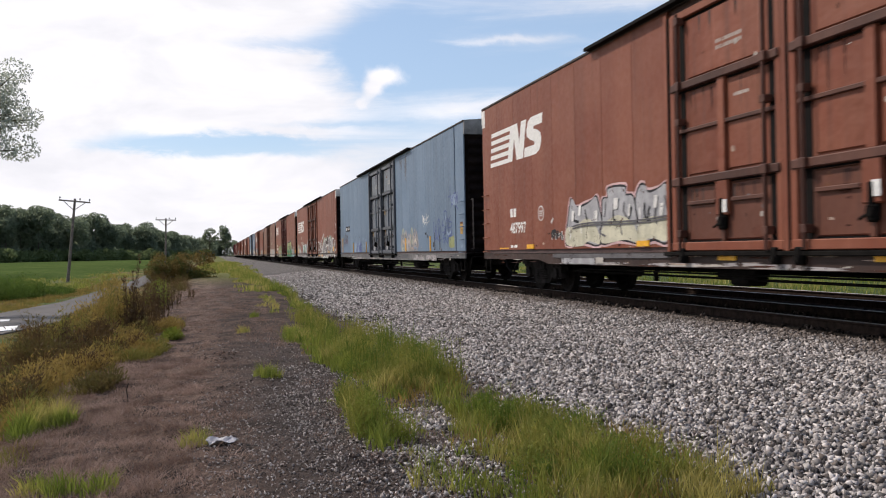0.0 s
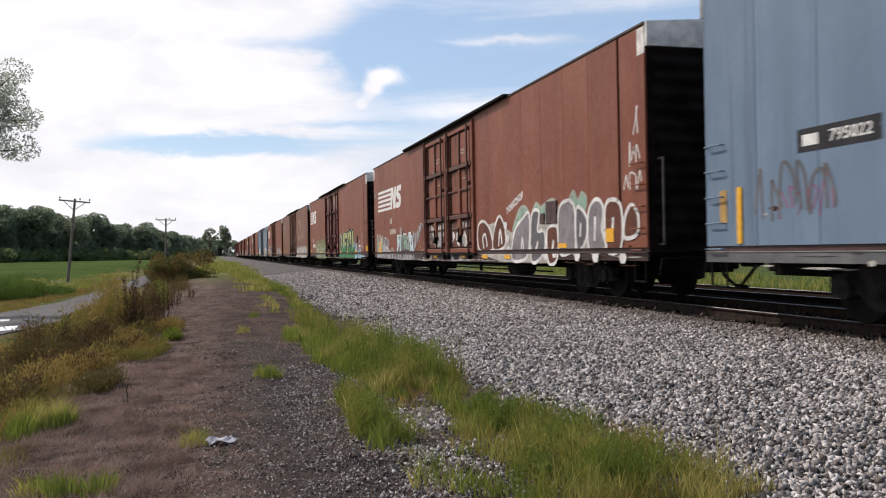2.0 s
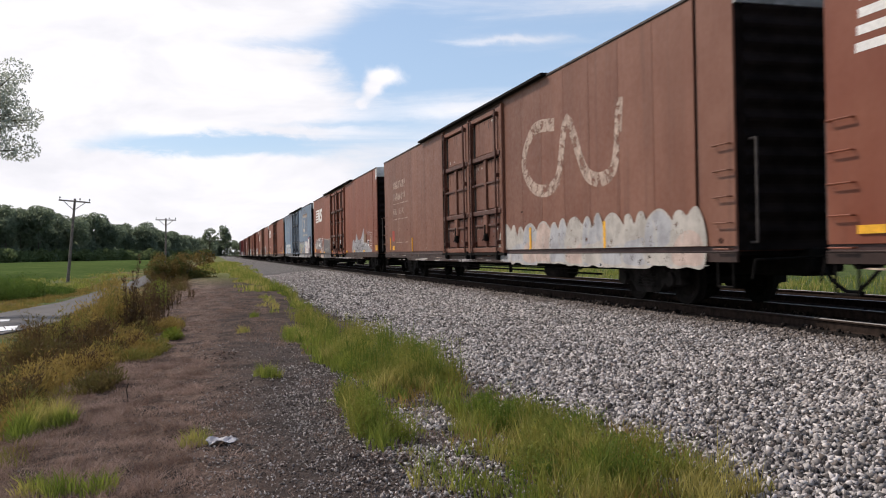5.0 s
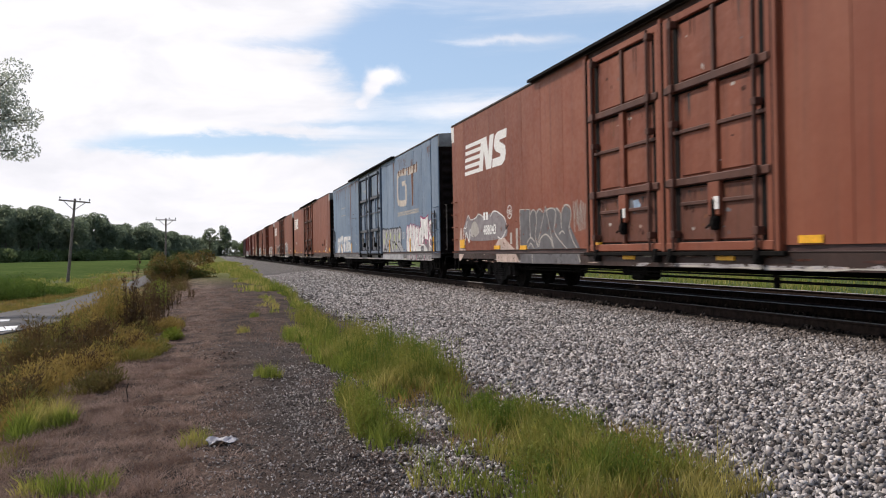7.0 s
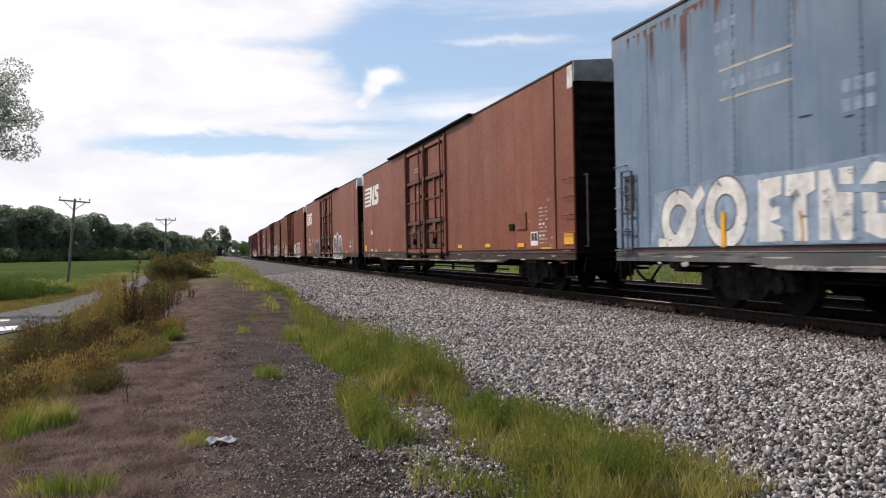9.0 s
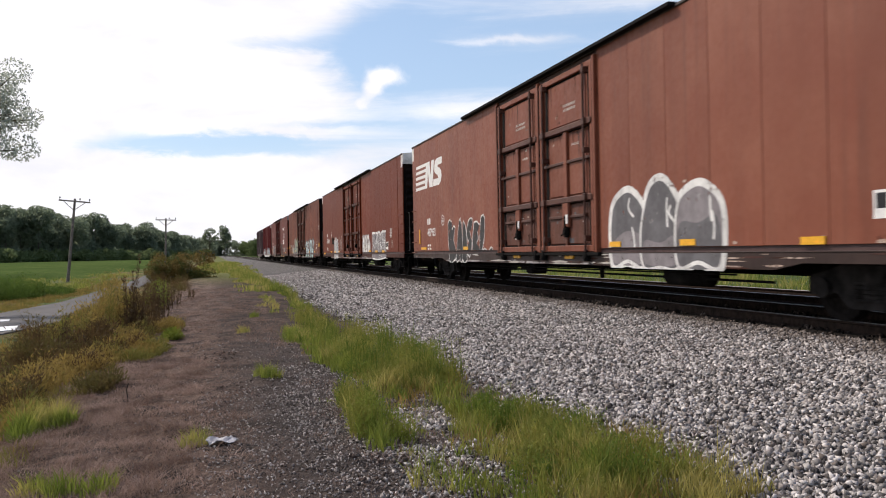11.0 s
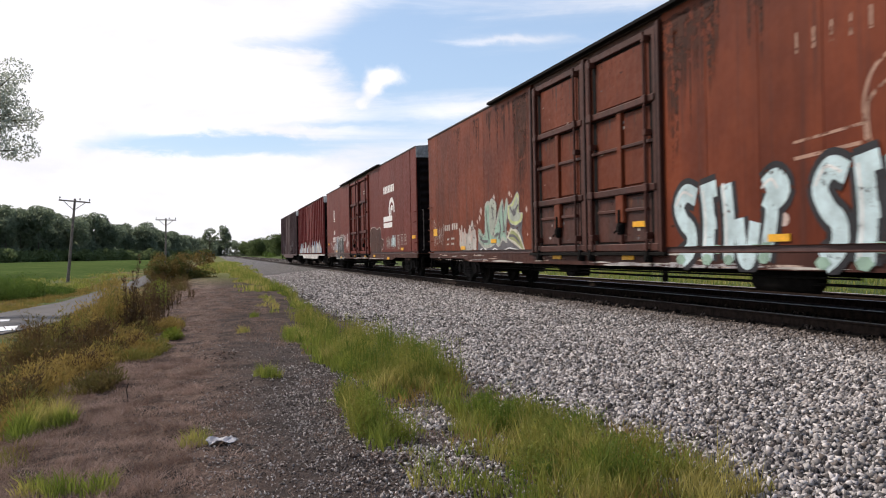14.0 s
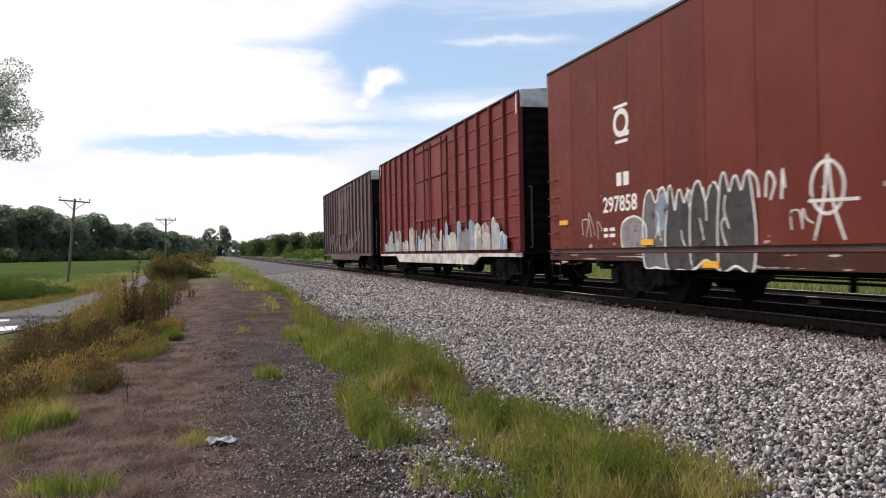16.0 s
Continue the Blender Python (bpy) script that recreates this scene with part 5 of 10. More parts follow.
def truck_mesh():
    """Two cast side frames with springs, joined by the bolster."""
    s = Shape()
    outer = [(-1.18, 0.36), (-1.18, 0.62), (-0.80, 0.70), (-0.40, 0.84), (0.40, 0.84), (0.80, 0.70), (1.18, 0.62), (1.18, 0.36), (0.66, 0.40), (0.42, 0.20), (-0.42, 0.20), (-0.66, 0.40)]
    for x in (-1, 1):
        a, b = sorted((x * 0.92, x * 1.10))
        s.prism(outer, a, b, 0)
        for y in (-0.88, 0.88):
            a, b = sorted((x * 0.90, x * 1.16))
            s.tube((a, y, 0.46), (b, y, 0.46), 0.14, 10)
        for y in (-0.24, -0.08, 0.08, 0.24):
            for k in range(5):
                s.tube((x * 1.09, y, 0.30 + 0.055 * k), (x * 1.09, y, 0.335 + 0.055 * k), 0.07, 8)
    s.bevelled(-1.14, 1.14, -0.22, 0.22, 0.52, 0.80, 0.03)
    for y in (-0.42, 0.42):
        s.bevelled(-0.9, 0.9, y - 0.05, y + 0.05, 0.34, 0.46, 0.01)
    return s.mesh("truck", CAST_SHADE)


WHEELSETS = []


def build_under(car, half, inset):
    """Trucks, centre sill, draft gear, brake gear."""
    # All running gear is coloured near black for the shade under the floor.
    part("centre_sill", stored(f"csill{half}", lambda: Shape().bevelled(-0.28, 0.28, -half, half, 0.56, 0.97, 0.02).mesh("centre_sill", GRIME_SHADE)), GRIME_SHADE, car)
    part("floor_beam", stored(f"floor{half}", lambda: Shape().box(-1.44, 1.44, -half + 0.1, half - 0.1, 0.90, 0.975).mesh("floor_beam", GRIME_SHADE)), GRIME_SHADE, car)
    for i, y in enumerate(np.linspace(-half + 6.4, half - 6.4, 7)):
        part("cross_bearer", stored("bearer", lambda: Shape().prism([(-1.46, 0.93), (1.46, 0.93), (1.46, 0.84), (0.3, 0.6), (-0.3, 0.6), (-1.46, 0.84)], -0.05, 0.05, 1).mesh("cross_bearer", GRIME_SHADE)), GRIME_SHADE, car, at=(0, float(y), 0))
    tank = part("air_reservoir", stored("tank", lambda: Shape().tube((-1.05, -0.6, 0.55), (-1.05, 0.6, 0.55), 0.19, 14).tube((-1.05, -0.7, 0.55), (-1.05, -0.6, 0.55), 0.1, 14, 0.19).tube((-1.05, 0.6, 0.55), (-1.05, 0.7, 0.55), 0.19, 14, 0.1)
                .box(-1.08, -1.02, -0.4, -0.34, 0.6, 0.95).box(-1.08, -1.02, 0.34, 0.4, 0.6, 0.95).mesh("air_reservoir", GRIME_SHADE, True)), GRIME_SHADE, car, at=(0, -half * 0.5 + 1.0, 0))
    part("brake_valve", stored("valve", lambda: Shape().bevelled(-1.25, -0.8, -0.22, 0.22, 0.42, 0.9, 0.05).tube((-1.2, -0.5, 0.62), (-1.2, 0.5, 0.62), 0.09, 10).mesh("brake_valve", GRIME_SHADE)), GRIME_SHADE, car, at=(0, half * 0.12, 0))
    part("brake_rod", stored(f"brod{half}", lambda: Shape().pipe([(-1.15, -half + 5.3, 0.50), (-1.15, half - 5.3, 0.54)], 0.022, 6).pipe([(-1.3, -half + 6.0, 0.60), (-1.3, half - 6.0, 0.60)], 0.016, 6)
         .box(-1.2, -1.12, -2.5, -2.44, 0.42, 0.9).box(-1.2, -1.12, 4.2, 4.26, 0.42, 0.9).mesh("brake_rod", GRIME_SHADE)), GRIME_SHADE, car)
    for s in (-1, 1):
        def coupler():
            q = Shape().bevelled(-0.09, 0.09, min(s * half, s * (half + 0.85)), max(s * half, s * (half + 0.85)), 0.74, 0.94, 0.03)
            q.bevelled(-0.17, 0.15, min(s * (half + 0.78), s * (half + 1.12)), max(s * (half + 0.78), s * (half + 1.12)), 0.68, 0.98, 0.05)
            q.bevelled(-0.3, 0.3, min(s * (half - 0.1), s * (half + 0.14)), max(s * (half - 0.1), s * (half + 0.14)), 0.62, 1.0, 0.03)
            return q.mesh("coupler", GRIME_SHADE)
        part("coupler", stored(f"coupler{half}{s}", coupler), GRIME_SHADE, car)
        part("uncoupling_lever", stored(f"lever{half}{s}", lambda: Shape().pipe([(-0.15, s * (half + 0.7), 0.93), (-0.4, s * (half + 0.3), 0.86), (-1.35, s * (half + 0.22), 0.84), (-1.42, s * (half + 0.24), 0.55)], 0.018, 6).mesh("uncoupling_lever", GRIME_SHADE)), GRIME_SHADE, car)
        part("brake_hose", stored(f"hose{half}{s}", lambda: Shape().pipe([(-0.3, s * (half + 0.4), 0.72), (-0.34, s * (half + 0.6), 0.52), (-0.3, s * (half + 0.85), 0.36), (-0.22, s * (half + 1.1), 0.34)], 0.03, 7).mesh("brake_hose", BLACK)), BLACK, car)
        truck = part("truck", stored("truck", truck_mesh), CAST_SHADE, car, at=(0, s * (half - inset), 0))
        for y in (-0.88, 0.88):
            w = part("wheelset", stored("wheelset", wheelset_mesh), WHEEL_SHADE, truck, at=(0, y, 0.457))
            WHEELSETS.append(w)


CARS = []
CENTRE = {}      # from the painters' zero line near a car's rear end to its middle


def car_at(zero, centre, label):
    """A new car; its zero line stands that far along the track when the clip starts, its middle lies ahead of it."""
    car = tagged(new("box_car"), label, "box car", "cars of the freight train")
    car.location = (TRACK_X, zero - centre, 0)
    CARS.append((car, zero - centre))
    CENTRE[car.name] = centre
    return car


DOORS = {"grey": "grey_door", "blue": "grey_door", "brown": "brown_door", "rusty": "rusty_door", "red": "red_door", "tan": "brown_door"}


def long_car(index, paint, label, trim=None, split_top=False, doorpaint=None, end=None, cap=CAPWHITE, patchmat=CAPWHITE, sill=None, centre=12.95, frames=None):
    car = car_at(22.67 + 28.76 * index, centre, label)
    p = PAINT[paint]
    build_body(car, HALF, PAINT["grey_trim" if paint in ("grey", "blue") else "brown_trim"])
    build_sides(car, HALF, p, 3.1, PAINT[sill or ({"grey": "dusty_grey", "blue": "dusty_grey", "brown": "dusty", "tan": "dusty", "rusty": "red_sill", "red": "red_sill", "maroon": "red_sill"}.get(paint, paint))])
    low = DOORS.get(paint, paint) if frames or not doorpaint else doorpaint
    build_doors(car, SHEETS[doorpaint or paint], PAINT[trim] if trim else p, split_top, PAINT[low], PAINT[frames or doorpaint or paint])
    build_ends(car, HALF, END_SHADE, cap, patchmat)
    build_grabs(car, HALF, p)
    build_under(car, HALF, 3.45)
    return car




# ---- the train ----
GREYCAP = plain("dull_grey_cap", (0.20, 0.20, 0.195), 0.6, 0.1, 0.35, 3)
car_a = long_car(0, "brown", "brown high-cube auto-parts box car with pale bubble graffiti", "brown_trim")
car_b = long_car(1, "grey", "blue-grey high-cube box car with faded tags", "grey_trim", cap=GREYCAP, patchmat=None, frames="grey_door")
car_c = long_car(2, "brown", "brown high-cube box car with white graffiti along its foot", "brown_trim", split_top=True, centre=13.0)
car_d = long_car(3, "brown", "brown high-cube box car with maroon doors and green graffiti", "maroon_trim", doorpaint="maroon_door")
car_e = long_car(4, "tan", "tan-brown high-cube box car with faded white lettering", "brown_trim", cap=GREYCAP, patchmat=None)
car_f = long_car(5, "brown", "brown high-cube box car with silver scrawl graffiti", "brown_trim", split_top=True)
car_g = long_car(6, "blue", "faded blue high-cube box car with rust streaks", "grey_trim", cap=GREYCAP, patchmat=None, centre=13.1, frames="blue_door")
car_h = long_car(7, "brown", "clean brown high-cube box car with yellow reflectors", "brown_trim", cap=GREYCAP, centre=13.08)
car_i = long_car(8, "brown", "brown high-cube box car with black and white graffiti", "brown_trim", centre=13.2)
car_j = long_car(9, "red", "bright red-oxide high-cube box car with grey graffiti", "red_trim", centre=13.3)
car_k = long_car(10, "rusty", "rust-streaked red high-cube box car with pale blue graffiti", "rusty_door", cap=END_SHADE, patchmat=None, centre=13.05, frames="rusty_door", doorpaint="rusty_sheet")
car_l = long_car(11, "maroon", "maroon high-cube box car with white emblem", "maroon_trim", cap=STEELGREY, patchmat=None, centre=13.0)


def short_car(rear, half, paint, label):
    """A ribbed box car with outside posts."""
    car = car_at(rear, half, label)
    p = PAINT[paint]
    build_body(car, half, p)
    n = 16
    for i in range(n):
        a, b = -half + 0.02 + i * (2 * half - 0.04) / n, -half + 0.02 + (i + 1) * (2 * half - 0.04) / n
        if -2.4 < (a + b) / 2 < 2.4:
            continue
        def sheet():
            s = Shape().box(-1.475, -1.45, a, b, 1.045, EAVE - 0.07)
            for k in range(7):
                z = 1.35 + 0.55 * k
                s.bevelled(-1.495, -1.47, a + 0.06, b - 0.06, z, z + 0.05, 0.01)
            return s.mesh("side_panel", p)
        part("side_panel", stored(f"sheet{half}{i}", sheet), p, car)
        part("side_post", stored("side_post", lambda: Shape().prism([(-1.45, -0.085), (-1.56, -0.045), (-1.56, 0.045), (-1.45, 0.085)], 1.0, EAVE - 0.05, 2).mesh("side_post", p)), p, car, at=(0, a, 0))
    part("side_post", STORE["side_post"], p, car, at=(0, half - 0.1, 0))
    part("far_side", stored(f"far{half}", lambda: Shape().box(1.455, 1.505, -half, half, 1.045, EAVE - 0.07).mesh("far_side", p)), p, car)
    sm = PAINT[paint]
    for s in (-1, 1):
        part("side_sill", stored(f"sill{half}{s}", lambda: Shape().prism(sill_outline(half, 0.62, 0.86, 3.5, 4.1), min(s * 1.47, s * 1.53), max(s * 1.47, s * 1.53), 0).mesh("side_sill", sm)), WHITEWORN if s < 0 and paint == "wine" else sm, car)
    for y in (-1.22, 1.22):
        door = part("door", stored("small_door", lambda: Shape().bevelled(-1.53, -1.46, -1.16, 1.16, 1.02, 4.95, 0.02).mesh("door", p)), p, car, at=(0, y, 0))
        for z in (3.7, 2.2, 1.15, 4.8):
            part("door_beam", stored(f"sbeam{z}", lambda: Shape().bevelled(-1.57, -1.5, -1.12, 1.12, z - 0.04, z + 0.04, 0.012).mesh("door_beam", p)), p, door)
        for yy in (-0.75, 0.75):
            part("lock_rod", stored(f"srod{yy}", lambda: Shape().tube((-1.585, yy, 1.0), (-1.585, yy, 4.95), 0.028, 8).mesh("lock_rod", p)), p, door)
        part("gear_plate", stored("sgear", lambda: Shape().bevelled(-1.60, -1.5, -0.15, 0.12, 1.5, 2.2, 0.02).mesh("gear_plate", p)), p, door)
    build_ends(car, half, END_SHADE, CAPWHITE, CAPWHITE)
    build_grabs(car, half, p)
    build_under(car, half, 2.6)
    return car


WHITEWORN = plain("worn_white_sill_paint", (0.48, 0.46, 0.43), 0.65, 0, 0.4, 2.5)
car_m = short_car(360.1, 9.38, "wine", "maroon ribbed box car with a white-painted sill")
car_n = short_car(381.3, 9.38, "plum", "dark brown ribbed box car, last of the train")


# ---- painted marks on the near sides ----
# u runs from a car's rear end to its front, z up from the rail head; both in metres.
def spray(name, col, vary=0.2, scale=3.0, wear=0.58):
    """Spray paint, worn in patches."""
    def build(N, b, pos):
        f, g = N.noise(pos, scale, 5, 0.65), N.noise(pos, 26.0, 5, 0.7)
        c = N.mix(N.ramp(f, 0.3, 0.7), tuple(x * (1 - vary) for x in col), tuple(min(1, x * (1 + vary)) for x in col))
        c = N.mix(N.ramp(g, 0.55, 0.72, 0.0, 0.45), c, tuple(x * 0.45 + 0.04 for x in col))
        runs = N.noise(N.mapping(pos, (7, 7, 0.5)), 1.0, 4)
        c = N.mix(N.ramp(runs, 0.55, 0.75, 0.0, 0.4), c, tuple(x * 0.6 for x in col))
        N.put(b.inputs["Base Color"], c)
        worn = N.noise(pos, 5.0, 8, 0.75)
        flake = N.math("MAXIMUM", N.ramp(worn, wear, wear + 0.07), N.ramp(N.noise(N.mapping(pos, (9, 9, 1.2)), 1.0, 6, 0.7), 0.66, 0.72))
        t, m = N.n("ShaderNodeBsdfTransparent"), N.n("ShaderNodeMixShader")
        N.put(m.inputs[0], flake)
        N.t.links.new(b.outputs[0], m.inputs[1]), N.t.links.new(t.outputs[0], m.inputs[2])
        out = [n for n in N.t.nodes if n.type == "OUTPUT_MATERIAL"][0]
        N.t.links.new(m.outputs[0], out.inputs[0])
    return material(name, build, 0.7, 0, 0.14)


INK = {
    "white": spray("white_spray", (0.66, 0.65, 0.62)), "dull": spray("dull_white_spray", (0.42, 0.39, 0.35)), "cream": spray("cream_spray", (0.52, 0.50, 0.38)),
    "silver": spray("silver_spray", (0.36, 0.36, 0.37)), "black": spray("black_spray", (0.03, 0.03, 0.033)), "slate": spray("slate_spray", (0.13, 0.125, 0.13)),
    "grey": spray("grey_spray", (0.22, 0.20, 0.205)), "green": spray("green_spray", (0.05, 0.21, 0.09)), "lime": spray("lime_spray", (0.42, 0.47, 0.22)),
    "mint": spray("mint_spray", (0.26, 0.38, 0.30)), "sky": spray("pale_blue_spray", (0.48, 0.60, 0.61)), "blue": spray("blue_spray", (0.10, 0.13, 0.27)),
    "haze": spray("hazy_blue_spray", (0.24, 0.31, 0.40)), "pink": spray("pink_spray", (0.56, 0.38, 0.38)), "magenta": spray("magenta_spray", (0.33, 0.06, 0.14)),
    "rust": spray("rust_stain", (0.15, 0.068, 0.038), 0.4, 2.0), "faded": spray("faded_lettering", (0.42, 0.32, 0.26), 0.3, 9, 0.5), "ochre": spray("ochre_spray", (0.45, 0.28, 0.10)),
    "umber": spray("umber_overpaint", (0.068, 0.033, 0.027), 0.25, 2.0, 0.66), "char": spray("charcoal_spray", (0.052, 0.050, 0.050)), "olive": spray("olive_spray", (0.27, 0.29, 0.14)), "brown": spray("brown_overpaint", (0.115, 0.045, 0.030)), "red": spray("red_spray", (0.36, 0.07, 0.05)), "sage": spray("sage_spray", (0.33, 0.36, 0.30)),
    "pale": spray("dusty_blue_spray", (0.27, 0.40, 0.46)), "chip": spray("tan_primer", (0.27, 0.185, 0.135), 0.3, 3.0, 0.55), "ghost": spray("ghost_lettering", (0.36, 0.22, 0.16), 0.3, 3.0, 0.52), "mist": spray("misty_overspray", (0.33, 0.31, 0.31), 0.2, 3.0, 0.5), "chalk": spray("chalky_lettering", (0.50, 0.44, 0.37), 0.2, 3.0, 0.66), "peach": spray("peach_spray", (0.46, 0.36, 0.31)), "soot": spray("soot_stain", (0.055, 0.019, 0.011), 0.4, 2.0, 0.5),
}


def curve_through(pts, steps=6, closed=False):
    """A smooth line through the points."""
    n, out = len(pts), []
    rng = range(n) if closed else range(n - 1)
    for i in rng:
        p = [Vector(pts[(i + k) % n] if closed else pts[min(max(i + k, 0), n - 1)]) for k in (-1, 0, 1, 2)]
        for s in range(steps):
            t = s / steps
            out.append(0.5 * ((2 * p[1]) + (p[2] - p[0]) * t + (2 * p[0] - 5 * p[1] + 4 * p[2] - p[3]) * t * t + (3 * p[1] - p[0] - 3 * p[2] + p[3]) * t ** 3))
    if not closed:
        out.append(Vector(pts[-1]))
    return out


def cut(poly, level, above):
    """The part of a convex outline above or below a level."""
    out = []
    for a, b in zip(poly, poly[1:] + poly[:1]):
        ina, inb = (a[1] >= level) == above, (b[1] >= level) == above
        if ina:
            out.append(a)
        if ina != inb:
            t = (level - a[1]) / (b[1] - a[1])
            out.append((a[0] + (b[0] - a[0]) * t, level))
    return out


class Painted:
    """Layers of flat paint that follow the side sheet and the sill below it."""

    def __init__(self, half=HALF, face=-1.5105, sill=-1.5185):
        self.half, self.face, self.sill = half, face, sill
        self.mats, self.v, self.f, self.m = [], [], [], []
        self.k = 0

    def tri(self, pts, mat, k):
        if mat not in self.mats:
            self.mats.append(mat)
        pts = [tuple(p) for p in pts]
        for poly, x in ((cut(pts, 1.052, True), self.face), (cut(cut(pts, 0.94, False), 0.66, True), self.sill)):
            if len(poly) >= 3:
                n = len(self.v)
                self.v += [(x - 0.0005 * k, -u, z) for u, z in poly]
                self.f.append(tuple(range(n, n + len(poly))))
                self.m.append(self.mats.index(mat))

    def poly(self, pts, mat, k=None):
        from mathutils.geometry import tessellate_polygon
        self.k += k is None
        kk = self.k if k is None else k
        p3 = [Vector((p[0], p[1], 0)) for p in pts]
        for t in tessellate_polygon([p3]):
            self.tri([(p3[i].x, p3[i].y) for i in t], mat, kk)

    def stroke(self, pts, w, mat, closed=False, smooth=5, k=None):
        self.k += k is None
        kk = self.k if k is None else k
        p = curve_through(pts, smooth, closed) if smooth else [Vector(q) for q in pts]
        n = len(p)
        left, right = [], []
        for i in range(n):
            a, b = (p[i - 1], p[(i + 1) % n]) if closed else (p[max(i - 1, 0)], p[min(i + 1, n - 1)])
            d = b - a
            d = d.normalized() if d.length > 1e-6 else Vector((1, 0))
            o = Vector((-d.y, d.x)) * w * 0.5
            left.append(p[i] + o), right.append(p[i] - o)
        for i in range(n if closed else n - 1):
            j = (i + 1) % n
            self.tri([left[i], left[j], right[j]], mat, kk)
            self.tri([left[i], right[j], right[i]], mat, kk)

    def bar(self, u0, u1, z0, z1, mat, k=None, slant=0.0):
        self.poly([(u0, z0), (u1, z0), (u1 + slant, z1), (u0 + slant, z1)], mat, k)

    def text(self, body, u, z, h, mat, offset=0.0, wide=1.0, k=None, tilt=0.0):
        """Letters from the built-in font; h is the height of a capital."""
        self.k += k is None
        kk = self.k if k is None else k
        data = bpy.data.curves.new("letters", "FONT")
        data.body, data.size, data.offset, data.resolution_u, data.fill_mode = body, h / 0.7, offset, 3, "FRONT"
        ob = bpy.data.objects.new("letters", data)
        me = ob.to_mesh()
        co = [v.co.copy() for v in me.vertices]
        c, s = math.cos(tilt), math.sin(tilt)
        me.calc_loop_triangles()
        for t in me.loop_triangles:
            self.tri([(u + (co[i].x * c - co[i].y * s) * wide, z + co[i].x * s + co[i].y * c) for i in t.vertices], mat, kk)
        ob.to_mesh_clear()
        bpy.data.objects.remove(ob)
        bpy.data.curves.remove(data)

    def done(self, name, car, label=""):
        me = bpy.data.meshes.new(name)
        me.from_pydata([(x, y + CENTRE[car.name], z) for x, y, z in self.v], [], self.f)
        for m in self.mats:
            me.materials.append(m)
        me.polygons.foreach_set("material_index", self.m)
        for p in me.polygons:
            if p.normal.x > 0:
                p.flip()
        ob = new(name, me)
        ob.parent = car
        return tagged(ob, label) if label else ob


def emblem_bars(car, u, bars=1.42, z0=3.36, block=0.955):
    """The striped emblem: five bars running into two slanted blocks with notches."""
    P = Painted()
    W = WHITE
    for i in range(5):
        z = z0 + i * 0.205
        P.bar(u + 0.03 * i, u + bars + 0.03 + 0.06 * i, z, z + 0.115, W, 1, 0.0)

    def put(pts):
        P.poly([(u + bars + a * block, z0 + h) for a, h in pts], W, 1)
    put([(0, 0), (0.38, 0), (0.54, 0.56), (0.72, 0), (1.20, 0), (1.48, 0.94), (1.10, 0.94), (0.95, 0.42), (0.80, 0.94), (0.28, 0.94)])
    put([(1.28, 0), (2.13, 0), (2.40, 0.10), (2.51, 0.30), (2.46, 0.48), (2.24, 0.58), (1.98, 0.64), (2.00, 0.70), (2.56, 0.70), (2.62, 0.94),
         (1.83, 0.94), (1.60, 0.86), (1.48, 0.66), (1.52, 0.50), (1.72, 0.40), (2.04, 0.32), (2.03, 0.24), (1.34, 0.24)])
    return P.done("emblem", car, "white striped railway emblem")


def reflectors(car, spots, w=0.46, h=0.105):
    for u, z in spots:
        xx = -1.519 if z < 0.96 else -1.512
        me = stored(f"refl{w}{h}{xx}", lambda: Shape().box(xx - 0.02, xx + 0.008, -w / 2, w / 2, -h / 2, h / 2).mesh("reflector", YELLOW))
        part("reflector", me, YELLOW, car, at=(0, CENTRE[car.name] - u, z))


def tall_reflectors(car, spots):
    for u, z in spots:
        me = stored("reflt", lambda: Shape().box(-1.532, -1.506, -0.055, 0.055, -0.27, 0.27).mesh("reflector", YELLOW))
        part("reflector", me, YELLOW, car, at=(0, CENTRE[car.name] - u, z))


def data_bars(car, u0=24.42, u1=25.0, z0=1.12, z1=2.05, mat=None, seed=0):
    """Small stencilled data, too fine to read."""
    r = random.Random(seed)
    P = Painted()
    n = 10
    for i in range(n):
        z = z1 - (z1 - z0) * i / n
        if i in (4, 7):
            P.bar(u0, u0 + 0.12, z - 0.045, z, mat or WHITE, 1), P.bar(u0 + 0.22, u0 + 0.34, z - 0.045, z, mat or WHITE, 1)
        else:
            P.bar(u0, u0 + (u1 - u0) * r.uniform(0.35, 0.6), z - 0.03, z, mat or INK["dull"], 1), P.bar(u0 + (u1 - u0) * 0.65, u0 + (u1 - u0) * r.uniform(0.75, 1.0), z - 0.03, z, mat or INK["dull"], 1)
    return tagged(P.done("stencilled_data", car), kind="stuff")


def data_panel(car, u0=23.64, z0=1.34, w=0.46, h=0.34):
    P = Painted()
    P.bar(u0, u0 + w, z0, z0 + h, WHITE)
    P.bar(u0 + 0.04, u0 + w / 2 - 0.015, z0 + 0.12, z0 + h - 0.035, INK["black"], 2)
    P.bar(u0 + w / 2 + 0.015, u0 + w - 0.04, z0 + 0.12, z0 + h - 0.035, INK["black"], 2)
    return P.done("data_panel", car, "small black and white stencil panel")


def route_board(car, u0, u1, z0, z1, mat):
    part("route_board", Shape().bevelled(-1.545, -1.505, CENTRE[car.name] - u1, CENTRE[car.name] - u0, z0, z1, 0.01), mat, car, "small steel route board")


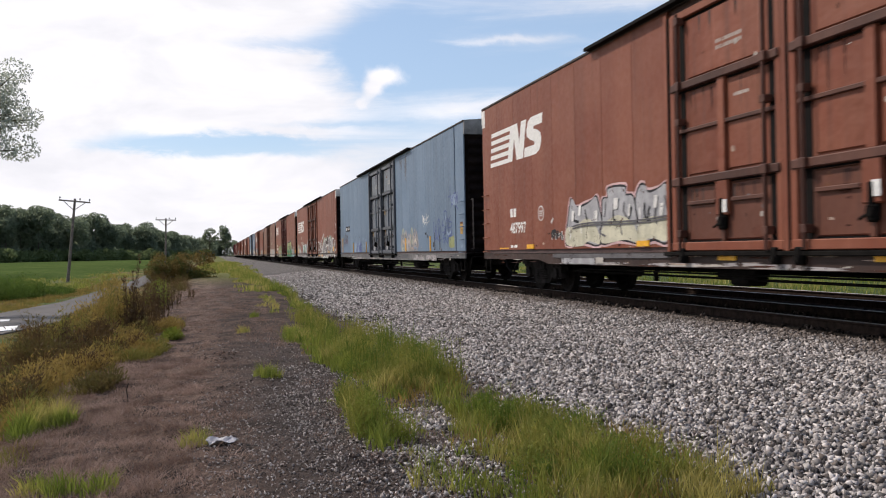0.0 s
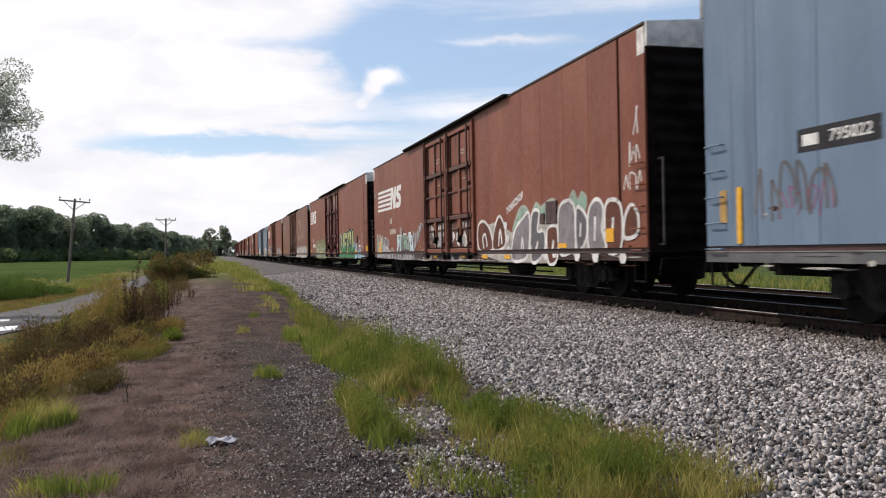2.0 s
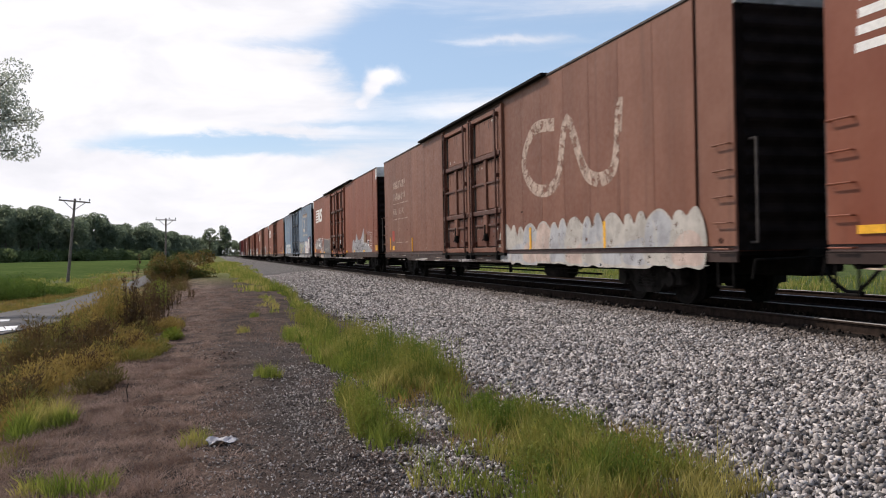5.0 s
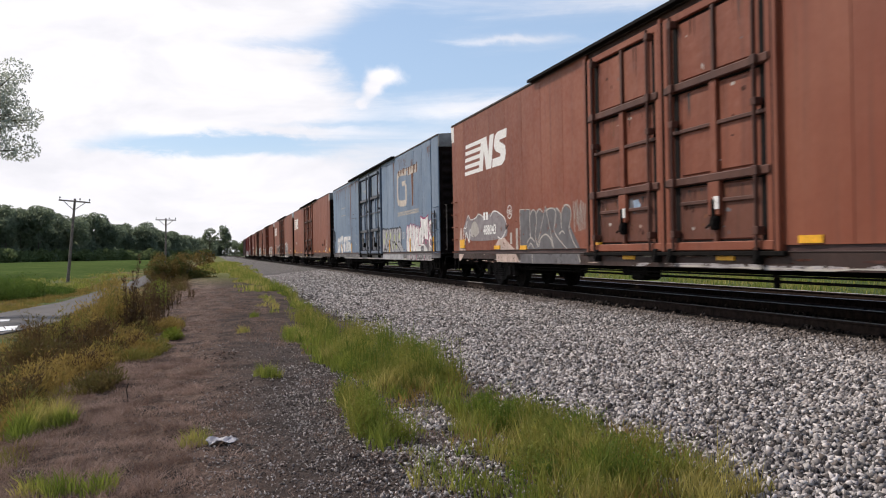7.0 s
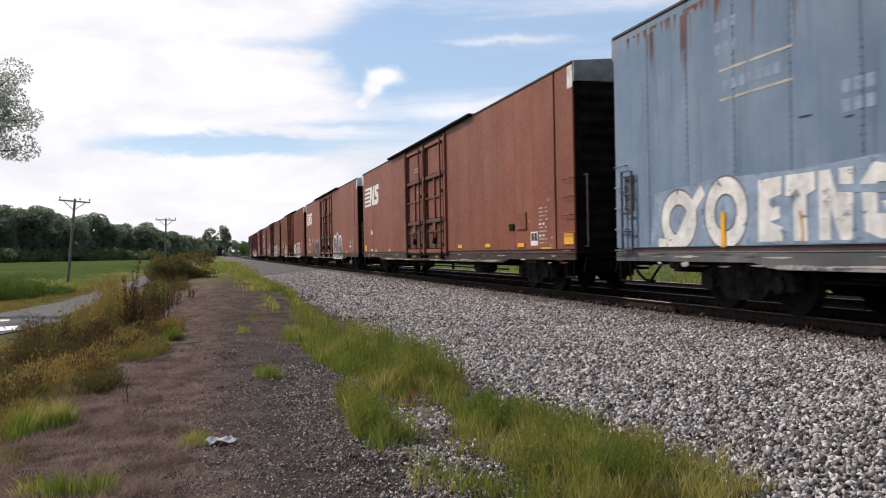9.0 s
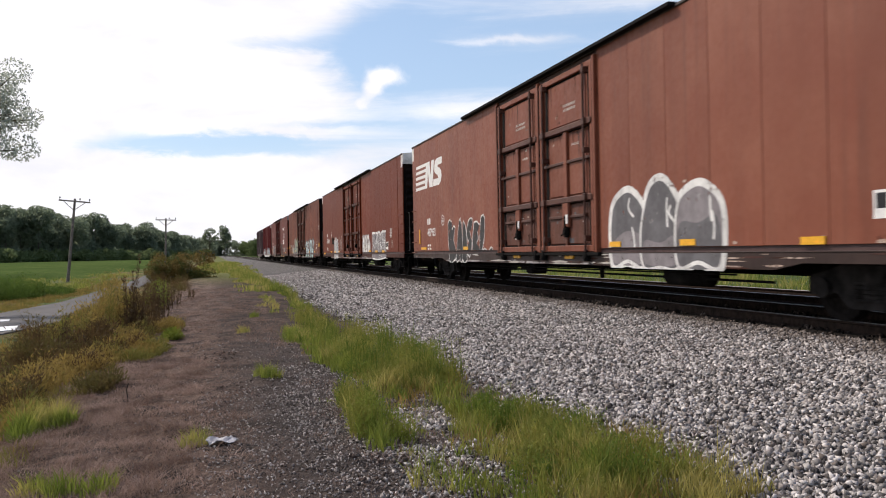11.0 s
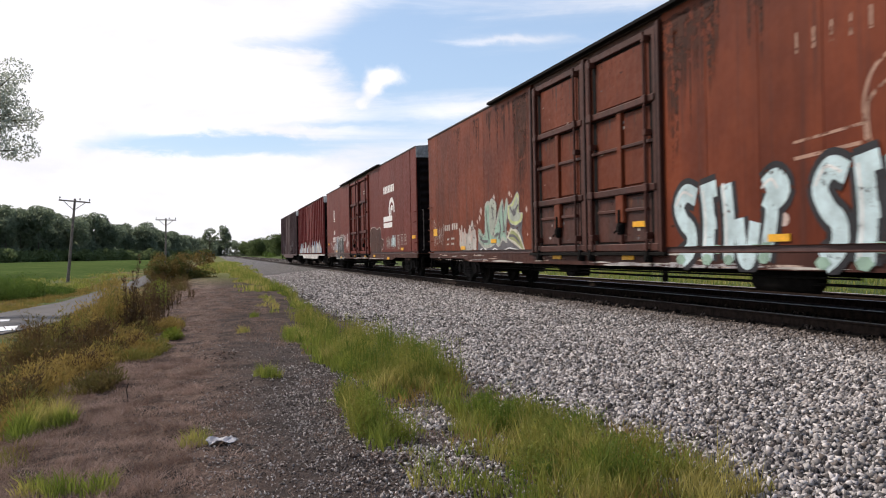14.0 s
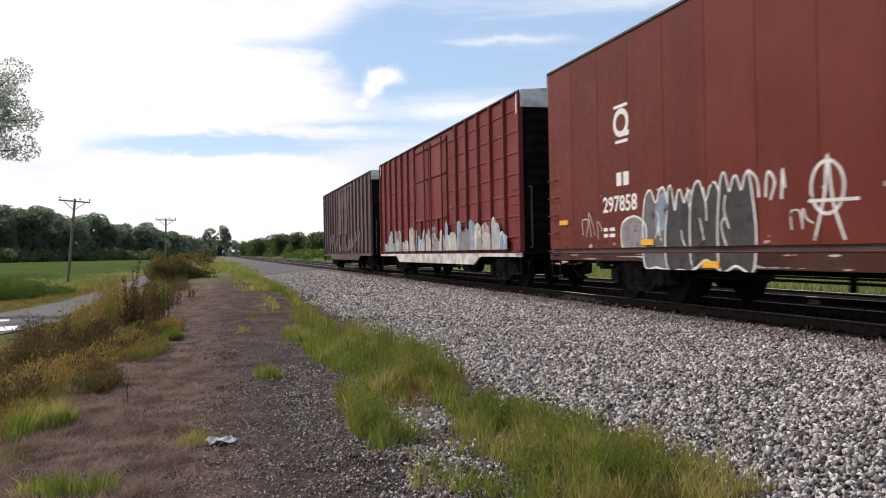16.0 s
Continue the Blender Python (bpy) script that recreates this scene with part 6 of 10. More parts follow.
def round_mark(car, u, z, r=0.17):
    P = Painted()
    P.stroke([(u + r * math.cos(a * math.pi / 5), z + r * math.sin(a * math.pi / 5)) for a in range(10)], 0.028, WHITE, True)
    for dz in (-0.05, 0.0, 0.05):
        P.bar(u - 0.10, u + 0.10, z + dz - 0.012, z + dz + 0.012, WHITE)
    return P.done("round_mark", car)


def number(car, digits, u, z, h=0.27, wide=1.0, mark=True, small=True, layer=0):
    P = Painted()
    P.k = layer
    P.text(digits, u, z, h, WHITE, 0.008, wide)
    if mark:
        P.bar(u + 0.02, u + 0.2, z + 0.42, z + 0.64, WHITE), P.bar(u + 0.27, u + 0.46, z + 0.42, z + 0.64, WHITE)
    if small:
        for i in range(2):
            P.bar(u + 0.02, u + 0.2, z - 0.38 - 0.12 * i, z - 0.31 - 0.12 * i, WHITE, 1), P.bar(u + 0.28, u + 0.5, z - 0.38 - 0.12 * i, z - 0.31 - 0.12 * i, WHITE, 1)
    return P.done("car_number", car, "white stencilled car number")


def letter_blob(u0, u1, z0, z1, r, bumps, foot=0.0):
    """A fat rounded letter form with finger-like tops."""
    w, h = u1 - u0, z1 - z0
    pts = [(u0 + w * 0.06, z0 + foot), (u0 - w * 0.04, z0 + h * 0.35), (u0 + w * r.uniform(0, 0.1), z0 + h * 0.72)]
    for i in range(bumps):
        a, b = u0 + w * i / bumps, u0 + w * (i + 1) / bumps
        top = z1 - h * r.uniform(0, 0.12)
        pts += [(a + (b - a) * 0.28, top - h * 0.03), (a + (b - a) * 0.62, top)]
        if i < bumps - 1:
            pts.append((b, z1 - h * r.uniform(0.18, 0.32)))
    pts += [(u1 - w * 0.02, z0 + h * 0.7), (u1 + w * 0.05, z0 + h * 0.35), (u1 - w * 0.05, z0)]
    pts.append(((u0 + u1) / 2, z0 + h * r.uniform(-0.02, 0.1)))
    return pts


def grow(pts, d):
    c = Vector((sum(p[0] for p in pts) / len(pts), sum(p[1] for p in pts) / len(pts)))
    out = []
    for p in pts:
        q = Vector(p)
        n = (q - c).normalized()
        out.append(q + n * d)
    return out


def throw_up(car, u0, u1, z0, z1, letters, fills, line, halo, seed, label, w=0.05, bumps=(1, 2, 3), slope=0.0, inner=True, top=0.12):
    """Fat letter forms side by side, each with a fill, an outline and inner strokes."""
    r = random.Random(seed)
    P = Painted()
    shapes = []
    for i in range(letters):
        a, b = u0 + (u1 - u0) * i / letters, u0 + (u1 - u0) * (i + 1) / letters
        h = (z1 - z0) * r.uniform(1 - top, 1.0) + slope * (a - u0)
        shapes.append((letter_blob(a - 0.05, b + 0.05, z0 + r.uniform(-0.05, 0.05), z0 + h, r, r.choice(bumps)), a, b, h))
    if halo:
        for s, *_ in shapes:
            P.poly(curve_through(grow(s, 0.10), 5, True), INK[halo])
    for s, a, b, h in shapes:
        loop = curve_through(s, 5, True)
        P.poly(loop, INK[r.choice(fills)])
        if len(fills) > 1:
            zz = z0 + h * r.uniform(0.3, 0.55)
            band = [(a + 0.03, z0 + 0.04), (b - 0.03, z0 + 0.04), (b - 0.05, zz), ((a + b) / 2, zz + r.uniform(-0.15, 0.15)), (a + 0.05, zz - 0.08)]
            P.poly(curve_through(band, 4, True), INK[r.choice(fills)])
        P.stroke(s, w, INK[line], True)
        if inner:
            for _ in range(2):
                uu, zz = r.uniform(a + 0.1, b - 0.1), z0 + h * r.uniform(0.3, 0.75)
                P.stroke([(uu, zz + r.uniform(0.1, 0.3)), (uu + r.uniform(-0.1, 0.1), zz), (uu + r.uniform(-0.06, 0.16), zz - r.uniform(0.1, 0.35))], w * 0.8, INK[line])
    return P.done("graffiti", car, label)


def spiked(car, u0, u1, z0, z1, letters, top, foot, line, back, seed, label, rise=0.0, w=0.045):
    """Sharp leaning letter forms that fade from one colour to another towards the foot."""
    r = random.Random(seed)
    P = Painted()
    rim = [(u0 - 0.15, z0)]
    for i in range(letters * 2 + 1):
        f = i / (letters * 2)
        rim.append((u0 + (u1 - u0) * f, z1 + rise * f + (0.12 if i % 2 else -0.12) + r.uniform(-0.08, 0.08)))
    rim.append((u1 + 0.2, z0))
    P.poly(curve_through(rim, 3, True), INK[back])
    step = (u1 - u0) / letters
    for i in range(letters):
        a, h = u0 + step * i, z1 + rise * i / letters - r.uniform(0.02, 0.15)
        lean, m = step * r.uniform(0.15, 0.35), z0 + (z1 - z0) * r.uniform(0.42, 0.6)
        kind = r.choice((0, 1, 2))
        s = [(a, z0 + 0.03), (a + step * 0.30, z0), (a + step * 0.36 + lean * 0.3, m - 0.12), (a + step * 0.58 + lean * 0.3, m - 0.1), (a + step * 0.62, z0), (a + step * 0.95, z0 + 0.04),
             (a + step * 0.92 + lean, h), (a + step * 0.6 + lean, h + 0.04), (a + step * 0.55 + lean * 0.8, m + 0.18), (a + step * 0.42 + lean * 0.8, m + 0.16), (a + step * 0.38 + lean, h - 0.03), (a + step * 0.1 + lean, h + 0.02)]
        if kind == 1:
            s = [(a, z0), (a + step * 0.9, z0 + 0.03), (a + step * 0.95, z0 + 0.3), (a + step * 0.45, z0 + 0.34), (a + step * 0.5 + lean, m), (a + step * 0.9 + lean, m + 0.05), (a + step * 0.85 + lean, h), (a + step * 0.05 + lean, h - 0.05)]
        P.poly(s, INK[top])
        low = [(u, min(z, m - 0.05 + 0.12 * math.sin(u * 3))) for u, z in s]
        P.poly(low, INK[foot])
        P.stroke(s, w, INK[line], True, 0)
        P.stroke([(a + step * 0.2, z0 + 0.2), (a + step * 0.28, m), (a + step * 0.35 + lean * 0.6, h - 0.15)], w * 0.7, INK["white"])
    return P.done("graffiti", car, label)


def wild(car, u0, u1, z0, z1, fills, line, seed, label, shards=14, w=0.035):
    """Interlocked arrows and hooks."""
    r = random.Random(seed)
    P = Painted()
    base = [(u0, z0 + 0.1)] + [(u0 + (u1 - u0) * (i + 0.5) / 7, z1 - (z1 - z0) * r.uniform(0.0, 0.5)) for i in range(7)] + [(u1, z0 + 0.15), ((u0 + u1) / 2, z0 - 0.02)]
    P.poly(curve_through(base, 3, True), INK[fills[0]])
    for i in range(shards):
        u, z = u0 + (u1 - u0) * r.uniform(0.06, 0.94), z0 + (z1 - z0) * r.uniform(0.15, 0.65)
        d, q = r.uniform(0.15, 0.42), r.uniform(-0.4, 0.4)
        s = [(u, z - d * 0.8), (u + d * 0.45, z - d * 0.3), (u + d * 0.4 + q * 0.3, z + d * 0.9), (u + q * 0.4, z + d * 0.4), (u - d * 0.5, z + d * 0.6), (u - d * 0.3, z - d * 0.2)]
        P.poly(curve_through(s, 3, True), INK[r.choice(fills)])
        P.stroke(s, w, INK[line], True, 3)
    for _ in range(5):
        u, z = u0 + (u1 - u0) * r.uniform(0.05, 0.9), z0 + (z1 - z0) * r.uniform(0.2, 0.8)
        P.stroke([(u, z), (u + 0.25, z + r.uniform(-0.2, 0.25)), (u + 0.55, z + r.uniform(-0.3, 0.1))], w, INK[line])
    return P.done("graffiti", car, label)


def tag(car, u0, u1, z0, z1, ink, seed, n=6, w=0.022):
    """A quick scrawl of loops."""
    r = random.Random(seed)
    P = Painted()
    for i in range(n):
        a = u0 + (u1 - u0) * i / n
        d = (u1 - u0) / n
        P.stroke([(a + d * r.uniform(-0.2, 0.5), z0 + (z1 - z0) * r.uniform(0, 0.25)), (a + d * r.uniform(0, 0.6), z0 + (z1 - z0) * r.uniform(0.6, 1)),
                  (a + d * r.uniform(0.4, 1.0), z0 + (z1 - z0) * r.uniform(0.3, 0.9)), (a + d * r.uniform(0.5, 1.2), z0 + (z1 - z0) * r.uniform(0, 0.4))], w, INK[ink])
    return tagged(P.done("graffiti_tag", car), kind="stuff")


def door_graffiti(car, seed, inks, count=9, sill=True):
    """Blotches of spray paint over the feet of both doors and the sill under them."""
    r = random.Random(seed)
    for mid in (CENTRE[car.name] - 1.515, CENTRE[car.name] + 1.515):
        P = Painted(HALF, -1.505, -1.5185)
        for _ in range(count):
            u, z = mid + r.uniform(-0.85, 0.85), r.uniform(1.2, 1.95)
            a, b = (r.uniform(0.12, 0.38), r.uniform(0.1, 0.34)) if count > 5 else (r.uniform(0.08, 0.22), r.uniform(0.08, 0.2))
            s = [(min(max(u + a * r.uniform(0.5, 1.2) * math.cos(t), mid - 0.98), mid + 0.98), min(max(z + b * r.uniform(0.5, 1.2) * math.sin(t), 1.17), 2.0)) for t in (0, 0.8, 1.6, 2.4, 3.2, 4.0, 4.8, 5.6)]
            P.poly(s, INK[r.choice(inks)])
        P.done("graffiti", car, "blotchy pale spray paint across the door foot")
        Q = Painted(HALF, -1.481, -1.5185)
        for u in ((mid - 1.12, mid + 1.14) if sill else ()):
            Q.poly([(u - 0.10, 1.2), (u + 0.10, 1.16), (u + 0.12, 1.9), (u - 0.06, 2.04)], INK[r.choice(inks)])
        if sill:
            for _ in range(2):
                u, d = mid + r.uniform(-1.1, 1.1), r.uniform(0.15, 0.3)
                Q.poly([(u + d * math.cos(t), 0.82 + 0.09 * math.sin(t)) for t in (0, 0.9, 1.8, 2.7, 3.6, 4.5, 5.4)], INK[r.choice(inks)])
        if sill:
            tagged(Q.done("graffiti_tag", car), kind="stuff")


def stains(car, spots, seed, ink="rust", wide=1.0):
    """Runs of rust or soot down the sheets."""
    r = random.Random(seed)
    P = Painted()
    for u, z, w, length in spots:
        for _ in range(max(5, int(w * 22))):
            d, wd, top = r.gauss(0, w * 0.33), r.uniform(0.012, 0.05) * wide, z - r.uniform(0, 0.05)
            fall = length * r.uniform(0.25, 1.0) * max(0.25, 1 - abs(d) / w)
            a = u + d
            P.poly([(a - wd, top), (a + wd, top), (a + wd * 0.7, top - fall * 0.6), (a + r.uniform(-0.01, 0.01), top - fall), (a - wd * 0.7, top - fall * 0.5)], INK[ink], r.uniform(0, 0.6))
    P.k = 1
    return tagged(P.done("stains", car), kind="stuff")


def scuffs(car, seed, ink="dull", count=14, half=HALF, u0=0.3, u1=26.2):
    """Chips and scratches low on the sheets and the sill."""
    r = random.Random(seed)
    P = Painted(half)
    for _ in range(count):
        u, z, d = r.uniform(u0, u1), r.choice((r.uniform(1.1, 2.2), r.uniform(0.7, 0.93), r.uniform(1.06, 1.2))), r.uniform(0.03, 0.12)
        if 10.0 < u < 16.4 and half == HALF:
            continue
        P.poly([(u + d * r.uniform(0.4, 1.2) * math.cos(a), z + 0.5 * d * r.uniform(0.3, 1.1) * math.sin(a)) for a in (0, 0.9, 1.8, 2.9, 4.0, 5.2)], INK[ink], 0)
    return tagged(P.done("scuffs", car), kind="stuff")


def grey_letters(car):
    """White-rimmed grey letters with mint clouds above them."""
    P = Painted()
    for q in (((19.3, 1.55), (19.8, 2.05), (20.2, 2.14), (20.5, 2.0), (20.3, 1.7)), ((20.75, 1.9), (21.0, 2.17), (21.3, 2.05), (21.5, 2.1), (22.0, 2.2), (22.3, 2.1), (22.2, 1.8)), ((22.8, 1.95), (23.2, 2.3), (23.42, 2.1), (23.65, 2.24), (23.9, 2.1), (23.7, 1.8))):
        P.poly(curve_through(q, 4, True), INK["mint"]), P.stroke(q[:-1], 0.07, INK["sage"])
    P.poly([(16.3, 0.96), (16.25, 1.5), (17.0, 1.75), (18.3, 1.85), (19.2, 1.5), (20.4, 1.7), (22.4, 1.85), (24.2, 1.7), (25.4, 1.6), (25.4, 1.0), (22.4, 1.0), (21.9, 0.72), (18.5, 0.72)], INK["dull"])
    forms = (((16.45, 1.05), (16.32, 1.7), (16.8, 1.9), (17.35, 1.7), (17.6, 1.4), (17.65, 1.05)), ((17.75, 1.05), (17.75, 1.5), (18.25, 1.98), (18.7, 1.65), (18.7, 1.15)),
             ((19.25, 0.8), (19.45, 1.5), (20.1, 1.85), (20.55, 1.93), (20.5, 1.1), (20.2, 0.8)), ((20.65, 0.8), (20.7, 1.88), (21.2, 1.96), (21.1, 1.5), (21.5, 1.48), (21.55, 1.1), (21.2, 0.8)),
             ((21.75, 0.75), (21.7, 1.5), (22.3, 1.55), (22.35, 1.1), (22.2, 0.75)), ((22.42, 0.98), (22.42, 1.97), (23.22, 2.02), (23.28, 1.02), (23.1, 0.98)), ((23.35, 1.05), (23.35, 1.9), (23.75, 1.82), (23.95, 1.5), (23.7, 1.1)),
             ((24.0, 1.0), (23.95, 1.75), (24.3, 2.05), (24.65, 1.9), (24.6, 1.4), (24.75, 1.05)), ((24.8, 1.02), (24.75, 1.85), (25.1, 2.0), (25.45, 1.8), (25.4, 1.05)), ((25.55, 1.25), (25.6, 1.65), (25.85, 1.85), (26.1, 1.65), (26.05, 1.3)))
    inks = ("brown", "brown", "grey", "slate", "brown", "grey", "slate", "grey", "brown", "brown")
    for k, f in enumerate(forms):
        loop = curve_through(f, 3, True)
        P.poly(loop, INK[inks[k]]), P.stroke(f, 0.085, INK["white"], True, 4)
    for f in (((19.95, 0.95), (20.05, 1.35), (20.15, 0.95)), ((16.9, 1.1), (16.8, 1.4), (17.05, 1.5), (17.2, 1.15)), ((18.2, 1.15), (18.35, 1.6), (18.5, 1.2)), ((24.25, 1.2), (24.3, 1.7)), ((25.05, 1.2), (25.1, 1.65)), ((23.55, 1.3), (23.6, 1.6)), ((20.95, 1.0), (21.15, 1.25)), ((22.0, 1.0), (22.1, 1.25))):
        P.stroke(f, 0.09, INK["white"])
    for u, z in ((18.8, 1.7), (18.95, 1.35), (19.0, 1.05), (21.6, 0.9), (22.15, 0.95), (23.4, 0.88), (24.3, 0.86), (25.5, 0.85)):
        P.poly([(u + 0.16 * math.cos(a), z + 0.12 * math.sin(a)) for a in (0.2, 1.1, 2.3, 3.0, 4.2, 5.3)], INK["white"])
    P.done("graffiti", car, "grey and brown graffiti letters with a thick white rim")
    tag(car, 25.5, 26.3, 2.1, 2.5, "white", 61, 3, 0.035), tag(car, 25.7, 26.2, 2.55, 3.1, "white", 62, 3, 0.035), tag(car, 25.9, 26.3, 3.1, 3.75, "white", 63, 1, 0.03)


def green_letters(car):
    """Tall leaning letters, lime above and green below, with a black shadow and a pale blue cloud."""
    P = Painted()
    rim = [(16.2, 0.72), (16.4, 1.7), (17.1, 2.15), (18.3, 2.2), (19.5, 2.28), (20.5, 2.38), (21.1, 2.3), (21.5, 2.4), (21.9, 2.28), (21.95, 1.75), (22.15, 1.4), (22.45, 0.95), (22.2, 0.72)]
    for q in ([(16.3, 1.6), (16.5, 1.95), (16.7, 2.2), (16.9, 2.26), (16.9, 2.0)], [(18.0, 2.15), (18.2, 2.27), (18.5, 2.26), (18.7, 2.15)], [(19.5, 2.2), (19.9, 2.36), (20.15, 2.34), (20.3, 2.2)], [(21.0, 2.2), (21.14, 2.36), (21.45, 2.34), (21.4, 2.1)], [(21.9, 2.2), (22.0, 1.85), (22.2, 1.6), (22.5, 1.0), (21.9, 1.2)]):
        P.poly(curve_through(q, 3, True), INK["pale"])
    P.poly(rim, INK["char"])
    P.poly([(16.25, 0.76), (16.4, 1.15), (17.8, 1.3), (19.4, 1.2), (20.9, 1.35), (22.3, 1.1), (22.3, 0.76)], INK["green"])
    slabs = (((17.06, 2.14), (17.43, 2.11), (17.24, 1.08), (16.62, 1.08)), ((17.87, 2.21), (18.28, 2.18), (18.1, 1.07), (17.54, 1.08)), ((18.4, 2.24), (19.55, 2.2), (19.4, 1.88), (18.65, 1.88), (18.6, 1.68), (19.1, 1.67), (18.87, 1.07), (18.3, 1.07)),
             ((19.8, 2.26), (20.42, 2.21), (20.26, 1.83), (19.95, 1.8), (20.02, 1.1), (19.47, 1.1)), ((20.5, 2.34), (21.1, 2.28), (21.13, 1.72), (21.0, 1.1), (20.44, 1.1)), ((21.5, 2.31), (21.84, 2.28), (21.9, 1.73), (22.35, 1.03), (21.2, 1.04)))
    for k, q in enumerate(slabs):
        P.poly(q, INK["lime"])
        P.poly([(u, min(z, 1.52 + 0.07 * math.sin(5 * u))) for u, z in q], INK["mint" if k % 2 else "green"])
        P.poly([(u, min(z, 1.34 + 0.05 * math.sin(7 * u))) for u, z in q], INK["green"])
        P.stroke(q, 0.045, INK["black"], True, 0)
    P.poly([(20.7, 1.3), (20.75, 1.75), (20.9, 1.8), (20.95, 1.35)], INK["char"]), P.poly([(21.46, 1.12), (22.04, 1.13), (21.95, 0.89), (21.62, 0.89)], INK["umber"])
    for q in ([(20.2, 2.3), (20.4, 2.46), (20.7, 2.47), (21.1, 2.36), (21.1, 2.26)], [(21.42, 1.9), (21.46, 2.42), (21.86, 2.38), (21.84, 2.28), (21.56, 2.28)]):
        P.poly(q, INK["char"])
    r = random.Random(44)
    for _ in range(34):
        u, z, d, h = r.uniform(16.4, 22.2), r.uniform(0.72, 0.9), r.uniform(0.05, 0.35), r.uniform(0.01, 0.05)
        P.poly([(u - d, z), (u - d * 0.3, z + h), (u + d * 0.6, z + h * 0.6), (u + d, z - h * 0.4), (u, z - h)], INK[r.choice(("mint", "char", "mist", "char", "umber"))], r.uniform(1, 2))
    P.done("graffiti", car, "lime and green block letters with black shadows")


def silver_letters(car):
    """Silver bubble letters run together, with black outlines and yellow dabs."""
    P = Painted()
    rim = [(16.25, 0.98), (16.27, 2.09), (16.8, 2.07), (17.1, 2.1), (17.3, 2.0), (17.5, 2.1), (17.7, 2.0), (17.8, 2.06), (18.0, 2.02), (18.22, 2.1), (18.45, 2.03), (18.63, 2.1), (18.85, 2.03), (19.17, 2.1), (19.4, 2.02), (19.6, 2.08), (19.85, 2.03), (20.1, 2.1), (20.4, 1.96), (20.4, 1.65), (20.3, 1.45), (20.6, 1.2), (20.7, 0.98)]
    P.poly(rim, INK["silver"])
    P.poly([(16.3, 0.72), (20.7, 0.72), (20.7, 0.93), (16.3, 0.93)], INK["silver"])
    for u, z in ((16.6, 1.5), (17.15, 1.8), (18.05, 1.75), (18.6, 1.3), (18.95, 1.65), (19.35, 1.3), (19.9, 1.7), (17.8, 1.1)):
        P.poly([(u + 0.13 * math.cos(a), z + 0.17 * math.sin(a)) for a in (0.3, 1.2, 2.0, 3.1, 4.0, 5.2)], INK["lime"])
    lines = (((16.27, 2.09), (16.81, 2.07), (16.8, 1.31)), ((16.87, 2.06), (17.1, 2.1), (17.28, 1.99)), ((17.28, 2.05), (17.5, 2.1), (17.7, 1.98), (17.22, 1.61), (17.38, 1.24), (17.67, 0.89)), ((17.51, 1.27), (17.81, 1.41), (18.16, 1.27), (18.3, 0.94)),
             ((17.95, 2.01), (18.22, 2.09), (18.48, 1.92), (18.39, 1.6), (18.57, 1.4), (18.91, 0.98)), ((18.45, 2.05), (18.63, 2.1), (18.8, 2.01), (18.86, 1.57)), ((18.9, 2.03), (19.17, 2.09), (19.45, 1.93), (19.38, 1.54), (19.22, 1.42)), ((18.57, 1.35), (18.89, 1.5), (19.18, 1.33)),
             ((19.39, 2.01), (19.58, 2.07), (19.81, 1.93), (19.85, 1.51)), ((19.87, 2.03), (20.1, 2.1), (20.38, 1.96), (20.4, 1.68), (20.29, 1.45), (20.55, 1.2)), ((19.65, 1.42), (19.88, 1.49), (20.08, 1.42)), ((19.18, 1.38), (19.56, 1.32), (20.33, 0.95)), ((16.6, 1.02), (16.85, 1.34), (17.29, 1.07)), ((16.75, 1.05), (16.88, 1.2), (17.1, 1.08)))
    for f in lines:
        P.stroke(f, 0.055, INK["black"])
    P.stroke([(17.43, 1.27), (17.8, 2.05), (18.27, 1.06)], 0.055, INK["black"], False, 0)
    for u in (18.05, 18.95, 19.7, 20.3):
        P.stroke([(u, 0.92), (u + 0.02, 0.74)], 0.03, INK["slate"], False, 0)
    P.done("graffiti", car, "silver bubble letters with black outlines")


def ghost_letters(car):
    """Old letters scrubbed to a pale haze, with coral edges."""
    P = Painted()
    P.poly(curve_through([(17.15, 1.06), (17.2, 1.7), (17.7, 1.85), (18.5, 1.6), (19.2, 1.75), (19.9, 1.8), (19.95, 1.06)], 3, True), INK["mist"])
    arches = ((17.2, 17.75, 1.95), (17.8, 18.2, 1.86), (18.25, 18.8, 1.72), (18.85, 19.3, 1.95), (19.35, 19.95, 1.88))
    for k, (a, b, z) in enumerate(arches):
        P.stroke([(a + 0.04, 1.06), (a, 1.5), (a + 0.1, z - 0.1), ((a + b) / 2, z), (b - 0.08, z - 0.16), (b - 0.02, 1.45), (b, 1.06)], 0.13, INK[("sage", "mist", "silver", "sage", "mist")[k]])
        P.stroke([(a - 0.06, 1.06), (a - 0.08, 1.5), (a - 0.02, z - 0.2)], 0.05, INK["peach"])
        P.stroke([(a + 0.15, 1.4), ((a + b) / 2, 1.5), (b - 0.1, 1.36)], 0.11, INK[("peach", "chalk", "peach", "sage", "chalk")[k]])
        P.stroke([(a + 0.1, 1.16), ((a + b) / 2, 1.2), (b - 0.05, 1.12)], 0.08, INK[("sage", "peach", "mist", "peach", "haze")[k]])
    return P.done("graffiti", car, "ghostly pale letters with coral edges")


